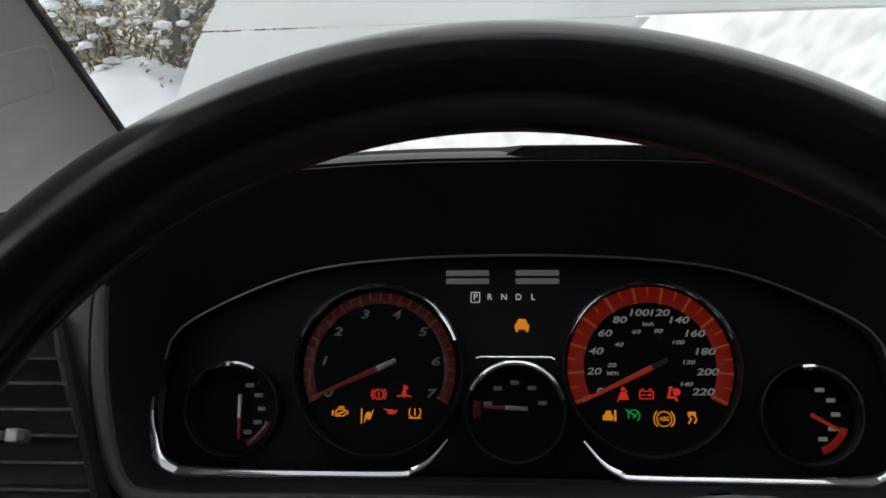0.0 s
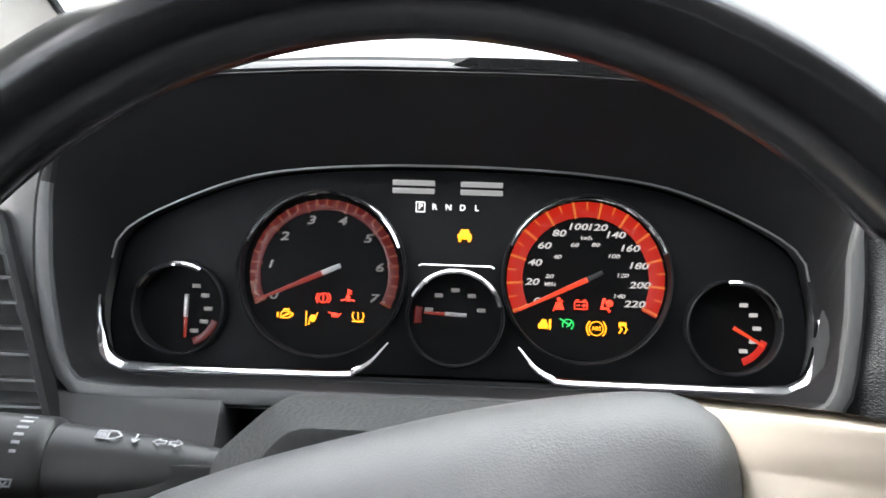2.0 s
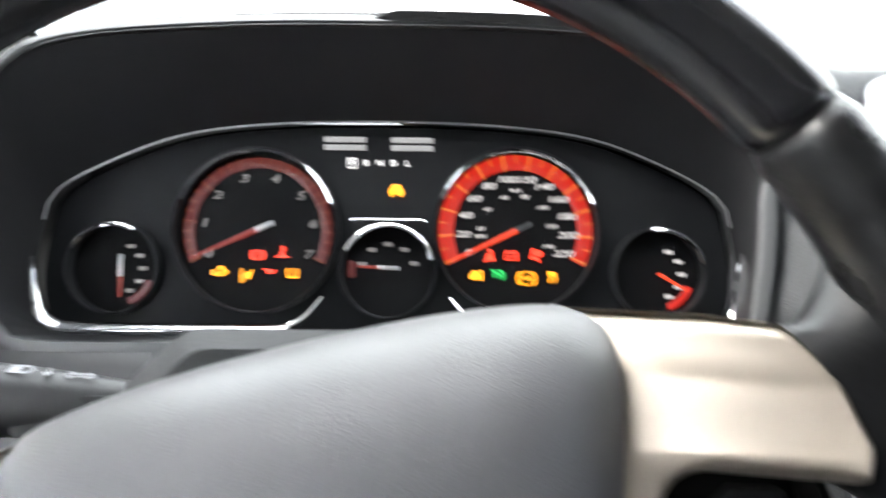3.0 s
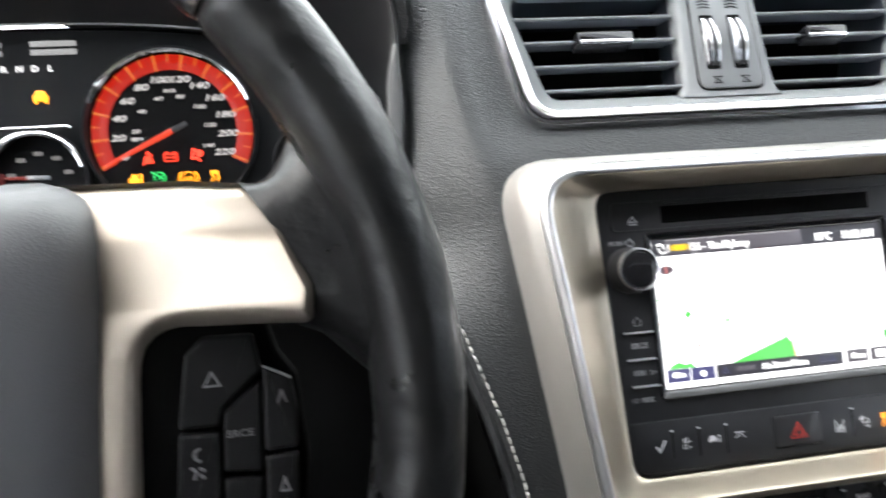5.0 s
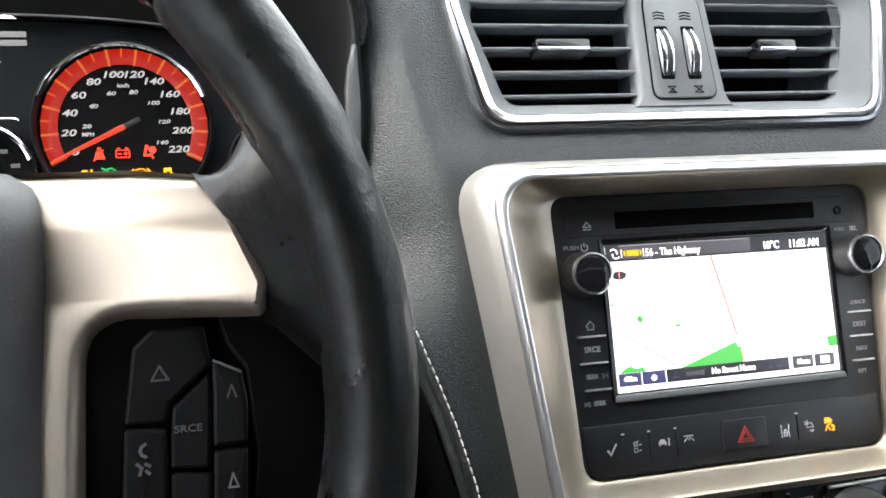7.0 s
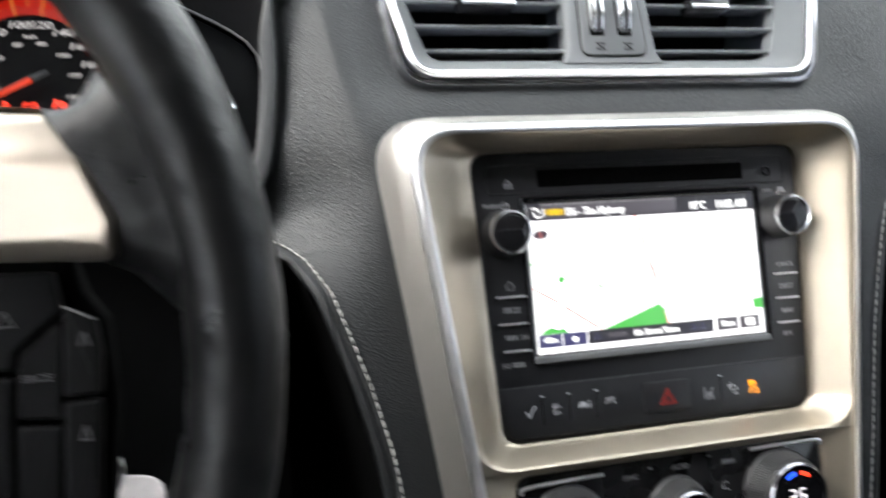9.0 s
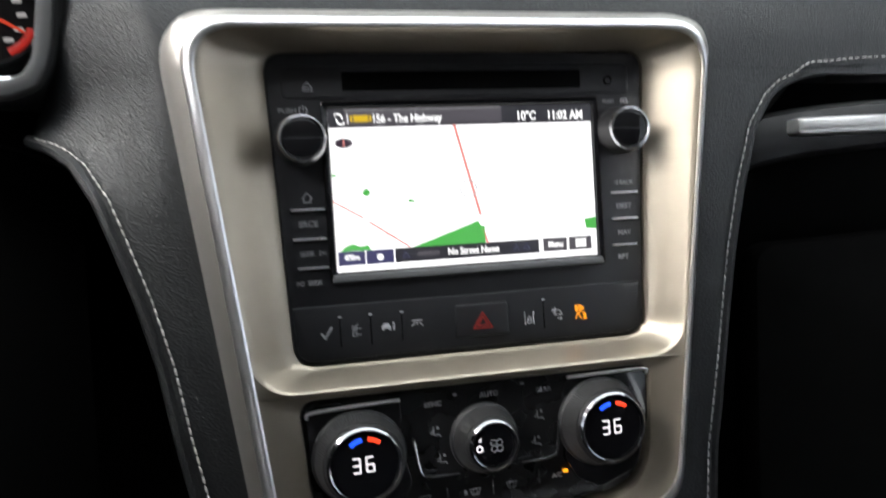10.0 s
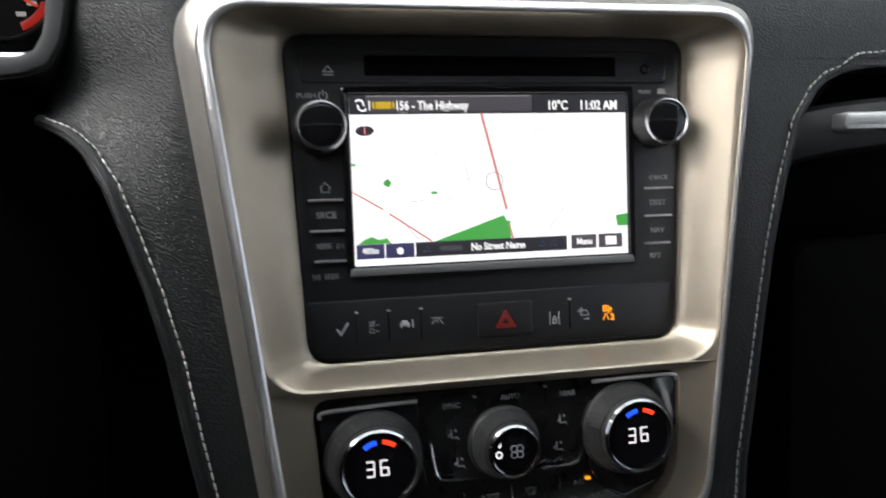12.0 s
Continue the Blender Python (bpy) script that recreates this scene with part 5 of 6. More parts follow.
# screen: header, map, footer
frame_o = rounded(box2(0.149, 0.0905, 0.0, -0.0006), 0.002, 3)
frame_i = rounded(box2(0.1425, 0.0822, 0.0, 0.0), 0.001, 3)
part("screen_frame", loft([raise2(frame_o, 0.0008), raise2(frame_o, 0.0026), raise2(inset(frame_o, 0.0006), 0.0030), raise2(inset(frame_i, -0.0005), 0.0022), raise2(frame_i, 0.0008)]), GLOSS, radio, "gloss black screen frame")
# The lip's paler grey carries the glow that falls from the screen.
part("screen_lip", plate(rounded([(-0.0742, -0.0455), (0.0742, -0.0455), (0.0728, -0.0415), (-0.0728, -0.0415)], 0.001, 2), 0.0005, 0.0034, 0.0008), VENT_GREY, radio, "lower lip of the screen, its grey lightened for screen glow")
screen = part("screen", block(0.1416, 0.0812, 0.003, 0, 0, 0.0016, 0.0008), MAP_WHITE, radio, "lit white map screen")
SZ = 0.0016


def flat(name, points, mat, lift=1, label=""):
    part(name, plate([Vector(p) for p in points], SZ - 0.0002, SZ + 0.0001 * lift, 0.00002), mat, screen, label)


def line_on_map(name, points, w, mat, lift=1):
    part(name, stroke([points], w, SZ - 0.0001, 0.0001 * lift + 0.0001), mat, screen)


flat("header", box2(0.1416, 0.0092, 0, 0.036), MAP_BAR, 1)
flat("header_box", box2(0.0828, 0.0074, -0.0214, 0.0362), MAP_BAR2, 2)
flat("footer", box2(0.078, 0.0072, -0.002, -0.0338), MAP_BAR, 1)
flat("footer_box", box2(0.0135, 0.0070, -0.0632, -0.0338), MAP_BLUE, 2)
flat("footer_box", box2(0.0140, 0.0070, -0.0488, -0.0338), MAP_BLUE, 2)
flat("footer_box", box2(0.0135, 0.0070, 0.0462, -0.0336), MAP_BAR2, 2)
flat("footer_box", box2(0.0130, 0.0070, 0.0608, -0.0336), MAP_BAR2, 2)
flat("preset_icon", rounded(box2(0.0110, 0.0034, -0.0545, 0.0357), 0.001, 2), MAP_GOLD, 4, "gold preset badge")
for x in (-0.0612, -0.0478):
    flat("badge_bracket", box2(0.0006, 0.0046, x, 0.0357), MAP_TEXT, 3)
for x in (-0.0585, -0.0505):
    flat("badge_slit", box2(0.0005, 0.0034, x, 0.0357), MAP_INK, 5)
flat("header_line", box2(0.0828, 0.0004, -0.0214, 0.0400), MAP_RING, 3)
part("source_icon", arc(0.0016, 0.0026, -20, 150, SZ, SZ + 0.0005, 12), MAP_TEXT, screen, at=Matrix.Translation((-0.0660, 0.0362, 0)))
part("source_icon", arc(0.0016, 0.0026, 160, 330, SZ, SZ + 0.0005, 12), MAP_TEXT, screen, at=Matrix.Translation((-0.0645, 0.0352, 0)))
for text, x, y, s, al in (("56 - The Highway", -0.0468, 0.0353, 0.0058, "LEFT"), ("10°C", 0.0335, 0.0350, 0.0064, "CENTER"), ("11:02 AM", 0.0555, 0.0350, 0.0064, "CENTER"), ("No Street Name", 0.0006, -0.0338, 0.0050, "CENTER"), ("400m", -0.0632, -0.0335, 0.0042, "CENTER"), ("Menu", 0.0464, -0.0336, 0.0046, "CENTER")):
    write("screen_text", text, s, MAP_TEXT, screen, x, y, SZ + 0.0005, align=al, wide=0.82)
flat("screen_bar", box2(0.0115, 0.0026, -0.0235, -0.0338), MAP_BAR2, 3)
flat("camera_icon", circle2(0.0017, -0.0488, -0.0340, 16), MAP_TEXT, 4)
flat("footer_icon", box2(0.0060, 0.0044, 0.0610, -0.0336), MAP_TEXT, 4)
line_on_map("road", [(-0.0706, -0.0053), (-0.0565, -0.0137)], 0.0008, MAP_ROAD)
line_on_map("road", [(-0.0531, -0.0162), (-0.0345, -0.0289), (-0.0335, -0.0297)], 0.0009, MAP_ROAD)
line_on_map("road", [(-0.0060, 0.0312), (0.0054, -0.0151)], 0.0014, MAP_ROAD)
line_on_map("road", [(0.0066, -0.0234), (0.0084, -0.0300)], 0.0012, MAP_ROAD)
part("marker", strip2(circle2(0.0046, -0.0003, -0.0017, 28), circle2(0.0041, -0.0003, -0.0017, 28), SZ, SZ + 0.0003, 0.0001), MAP_RING, screen)
flat("park", [(-0.0317, -0.0302), (0.0074, -0.0302), (0.0073, -0.0212), (0.0055, -0.0216), (0.0039, -0.0186)], MAP_GREEN, 1)
flat("park", [(-0.0690, -0.0302), (-0.0530, -0.0302), (-0.0549, -0.0276), (-0.0590, -0.0282), (-0.0625, -0.0266), (-0.0662, -0.0280)], MAP_GREEN, 1)
flat("park", [(-0.0560, -0.0018), (-0.0535, -0.0034), (-0.0517, -0.0015), (-0.0535, 0.0008), (-0.0552, 0.0000)], MAP_GREEN, 1)
flat("park", box2(0.003, 0.0013, -0.0310, -0.0065), MAP_GREEN, 1)
flat("park", box2(0.002, 0.0013, -0.0697, 0.0077), MAP_GREEN, 1)
flat("park", [(0.0648, -0.0262), (0.0706, -0.0263), (0.0706, -0.0199), (0.0640, -0.0209)], MAP_GREEN, 1)
flat("compass", [Vector((-0.0638 + 1.1 * p.x, 0.0237 + 0.6 * p.y)) for p in circle2(0.0040, 0, 0, 20)], MAP_INK, 1)
flat("compass_needle", box2(0.0007, 0.0036, -0.0638, 0.0237), MAP_ROAD, 3)
for x, y, w in ((-0.03, 0.0325, 0.03), (-0.025, 0.012, 0.014), (-0.03, -0.0105, 0.022), (0.020, 0.022, 0.017)):
    for k in range(5):
        if k != 2:
            flat("street_bar", box2(w / 7, 0.0007, x - w / 2 + w * k / 5, y + 0.0003 * k), MAP_GREY, 1)
line_on_map("street", [(0.0250, -0.0290), (0.034, -0.018), (0.052, -0.006), (0.066, 0.004)], 0.0004, MAP_GREY)
for points in ([(-0.055, 0.03), (-0.047, 0.005), (-0.04, -0.012)], [(-0.048, 0.031), (-0.052, 0.016), (-0.046, -0.004), (-0.034, -0.028)], [(-0.066, 0.011), (-0.030, 0.018), (-0.006, 0.020)], [(-0.058, -0.010), (-0.030, -0.004), (0.001, 0.003)], [(0.002, 0.012), (0.028, 0.018), (0.066, 0.024)], [(0.030, 0.031), (0.034, 0.012), (0.030, -0.006)], [(0.012, -0.026), (0.024, -0.018), (0.030, -0.006)]):
    line_on_map("street", points, 0.00035, MAP_GREY)
for x, y, turn in ((-0.0155, 0.010, -80), (0.0290, -0.0250, 55), (-0.0470, -0.0200, -50)):
    for k in range(4):
        c, w = math.cos(radians(turn)), math.sin(radians(turn))
        line_on_map("street_bar", [(x + c * 0.0032 * k, y + w * 0.0032 * k), (x + c * (0.0032 * k + 0.002), y + w * (0.0032 * k + 0.002))], 0.0008, MAP_GREY)
for x in (-0.0355, 0.0240, 0.0300):
    line_on_map("footer_icon", [(x - 0.0018, -0.0350), (x, -0.0322), (x + 0.0018, -0.0350), (x - 0.0018, -0.0350)], 0.0004, MAP_BLUE, 4)

# button strip under the screen
part("strip", plate(stack_outline(-0.0842, -0.0566, 0.0925, 0.0945, 0.01, 0.0015), 0.0, 0.0021, 0.0009), FACE, radio, "row of black buttons")
for x in (-0.0713, -0.0558, -0.0398, 0.0373):
    part("divider", block(0.0006, 0.0145, 0.002, x, -0.0705, 0.0023, 0.0002), GLOSS, radio)
    part("divider_light", block(0.0018, 0.0008, 0.002, x, -0.0625, 0.0027, 0.0003), PRINT, radio)
part("hazard_gap", block(0.0304, 0.0186, 0.003, 0.0028, -0.0703, 0.00225, 0.0024), DEEP, radio)
part("hazard_button", block(0.029, 0.0172, 0.003, 0.0028, -0.0703, 0.0031, 0.002), FACE, radio, "hazard warning button with a red triangle")
for k, s in enumerate((0.0050, 0.0028)):
    part("hazard_mark", stroke([[(0.0029 - s, -0.0714 - s * 0.6), (0.0029, -0.0714 + s * 1.05), (0.0029 + s, -0.0714 - s * 0.6), (0.0029 - s, -0.0714 - s * 0.6)]], 0.0006, 0.0031), RED_PRINT, radio)
part("check_mark", stroke([[(-0.0805, -0.0705), (-0.0790, -0.0726), (-0.0757, -0.0676)]], 0.0011, 0.0021), PRINT, radio)
x, y = -0.0630, -0.0700
part("list_mark", stroke([[(x - 0.0021, y + 0.0024), (x - 0.0001, y + 0.0024), (x - 0.0001, y + 0.0004), (x - 0.0021, y + 0.0004), (x - 0.0021, y + 0.0024)], [(x - 0.0016, y + 0.0014), (x - 0.0010, y + 0.0008), (x + 0.0005, y + 0.0031)], [(x - 0.0021, y - 0.0008), (x - 0.0001, y - 0.0008), (x - 0.0001, y - 0.0028), (x - 0.0021, y - 0.0028), (x - 0.0021, y - 0.0008)], [(x + 0.0008, y + 0.0009), (x + 0.0022, y + 0.0009)], [(x + 0.0008, y - 0.0021), (x + 0.0022, y - 0.0021)]], 0.00032, 0.0021), PRINT, radio)
x, y = -0.0480, -0.0697
bm = plate([Vector((x + px, y + py)) for px, py in ((-0.0024, -0.0008), (0.0024, -0.0008), (0.0024, 0.0004), (0.0018, 0.0008), (0.0012, 0.0019), (-0.0012, 0.0019), (-0.0018, 0.0008), (-0.0024, 0.0004))], 0.0021, 0.0024, 0.0001)
for q in (-0.0017, 0.0017):
    block(0.0009, 0.0010, 0.0003, x + q, y - 0.0011, 0.0024, 0.0002, bm)
part("car_mark", bm, PRINT, radio)
part("info_mark", stroke([[(-0.0441, -0.0696), (-0.0441, -0.0710)], [(-0.0441, -0.0680), (-0.0441, -0.0684)]], 0.0009, 0.0021), PRINT, radio)
x, y = -0.0318, -0.0688
part("lamp_mark", stroke([[(x - 0.0026, y + 0.0012), (x + 0.0026, y + 0.0012)], [(x - 0.0010, y + 0.0004), (x - 0.0028, y - 0.0016)], [(x, y + 0.0003), (x, y - 0.0010)], [(x + 0.0010, y + 0.0004), (x + 0.0028, y - 0.0016)]], 0.00045, 0.0021), PRINT, radio)
x, y = 0.0290, -0.0714
part("lane_mark", stroke([[(x - 0.0024, y + 0.0030 - 0.0018 * k), (x - 0.0024, y + 0.0020 - 0.0018 * k)] for k in range(4)] + [[(x + 0.0027, y + 0.0030), (x + 0.0022, y + 0.0004), (x + 0.0027, y - 0.0036)], [(x - 0.0010, y - 0.0030), (x - 0.0008, y - 0.0006), (x + 0.0002, y + 0.0006), (x + 0.0012, y - 0.0006), (x + 0.0010, y - 0.0030), (x - 0.0010, y - 0.0030)], [(x - 0.0008, y - 0.0012), (x + 0.0011, y - 0.0012)]], 0.00042, 0.0021), PRINT, radio)
x, y = 0.0452, -0.0702
part("skid_mark", stroke([[(x - 0.0018, y), (x - 0.0010, y + 0.0014), (x + 0.0012, y + 0.0014), (x + 0.0022, y), (x + 0.0026, y - 0.0010), (x - 0.0018, y - 0.0010), (x - 0.0018, y)], [(x - 0.0030, y + 0.0022), (x - 0.0016, y + 0.0010)], [(x - 0.0032, y + 0.0008), (x - 0.0018, y + 0.0012)], [(x - 0.0014, y + 0.0030), (x - 0.0014, y + 0.0014)], [(x, y - 0.0030), (x + 0.0024, y - 0.0030), (x + 0.0015, y - 0.0022)], [(x + 0.0024, y - 0.0030), (x + 0.0015, y - 0.0037)]], 0.00042, 0.0021), PRINT, radio)
x, y = 0.0572, -0.0686
bm = stroke([[(x - 0.0015, y + 0.0013), (x + 0.0015, y + 0.0013), (x + 0.0015, y - 0.0013), (x - 0.0015, y - 0.0013), (x - 0.0015, y + 0.0013)], [(x - 0.0015, y + 0.0013), (x + 0.0015, y - 0.0013)], [(x - 0.0015, y - 0.0013), (x + 0.0015, y + 0.0013)], [(x + 0.0026, y - 0.0018), (x - 0.0004, y - 0.0030), (x - 0.0016, y - 0.0058)], [(x + 0.0002, y - 0.0032), (x + 0.0014, y - 0.0056)]], 0.00042, 0.0021)
plate(circle2(0.0008, x + 0.0026, y - 0.0002, 12), 0.0021, 0.0024, 0.0001, bm)
part("airbag_mark", bm, WARN_AMBER, radio, "lit amber passenger mark")
write("airbag_mark", "2", 0.0046, WARN_AMBER, radio, 0.0607, -0.0732, 0.0024)

# ---- heater panel ----
heater = thing("heater_panel", STACK @ Matrix.Translation((-0.0010, 0.0004, 0.012)) @ Matrix.Translation((0, -0.13, 0)) @ pose(0, 0, 0, 0, 0, 1.2) @ Matrix.Translation((0, 0.13, 0)), "gloss black heater panel with three knobs and lit digits", "heater controls")
part("face", plate(inset(hvac_hole, 0.0006), -0.014, -0.0005, 0.0015), HEATER_FACE, heater, at=Matrix.Translation((0.0010, 0, 0)))
for side in (-1, 1):
    wing = [Vector((side * x, y)) for x, y in [(0.0915, -0.1035), (0.0905, -0.1305), (0.082, -0.158), (0.060, -0.1655), (0.047, -0.158), (0.0405, -0.146), (0.0445, -0.125), (0.043, -0.1035)]]
    if side > 0:
        wing = wing[::-1]
    part("corner_plate", plate(rounded(wing, 0.005, 4), -0.006, 0.0022, 0.0015), GLOSS, heater, "gloss black corner plate")
    part("bright_line", tube(curve2([(side * 0.0905, -0.1075, 0.0028), (side * 0.088, -0.1047, 0.0034), (side * 0.066, -0.1040, 0.0036), (side * 0.0445, -0.1040, 0.0034)], 5), 0.0010, 8), EDGE_CHROME, heater, "thin chrome edge")
    part("bright_line", tube(curve2([(side * 0.0390, -0.1255, 0.0022), (side * 0.0368, -0.1405, 0.0024), (side * 0.0325, -0.1442, 0.0026), (side * 0.0165, -0.1450, 0.0024)], 5), 0.0009, 8), DARK_CHROME, heater, "thin chrome edge")


def heater_knob(x, y, r):
    """A knob standing 17 mm proud of the panel."""
    k = part("knob", lathe([(r + 0.0050, 0.0), (r + 0.0048, 0.002), (r + 0.0033, 0.0035), (r + 0.0004, 0.0145), (r - 0.0006, 0.0165)], 64, end=False), BLACK, heater, "ridged black knob with a chrome ring", at=Matrix.Translation((x, y, 0.001)))
    bm = bmesh.new()
    n = 96
    for j in range(n):
        a = math.tau * j / n
        c, s = math.cos(a), math.sin(a)
        t = 0.0004
        pts = [Vector(((r + 0.0004 + (0.0145 - z) * 0.26) * c - s * q, (r + 0.0004 + (0.0145 - z) * 0.26) * s + c * q, z)) for q, z in ((-t, 0.0035), (t, 0.0035), (t, 0.0145), (-t, 0.0145))]
        out = [p + Vector((c, s, 0)) * 0.0006 for p in pts]
        vs, ws = [bm.verts.new(p) for p in pts], [bm.verts.new(p) for p in out]
        bm.faces.new(ws)
        for q in range(4):
            bm.faces.new((vs[q], vs[(q + 1) % 4], ws[(q + 1) % 4], ws[q]))
    tagged(part("knurling", bm, LEVER, k), kind="stuff")
    part("ring", lathe([(r - 0.0004, 0.0148), (r - 0.0006, 0.0168), (r - 0.0016, 0.0178), (r - 0.0024, 0.0174), (r - 0.0027, 0.0162)], 64, start=False, end=False), SMOKE_CHROME, k, "dark chrome ring")
    part("display", lathe([(r - 0.0030, 0.0164), (r * 0.5, 0.0166), (0.0004, 0.0167)], 64, start=False), DISPLAY, k, "black glass display")
    return k


def seven(text, h, z, bm):
    """Lit seven-segment figures."""
    table = {"3": "abcdg", "6": "acdefg", "0": "abcdef", "1": "bc"}
    x = -0.62 * h
    for ch in text:
        w, g = 0.5 * h, 0.03 * h
        seg = {"a": ((0, h), (w, h)), "b": ((w, h), (w, h / 2)), "c": ((w, h / 2), (w, 0)), "d": ((0, 0), (w, 0)), "e": ((0, 0), (0, h / 2)), "f": ((0, h / 2), (0, h)), "g": ((0, h / 2), (w, h / 2))}
        for s in table[ch]:
            (ax, ay), (bx, by) = seg[s]
            d = Vector((bx - ax, by - ay)).normalized() * g * 2
            stroke([[(x + ax + d.x, ay + d.y - h / 2), (x + bx - d.x, by - d.y - h / 2)]], 0.115 * h, z, 0.0003, bm)
        x += 0.74 * h
    return bm


for x, y in ((-0.0662, -0.1294), (0.0618, -0.1294)):
    k = heater_knob(x, y, 0.0186)
    for ch, shift in (("3", -0.0038), ("6", 0.0027)):
        part("digit", seven(ch, 0.0068, 0.0168, bmesh.new()), TEMP_WHITE, k, "white lit figure", at=pose(shift + 0.0023, 0.0004, 0))
    part("cold_mark", arc(0.0104, 0.0126, 97, 128, 0.0167, 0.0171, 10), TEMP_BLUE, k, "lit blue segment", at=Matrix.Translation((0.0008, 0.0008, 0)))
    part("hot_mark", arc(0.0104, 0.0126, 52, 83, 0.0167, 0.0171, 10), TEMP_RED, k, "lit red segment", at=Matrix.Translation((0.0008, 0.0008, 0)))
k = heater_knob(-0.0022, -0.1292, 0.0131)
part("ring_mark", strip2(circle2(0.0018, -0.0075, -0.001, 20), circle2(0.0010, -0.0075, -0.001, 20), 0.0167, 0.0170, 0.0001), TEMP_WHITE, k)
part("drop_mark", plate([Vector(p) for p in [(-0.0077, 0.002), (-0.0065, 0.0028), (-0.0060, 0.0045), (-0.0073, 0.0038)]], 0.0167, 0.0170, 0.0001), TEMP_WHITE, k)
bm = bmesh.new()
for j in range(4):
    a = math.pi / 4 + math.pi / 2 * j
    c = circle2(0.0017, 0.0014 + 0.0021 * math.cos(a), -0.0003 + 0.0021 * math.sin(a), 14)
    strip2(c, inset(c, 0.0004), 0.0167, 0.0170, 0.0001, bm)
part("fan_mark", bm, DIM_PRINT, k)
for text, x, y, s in (("SYNC", -0.0272, -0.1092, 0.0036), ("AUTO", 0.0026, -0.1078, 0.0036), ("REAR", 0.0324, -0.1093, 0.0036), ("A/C", 0.0365, -0.1552, 0.0034), ("R", -0.0135, -0.1566, 0.0034)):
    write("mark", text, s, DIM_PRINT, heater, x, y, 0.0)
for x, y in ((-0.0268, -0.1232), (-0.0244, -0.1375), (0.0291, -0.1222), (0.0267, -0.1356)):
    part("airflow_mark", stroke([[(x - 0.001, y + 0.0022), (x - 0.001, y - 0.0016), (x + 0.0018, y - 0.0016), (x + 0.0024, y - 0.0026)], [(x - 0.0024, y - 0.0008), (x - 0.0014, y + 0.0004)]], 0.0006, -0.0004), DIM_PRINT, heater)
    part("airflow_head", plate(circle2(0.0007, x + 0.0012, y + 0.0018, 10), -0.0005, 0.0, 0.0001), DIM_PRINT, heater)
for x, y in ((-0.0348, -0.1561), (-0.0085, -0.1566), (0.0112, -0.1560)):
    part("defrost_mark", stroke([[(x - 0.0028, y + 0.0014), (x + 0.0028, y + 0.0014), (x + 0.0018, y - 0.0014), (x - 0.0018, y - 0.0014), (x - 0.0028, y + 0.0014)], [(x - 0.001, y + 0.0008), (x - 0.001, y - 0.0022)], [(x + 0.001, y + 0.0008), (x + 0.001, y - 0.0022)]], 0.0004, -0.0004), DIM_PRINT, heater)
for x, y in ((-0.0232, -0.1562), (0.001, -0.1555), (0.0262, -0.154)):
    part("divider", block(0.0006, 0.0075, 0.002, x, y, 0.0006, 0.0002), CHROME, heater)
for x, y in ((-0.0155, -0.1068), (0.0208, -0.1056)):
    part("divider", block(0.0006, 0.0085, 0.002, x, y - 0.003, 0.0004, 0.0002), GLOSS, heater)
    part("divider_light", block(0.0018, 0.0010, 0.002, x, y + 0.001, 0.0008, 0.0003), PRINT, heater)
part("indicator_light", block(0.0028, 0.0016, 0.001, 0.0412, -0.1535, 0.0008, 0.0005), WARN_AMBER, heater, "lit amber indicator")


# ---- steering wheel ----
wheel = thing("steering_wheel", WHEEL, "black leather steering wheel with champagne spokes and grey hub", "steering wheel")
R_RIM, R_TUBE, R_DEEP = 0.1850, 0.0144, 0.0203
ON_RIM = WHEEL.inverted() @ RIM


def wheel_point(x, y):
    """From the wheel's own upright axes to its turned position."""
    c, s = math.cos(TURNED), math.sin(TURNED)
    return Vector((x * c - y * s, x * s + y * c))


def other_side(p):
    """The mirror image of a place on the turned wheel."""
    c, s = math.cos(TURNED), math.sin(TURNED)
    x, y = p[0] * c + p[1] * s, -p[0] * s + p[1] * c
    return wheel_point(-x, y)


def sided(points, side):
    pts = [Vector(p) for p in points] if side > 0 else [other_side(p) for p in points]
    area = sum(a.x * b.y - b.x * a.y for a, b in zip(pts, pts[1:] + pts[:1]))
    return pts if area > 0 else pts[::-1]


def rim(a0, a1, grip, n):
    """An arc of the rim between two angles; grip: how much thicker it is than the plain tube."""
    rings, m = [], 24
    for i in range(n + 1):
        a = radians(a0 + (a1 - a0) * i / n)
        wob = grip * (1 + (0.010 * math.sin(17 * a) + 0.008 * math.sin(31 * a + 1) if grip > 1 else 0.0))
        end = min(i, n - i) * abs(a1 - a0) / n
        wob *= 1 - 0.10 * max(0.0, 1 - end / 1.2) ** 2  # rounded ends at the joints
        ring = []
        for k in range(m):
            b = math.tau * k / m
            rr = R_RIM + R_TUBE * wob * math.cos(b)
            ring.append(Vector((rr * math.cos(a), rr * math.sin(a), R_DEEP * wob * math.sin(b))))
        rings.append(ring)
    return loft(rings, True, True, True)


part("rim_grip", rim(-194.2, 42.2, 1.02, 150), LEATHER, wheel, "worn black leather grip of the rim", 2, at=ON_RIM)
part("rim_cap", rim(42.4, 165.6, 0.985, 90), RIM_GLOSS, wheel, "smooth lacquered black upper rim", 2, at=ON_RIM)
bm = bmesh.new()
for i in range(122):
    a = radians(-193 + 234 * i / 121)
    p, q = R_RIM - R_TUBE * 1.0, R_RIM - R_TUBE * 0.98
    tube([(p * math.cos(a), p * math.sin(a), -0.002), (p * math.cos(a + 0.006), p * math.sin(a + 0.006), 0.001), (q * math.cos(a + 0.012), q * math.sin(a + 0.012), 0.0035)], 0.00028, 5, bm=bm)
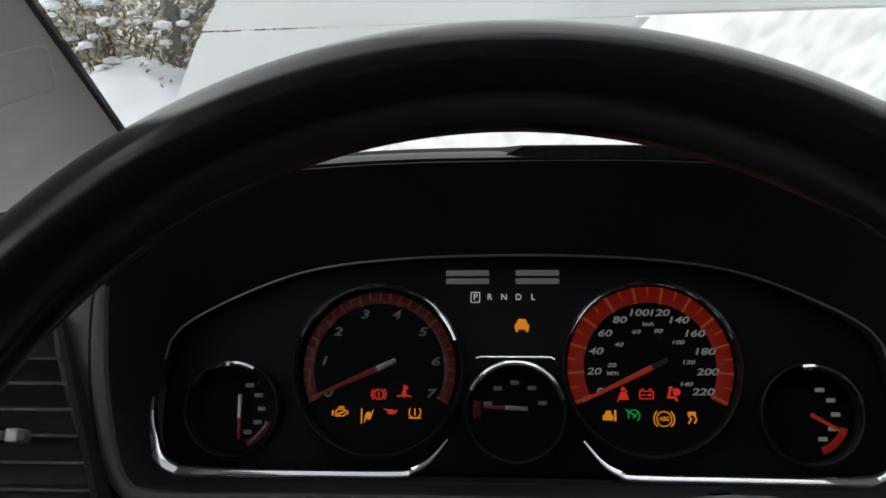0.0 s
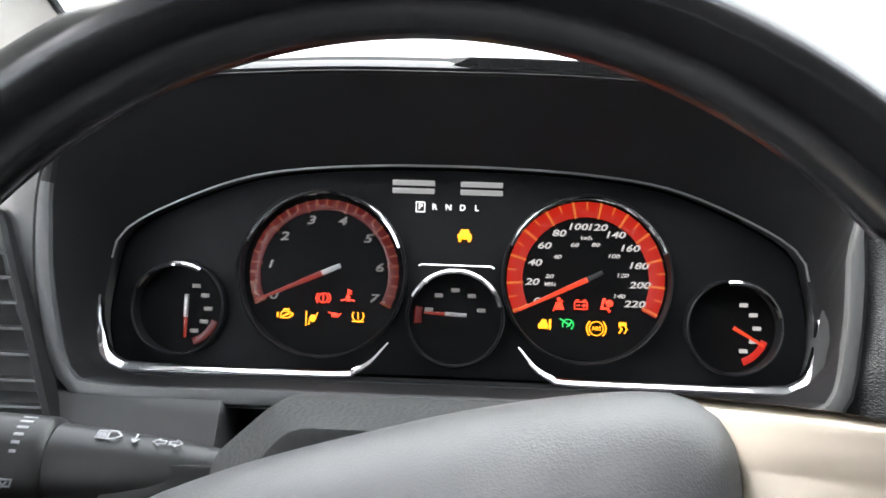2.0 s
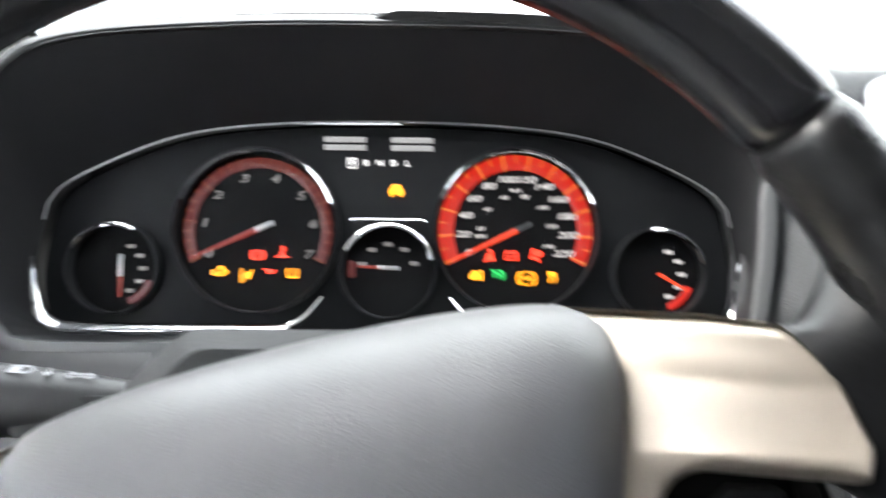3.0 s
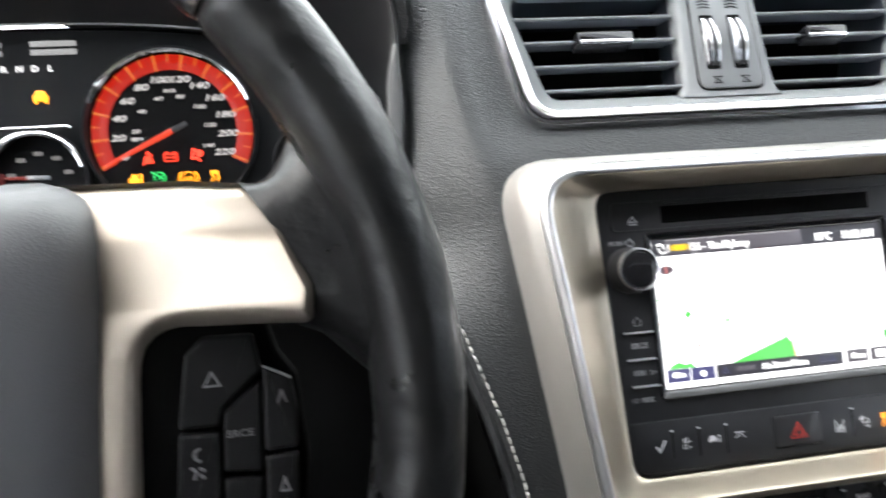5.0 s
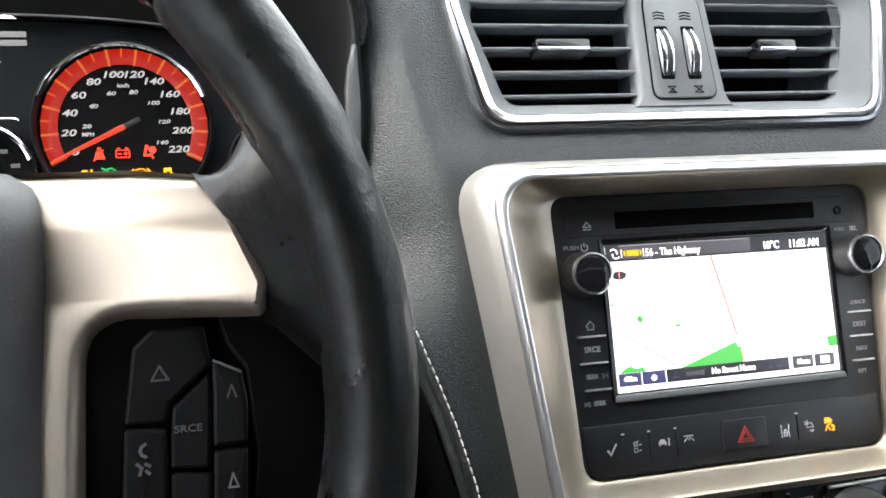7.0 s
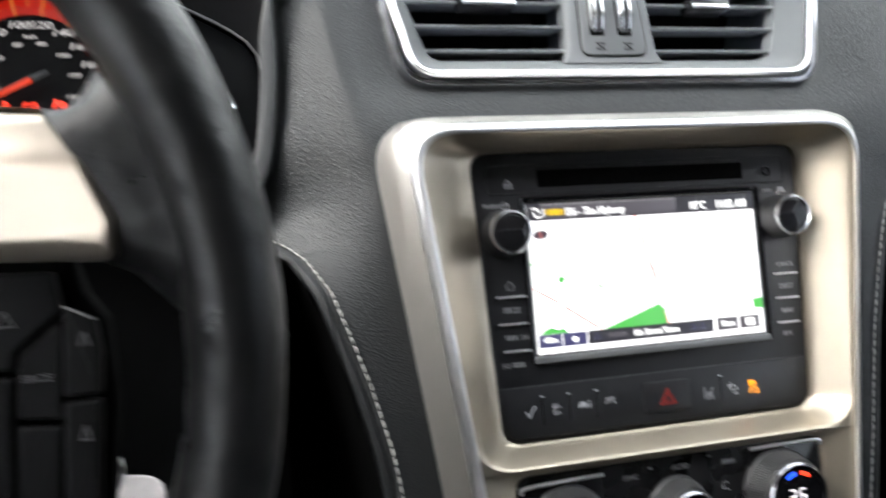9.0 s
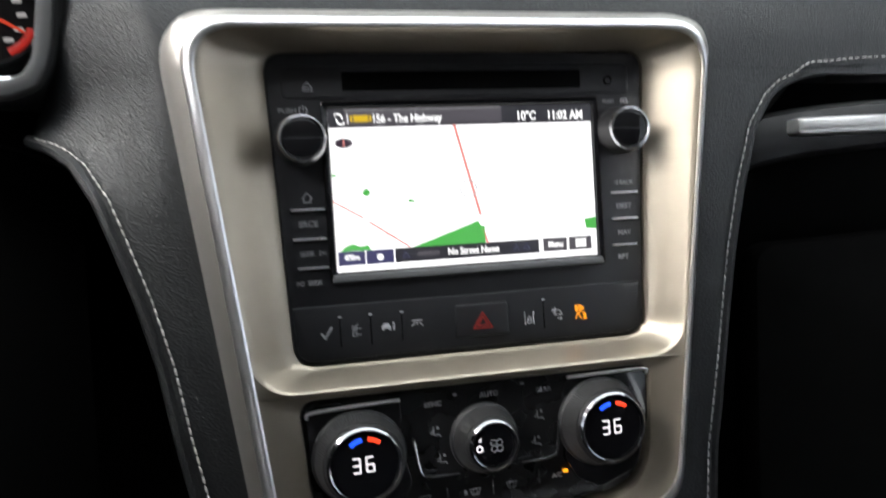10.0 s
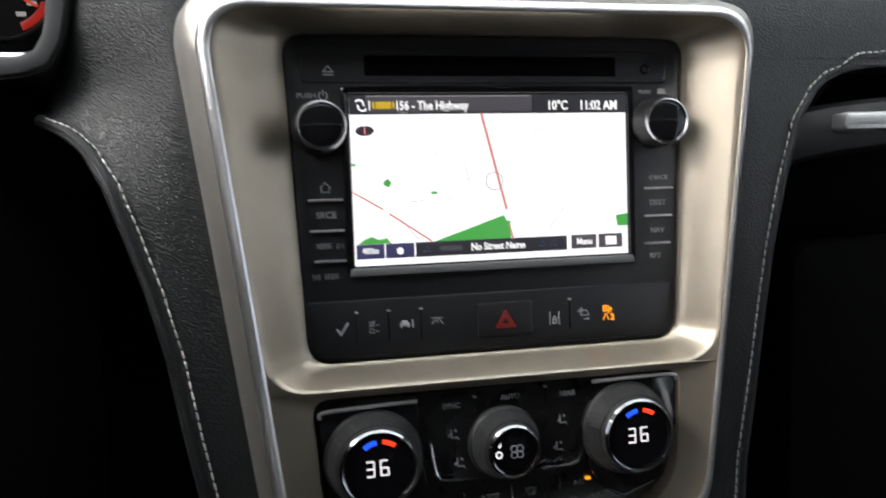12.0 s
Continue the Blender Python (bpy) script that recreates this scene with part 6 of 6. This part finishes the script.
tagged(part("rim_stitching", bm, BLACK, wheel, "dark cross stitches inside the rim", 2, at=ON_RIM), kind="stuff")

SPOKE = [(0.072, 0.0585), (0.0844, 0.0582), (0.115, 0.0580), (0.1345, 0.0560), (0.1440, 0.042), (0.1521, 0.0226), (0.1498, 0.0120), (0.135, 0.0128), (0.1030, 0.0138), (0.1003, -0.0353), (0.0955, -0.075), (0.084, -0.1), (0.07, -0.1), (0.074, 0.0)]
POD = [(0.097, -0.004), (0.0995, 0.010), (0.106, 0.0165), (0.119, 0.0175), (0.137, 0.0155), (0.1405, 0.004), (0.146, -0.004), (0.148, -0.03), (0.143, -0.075), (0.13, -0.1), (0.09, -0.1)]
BUTTONS = [([(0.1126, 0.0054), (0.1183, 0.0107), (0.1333, 0.0103), (0.1351, -0.0015), (0.1227, -0.0120), (0.1216, -0.0172), (0.1093, -0.0171)], 0.0045), ([(0.1093, -0.0183), (0.1213, -0.0191), (0.1198, -0.055), (0.1065, -0.055)], 0.0045), ([(0.1351, -0.0030), (0.1228, -0.0132), (0.1217, -0.0314), (0.1335, -0.0325)], 0.0035), ([(0.1217, -0.0330), (0.1335, -0.0340), (0.1320, -0.062), (0.1205, -0.062)], 0.0035), ([(0.1355, 0.0003), (0.1439, -0.0040), (0.1453, -0.0142), (0.1446, -0.0258), (0.1345, -0.0262)], 0.0052), ([(0.1345, -0.0275), (0.1446, -0.0272), (0.1425, -0.06), (0.1330, -0.06)], 0.0048)]

for side in (-1, 1):
    # leather root where the spoke meets the rim
    rows = []
    for k in range(15):
        f = k / 14
        near = Vector((0.130, 0.0575)).lerp(Vector((0.1505, 0.024)), min(1, f / 0.7)) if f < 0.7 else Vector((0.1505, 0.024)).lerp(Vector((0.145, 0.0115)), (f - 0.7) / 0.3)
        ang = radians(30 - 36 * f)
        far = Vector((0.176 * math.cos(ang), 0.176 * math.sin(ang)))
        row, back = [], []
        for j in range(9):
            t = j / 8
            p = near.lerp(far, t)
            p += Vector((0, (0.012 if f < 0.5 else -0.006) * -math.sin(math.pi * t) * abs(2 * f - 1) ** 3))
            p = p if side > 0 else other_side(p)
            edge = 1 - abs(2 * f - 1) ** 4
            row.append(Vector((p.x, p.y, -0.006 + edge * (0.0125 + 0.006 * t))))
            back.append(Vector((p.x, p.y, -0.013)))
        rows.append(row + back[::-1])
    part("spoke_root", loft(rows, True, True, True), LEATHER, wheel, "black leather spoke root", 1.2)
    # champagne cover that also runs down beside the hub
    radii = [0.004 if p == (0.1498, 0.0120) else 0.013 if p == (0.1030, 0.0138) else 0.0065 for p in SPOKE]
    out = rounded(sided(SPOKE, side), radii[::-1] if side > 0 else radii, 6)
    rings = [raise2(out, -0.014)]
    for thin, wide, z in ((0.0, 0.0003, -0.003), (0.0004, 0.0014, 0.0020), (0.0014, 0.0028, 0.0062), (0.0028, 0.0042, 0.0088), (0.0042, 0.0058, 0.0100)):
        ring = []
        for o, p, w in zip(out, inset(out, thin), inset(out, wide)):
            q = o if side > 0 else other_side(o)
            # the wall towards the buttons slopes, the other edges are only rounded
            slope = max(0.0, min(1.0, (0.0175 - q.y) / 0.004)) * max(0.0, min(1.0, (0.150 - q.x) / 0.012)) * (1.0 if q.x > 0.088 else 0.0)
            p = p.lerp(w, slope)
            ring.append(Vector((p.x, p.y, z)))
        rings.append(ring)
    bm = loft(rings, True, True, True)
    up = Vector((0, 1, 0)) if side > 0 else Vector((other_side((1, 0)).y, other_side((0, 1)).y, 0))
    for h in (-0.06, -0.03, 0.0, 0.02, 0.03, 0.036, 0.041, 0.045, 0.048, 0.051, 0.0535):
        bmesh.ops.bisect_plane(bm, geom=bm.verts[:] + bm.edges[:] + bm.faces[:], plane_co=up * h, plane_no=up)
    for v in bm.verts:
        if v.co.z > 0:
            h = v.co.dot(up)
            v.co.z -= 0.06 * (h - 0.01) + 16 * max(0.0, h - 0.034) ** 2
        # the cover sinks from the rim towards the hub
        q = v.co.to_2d() if side > 0 else other_side(v.co.to_2d())
        dz = -0.43 * max(0.0, 0.138 - q.x)
        q += Vector((0.25 * dz, -3.7 * (q.y - 0.009) * dz))
        q = q if side > 0 else other_side(q)
        v.co = Vector((q.x, q.y, v.co.z + dz))
    part("spoke", bm, SPOKE_PAINT, wheel, "champagne satin spoke cover", 0.9)
    slip = Vector((-0.0025, 0)) if side > 0 else other_side((-0.0025, 0))
    pod_part = part("button_pod", plate(rounded(sided(POD, side), 0.004, 4), -0.018, -0.002, 0.002), DEEP, wheel, "black button pod", at=Matrix.Translation((slip.x, slip.y, -0.010)))
    for pts, z in BUTTONS:
        part("button", plate(rounded(sided(pts, side), 0.0014, 3), -0.005, z - 0.002, 0.0012), BUTTON, pod_part, angle=0.25)
    if side > 0:
        # A silver stroke paints the highlight on the button's upper edge.
        part("edge_light", stroke([[(0.1360, -0.0002), (0.1436, -0.0042)]], 0.0007, 0.0032), SILVER, pod_part)
        part("mark", stroke([[(0.1178, -0.0047), (0.1202, -0.0005), (0.1226, -0.0047), (0.1178, -0.0047)]], 0.0006, 0.0026), BUTTON_PRINT, pod_part)
        write("mark", "SRCE", 0.0030, BUTTON_PRINT, pod_part, 0.1275, -0.0200, 0.0018, wide=1.2)
        part("mark", stroke([[(0.1150, -0.0232), (0.1140, -0.0238), (0.1136, -0.0250), (0.1140, -0.0262), (0.1150, -0.0268)], [(0.1126, -0.0288), (0.1138, -0.0300), (0.1132, -0.0318)], [(0.1150, -0.0290), (0.1160, -0.0296)], [(0.1150, -0.0310), (0.1158, -0.0318)]], 0.0009, 0.0026), BUTTON_PRINT, pod_part)
        part("mark", stroke([[(0.1395, -0.0115), (0.1408, -0.0080), (0.1420, -0.0115)]], 0.0006, 0.0034), BUTTON_PRINT, pod_part)
        part("mark", stroke([[(0.1385, -0.0385), (0.1398, -0.0345), (0.1412, -0.0385), (0.1385, -0.0385)]], 0.0006, 0.0034), BUTTON_PRINT, pod_part)


# hub pad: a soft dome over the airbag
HUB_HALF = [(0.04, -0.118), (0.066, -0.095), (0.0745, -0.0625), (0.083, -0.03), (0.0885, -0.0127), (0.0950, 0.012), (0.0965, 0.027), (0.0905, 0.0390), (0.075, 0.0465), (0.03, 0.0512)]
hub_ring = [wheel_point(*p) for p in resample(curve2([*HUB_HALF, *[(-x, y) for x, y in HUB_HALF[::-1]], HUB_HALF[0]], 5)[:-1], 80)]
rings = [raise2(hub_ring, -0.04), raise2(hub_ring, -0.021)]
low = wheel_point(0, -0.02)
for f, z in ((0.992, -0.0170), (0.97, -0.0120), (0.93, -0.0050), (0.87, 0.0020), (0.79, 0.0090), (0.68, 0.0160), (0.5, 0.0220), (0.25, 0.0255)):
    rings.append(raise2([low + (p - low) * f for p in hub_ring], z))
part("hub", loft(rings, True, False, True), PAD, wheel, "soft grey grained hub pad", 1.2)

# ---- steering column, stalk and key ----
column = thing("steering_column", STACK @ Matrix.Translation((-0.409, 0.0, 0.166)), "black plastic steering column cover", "steering column")
rows = []
for z, w, top, low in ((-0.022, 0.062, 0.050, -0.055), (-0.05, 0.076, 0.0585, -0.07), (-0.075, 0.079, 0.0605, -0.08), (-0.12, 0.08, 0.056, -0.09), (-0.2, 0.082, 0.045, -0.1)):
    rows.append(raise2(rounded([(-w, low), (w, low), (w, top - 0.02), (w * 0.72, top), (-w * 0.72, top), (-w, top - 0.02)], 0.014, 4), z))
part("cover", loft(rows, True, True, True), DASH_TOP, column, "dark grained column cover", 1.0)
part("shaft", lathe([(0.03, -0.05), (0.032, -0.02), (0.03, -0.012)], 32), DEEP, column)

stalk = thing("indicator_stalk", STACK @ Matrix.Translation((-0.482, 0.0315, 0.10)), "dark grey indicator stalk with pale printed symbols", "stalk")
lever = Matrix.Translation((0.0008, 0, 0)) @ pose(0, 0, 0, 0, -3, 178) @ Matrix.Diagonal((0.945, 1, 1, 1))
along = lever @ pose(0, 0, 0, 0, 90, 0)
part("arm", lathe([(0.0082, 0.0), (0.0105, 0.02), (0.0126, 0.045), (0.0136, 0.062), (0.0138, 0.0645)], 40), LEVER, stalk, "dark grey lever", at=along)
part("switch_ring", lathe([(0.0138, 0.065), (0.0152, 0.0662), (0.0157, 0.068), (0.0157, 0.0925), (0.0152, 0.0932)], 40), LEVER, stalk, "turning wiper ring", at=along)
part("end_cap", lathe([(0.0150, 0.0936), (0.0157, 0.0945), (0.0158, 0.12), (0.0150, 0.13), (0.012, 0.134)], 40), LEVER, stalk, "smooth end cap", at=along)
# a flat facet cut into the underside near the root
part("facet", plate(rounded([(-0.045, -0.012), (-0.002, -0.006), (0.0, 0.004), (-0.036, 0.0035)], 0.004, 4), 0.0, 0.0114, 0.001), BLACK, stalk, "black inset below the symbols")


def on_lever(turn, r):
    """A frame on the lever's surface, turned up from the front."""
    return lever @ pose(0, 0, 0, turn) @ Matrix.Translation((0, 0, r)) @ pose(0, 0, 0, 0, 0, 180)


part("beam_mark", stroke([[(-0.0452, -0.0022), (-0.0425, -0.0022), (-0.0403, 0), (-0.0425, 0.0022), (-0.0452, 0.0022), (-0.0452, -0.0022)], [(-0.0492, 0.0019), (-0.0463, 0.0019)], [(-0.0492, 0.0006), (-0.0463, 0.0006)], [(-0.0492, -0.0006), (-0.0463, -0.0006)], [(-0.0492, -0.0019), (-0.0463, -0.0019)]], 0.0008, 0.0), PRINT, stalk, at=on_lever(57, 0.0132))
part("up_mark", stroke([[(-0.0378, -0.0020), (-0.0378, 0.0022)], [(-0.0389, 0.0008), (-0.0378, 0.0022), (-0.0367, 0.0008)]], 0.0008, 0.0), PRINT, stalk, at=on_lever(57, 0.0130))
part("down_mark", stroke([[(-0.0352, -0.0022), (-0.0352, 0.0020)], [(-0.0363, -0.0008), (-0.0352, -0.0022), (-0.0341, -0.0008)]], 0.0008, 0.0), PRINT, stalk, at=on_lever(57, 0.0127))
for tip_x, tail in ((-0.0290, 1), (-0.0185, -1)):
    part("arrow_mark", stroke([[(tip_x, 0), (tip_x + 0.0022 * tail, 0.0018), (tip_x + 0.0022 * tail, 0.0008), (tip_x + 0.0045 * tail, 0.0008), (tip_x + 0.0045 * tail, -0.0008), (tip_x + 0.0022 * tail, -0.0008), (tip_x + 0.0022 * tail, -0.0018), (tip_x, 0)]], 0.0006, 0.0), PRINT, stalk, at=on_lever(57, 0.0117))
for k in range(6):
    w = 0.0042 - 0.0006 * k
    part("ring_mark", stroke([[(-0.0748 - w / 2, 0), (-0.0748 + w / 2, 0)]], 0.0011, 0.0), PRINT, stalk, at=on_lever(70 - 11 * k, 0.0157))
write("mark", "OFF", 0.0046, PRINT, stalk, 0, 0, 0)
stalk.children[-1].matrix_basis = on_lever(-4, 0.0158) @ Matrix.Translation((-0.0752, 0, 0))
part("wiper_mark", stroke([[(-0.0768, -0.0012), (-0.0780, 0.0014), (-0.0735, 0.0014), (-0.0745, -0.0012), (-0.0768, -0.0012)], [(-0.0780, -0.0022), (-0.0755, 0.0004)]], 0.0006, 0.0), PRINT, stalk, at=on_lever(-24, 0.0157))
for turn, w, h in ((62, 0.0052, 0.0062), (34, 0.0034, 0.0036), (14, 0.0022, 0.0020), (0, 0.0016, 0.0012)):
    part("block_mark", block(w, h, 0.0006, -0.0986, 0, 0.0003, 0.0006), PRINT, stalk, at=on_lever(turn, 0.0158))
part("washer_mark", stroke([[(-0.0922, -0.0014), (-0.0938, 0.0016), (-0.0900, 0.0026), (-0.0862, 0.0016), (-0.0878, -0.0014), (-0.0922, -0.0014)], [(-0.0925, -0.0022), (-0.0890, 0.0010)]], 0.0006, 0.0), PRINT, stalk, at=on_lever(2, 0.0158))
part("tip_mark", stroke([[(-0.0845, 0.0012), (-0.0815, 0.0), (-0.0845, -0.0012), (-0.0845, 0.0012)]], 0.0007, 0.0), PRINT, stalk, at=on_lever(-4, 0.0158))
for y in (0.0034, 0.0, -0.0034):
    part("text_bar", block(0.0062, 0.0011, 0.0006, -0.1066, y, 0.0003, 0.0003), PRINT, stalk, at=on_lever(4, 0.0158))

key = thing("ignition_key", STACK @ Matrix.Translation((-0.292, -0.040, 0.080)), "ignition key in its lock with a pale key tag", "key")
part("lock_barrel", lathe([(0.017, -0.085), (0.017, 0.0), (0.0155, 0.003), (0.0125, 0.004), (0.0125, 0.001), (0.0003, 0.001)], 32), BLACK, key, "black lock barrel", at=pose(0, 0, 0, 0, 35, 0))
part("bow", plate(rounded(box2(0.016, 0.026), 0.006, 4), -0.0035, 0.0035, 0.0015), BLACK, key, "black key bow", at=pose(0.012, 0, 0.02, 90, 0, 90) @ pose(0, 0, 0, 0, 0, 0))
part("ring", tube([(0.012 + 0.011 * math.cos(a), -0.016 + 0.011 * math.sin(a), 0.026) for a in [math.tau * k / 24 for k in range(24)]], 0.0008, 6, True), STEEL, key, "steel split ring")
tag_o = rounded(box2(0.034, 0.048, 0, -0.022), 0.009, 5)
part("tag", plate(tag_o, -0.0012, 0.0012, 0.0008), TAG, key, "scuffed pale plastic key tag", at=pose(0.020, -0.021, 0.018, -12, 8, -8))
part("tag_mark", block(0.022, 0.006, 0.0004, 0, -0.03, 0.0016, 0.001), material("faded_red_ink", (0.4, 0.16, 0.15), 0.6), key, at=pose(0.020, -0.021, 0.018, -12, 8, -8))

# ---- driver's side: lower panel and outer vent ----
def knee_panel():
    rows = []
    for v, d in ((0.066, -0.06), (0.0615, -0.042), (0.058, -0.037), (0.05, -0.034), (0.02, -0.026), (-0.06, -0.005), (-0.25, 0.02), (-0.4, 0.0)):
        rows.append([Vector((u, v, d - (0.02 if u < -0.66 else 0))) for u in (-0.84, -0.7, -0.66, -0.6, -0.54, -0.531, -0.528)] + [Vector((-0.526, v, d - 0.004)), Vector((-0.525, v, d - 0.05))])
    return loft(rows, False)


part("knee_panel", knee_panel(), LEVER, dash, "grey lower panel beside the column", 0.9)
# A near-black sheet fills the shadowed gap behind the column.
part("under_panel", loft([[Vector((-0.53, v, d)), Vector((-0.25, v, d)), Vector((-0.2, v, d - 0.03))] for v, d in ((0.056, -0.07), (0.05, -0.06), (-0.1, -0.05), (-0.4, -0.05))], False), DEEP, dash, "panel behind the column, near-black in place of shade")

side_vent = thing("side_vent", STACK @ Matrix.Translation((-0.675, 0.095, -0.026)), "black outer air vent with a chrome tab", "air vent")
sv = rounded([(-0.06, -0.065), (0.0655, -0.065), (0.0205, 0.055), (-0.06, 0.065)], 0.010, 4)
part("bezel", loft([raise2(inset(sv, -0.005), -0.01), raise2(inset(sv, -0.004), 0.002), raise2(inset(sv, -0.001), 0.003), raise2(sv, 0.001), raise2(inset(sv, 0.003), -0.04)], True, False, True), COWL, side_vent, "black bezel")
for k in range(8):
    y = -0.0581 + 0.0133 * k
    part("slat", loft([[Vector((x, y + dy, z)) for dy, z in ((-0.0008, 0.0), (0.0006, 0.0), (0.0042, -0.022), (0.0030, -0.022))] for x in (-0.062, 0.058 - 0.39 * (y + 0.045))], True, True, True), SLAT, side_vent)
part("tab", block(0.030, 0.0075, 0.014, -0.010, -0.0053, 0.009, 0.002), CHROME, side_vent, "chrome direction tab")
part("tab_end", block(0.008, 0.0075, 0.012, 0.010, -0.0053, 0.006, 0.002), SILVER, side_vent)
part("outer_fascia", loft([[Vector((u, v, d)) for u in (-0.84, -0.75, -0.665, -0.625)] for v, d in ((0.03, -0.035), (0.1, -0.04), (0.18, -0.05), (0.2, -0.06), (0.21, -0.08))] + [[Vector((u, 0.21 + 0.50 * f * 0.86, -0.08 - 0.86 * f)) for u in (-0.84, -0.75, -0.665, -0.625)] for f in (0.1, 0.3, 0.6)], False), COWL, dash, "black fascia end")
part("top_pad", loft([[Vector((u, 0.222 + 0.40 * f * 0.86, -0.13 - 0.86 * f)) for u in (-0.84, -0.6, -0.4, -0.2, 0.0)] for f in (0.0, 0.2, 0.5)], False), DASH_TOP, dash, "dark grained dashboard top")
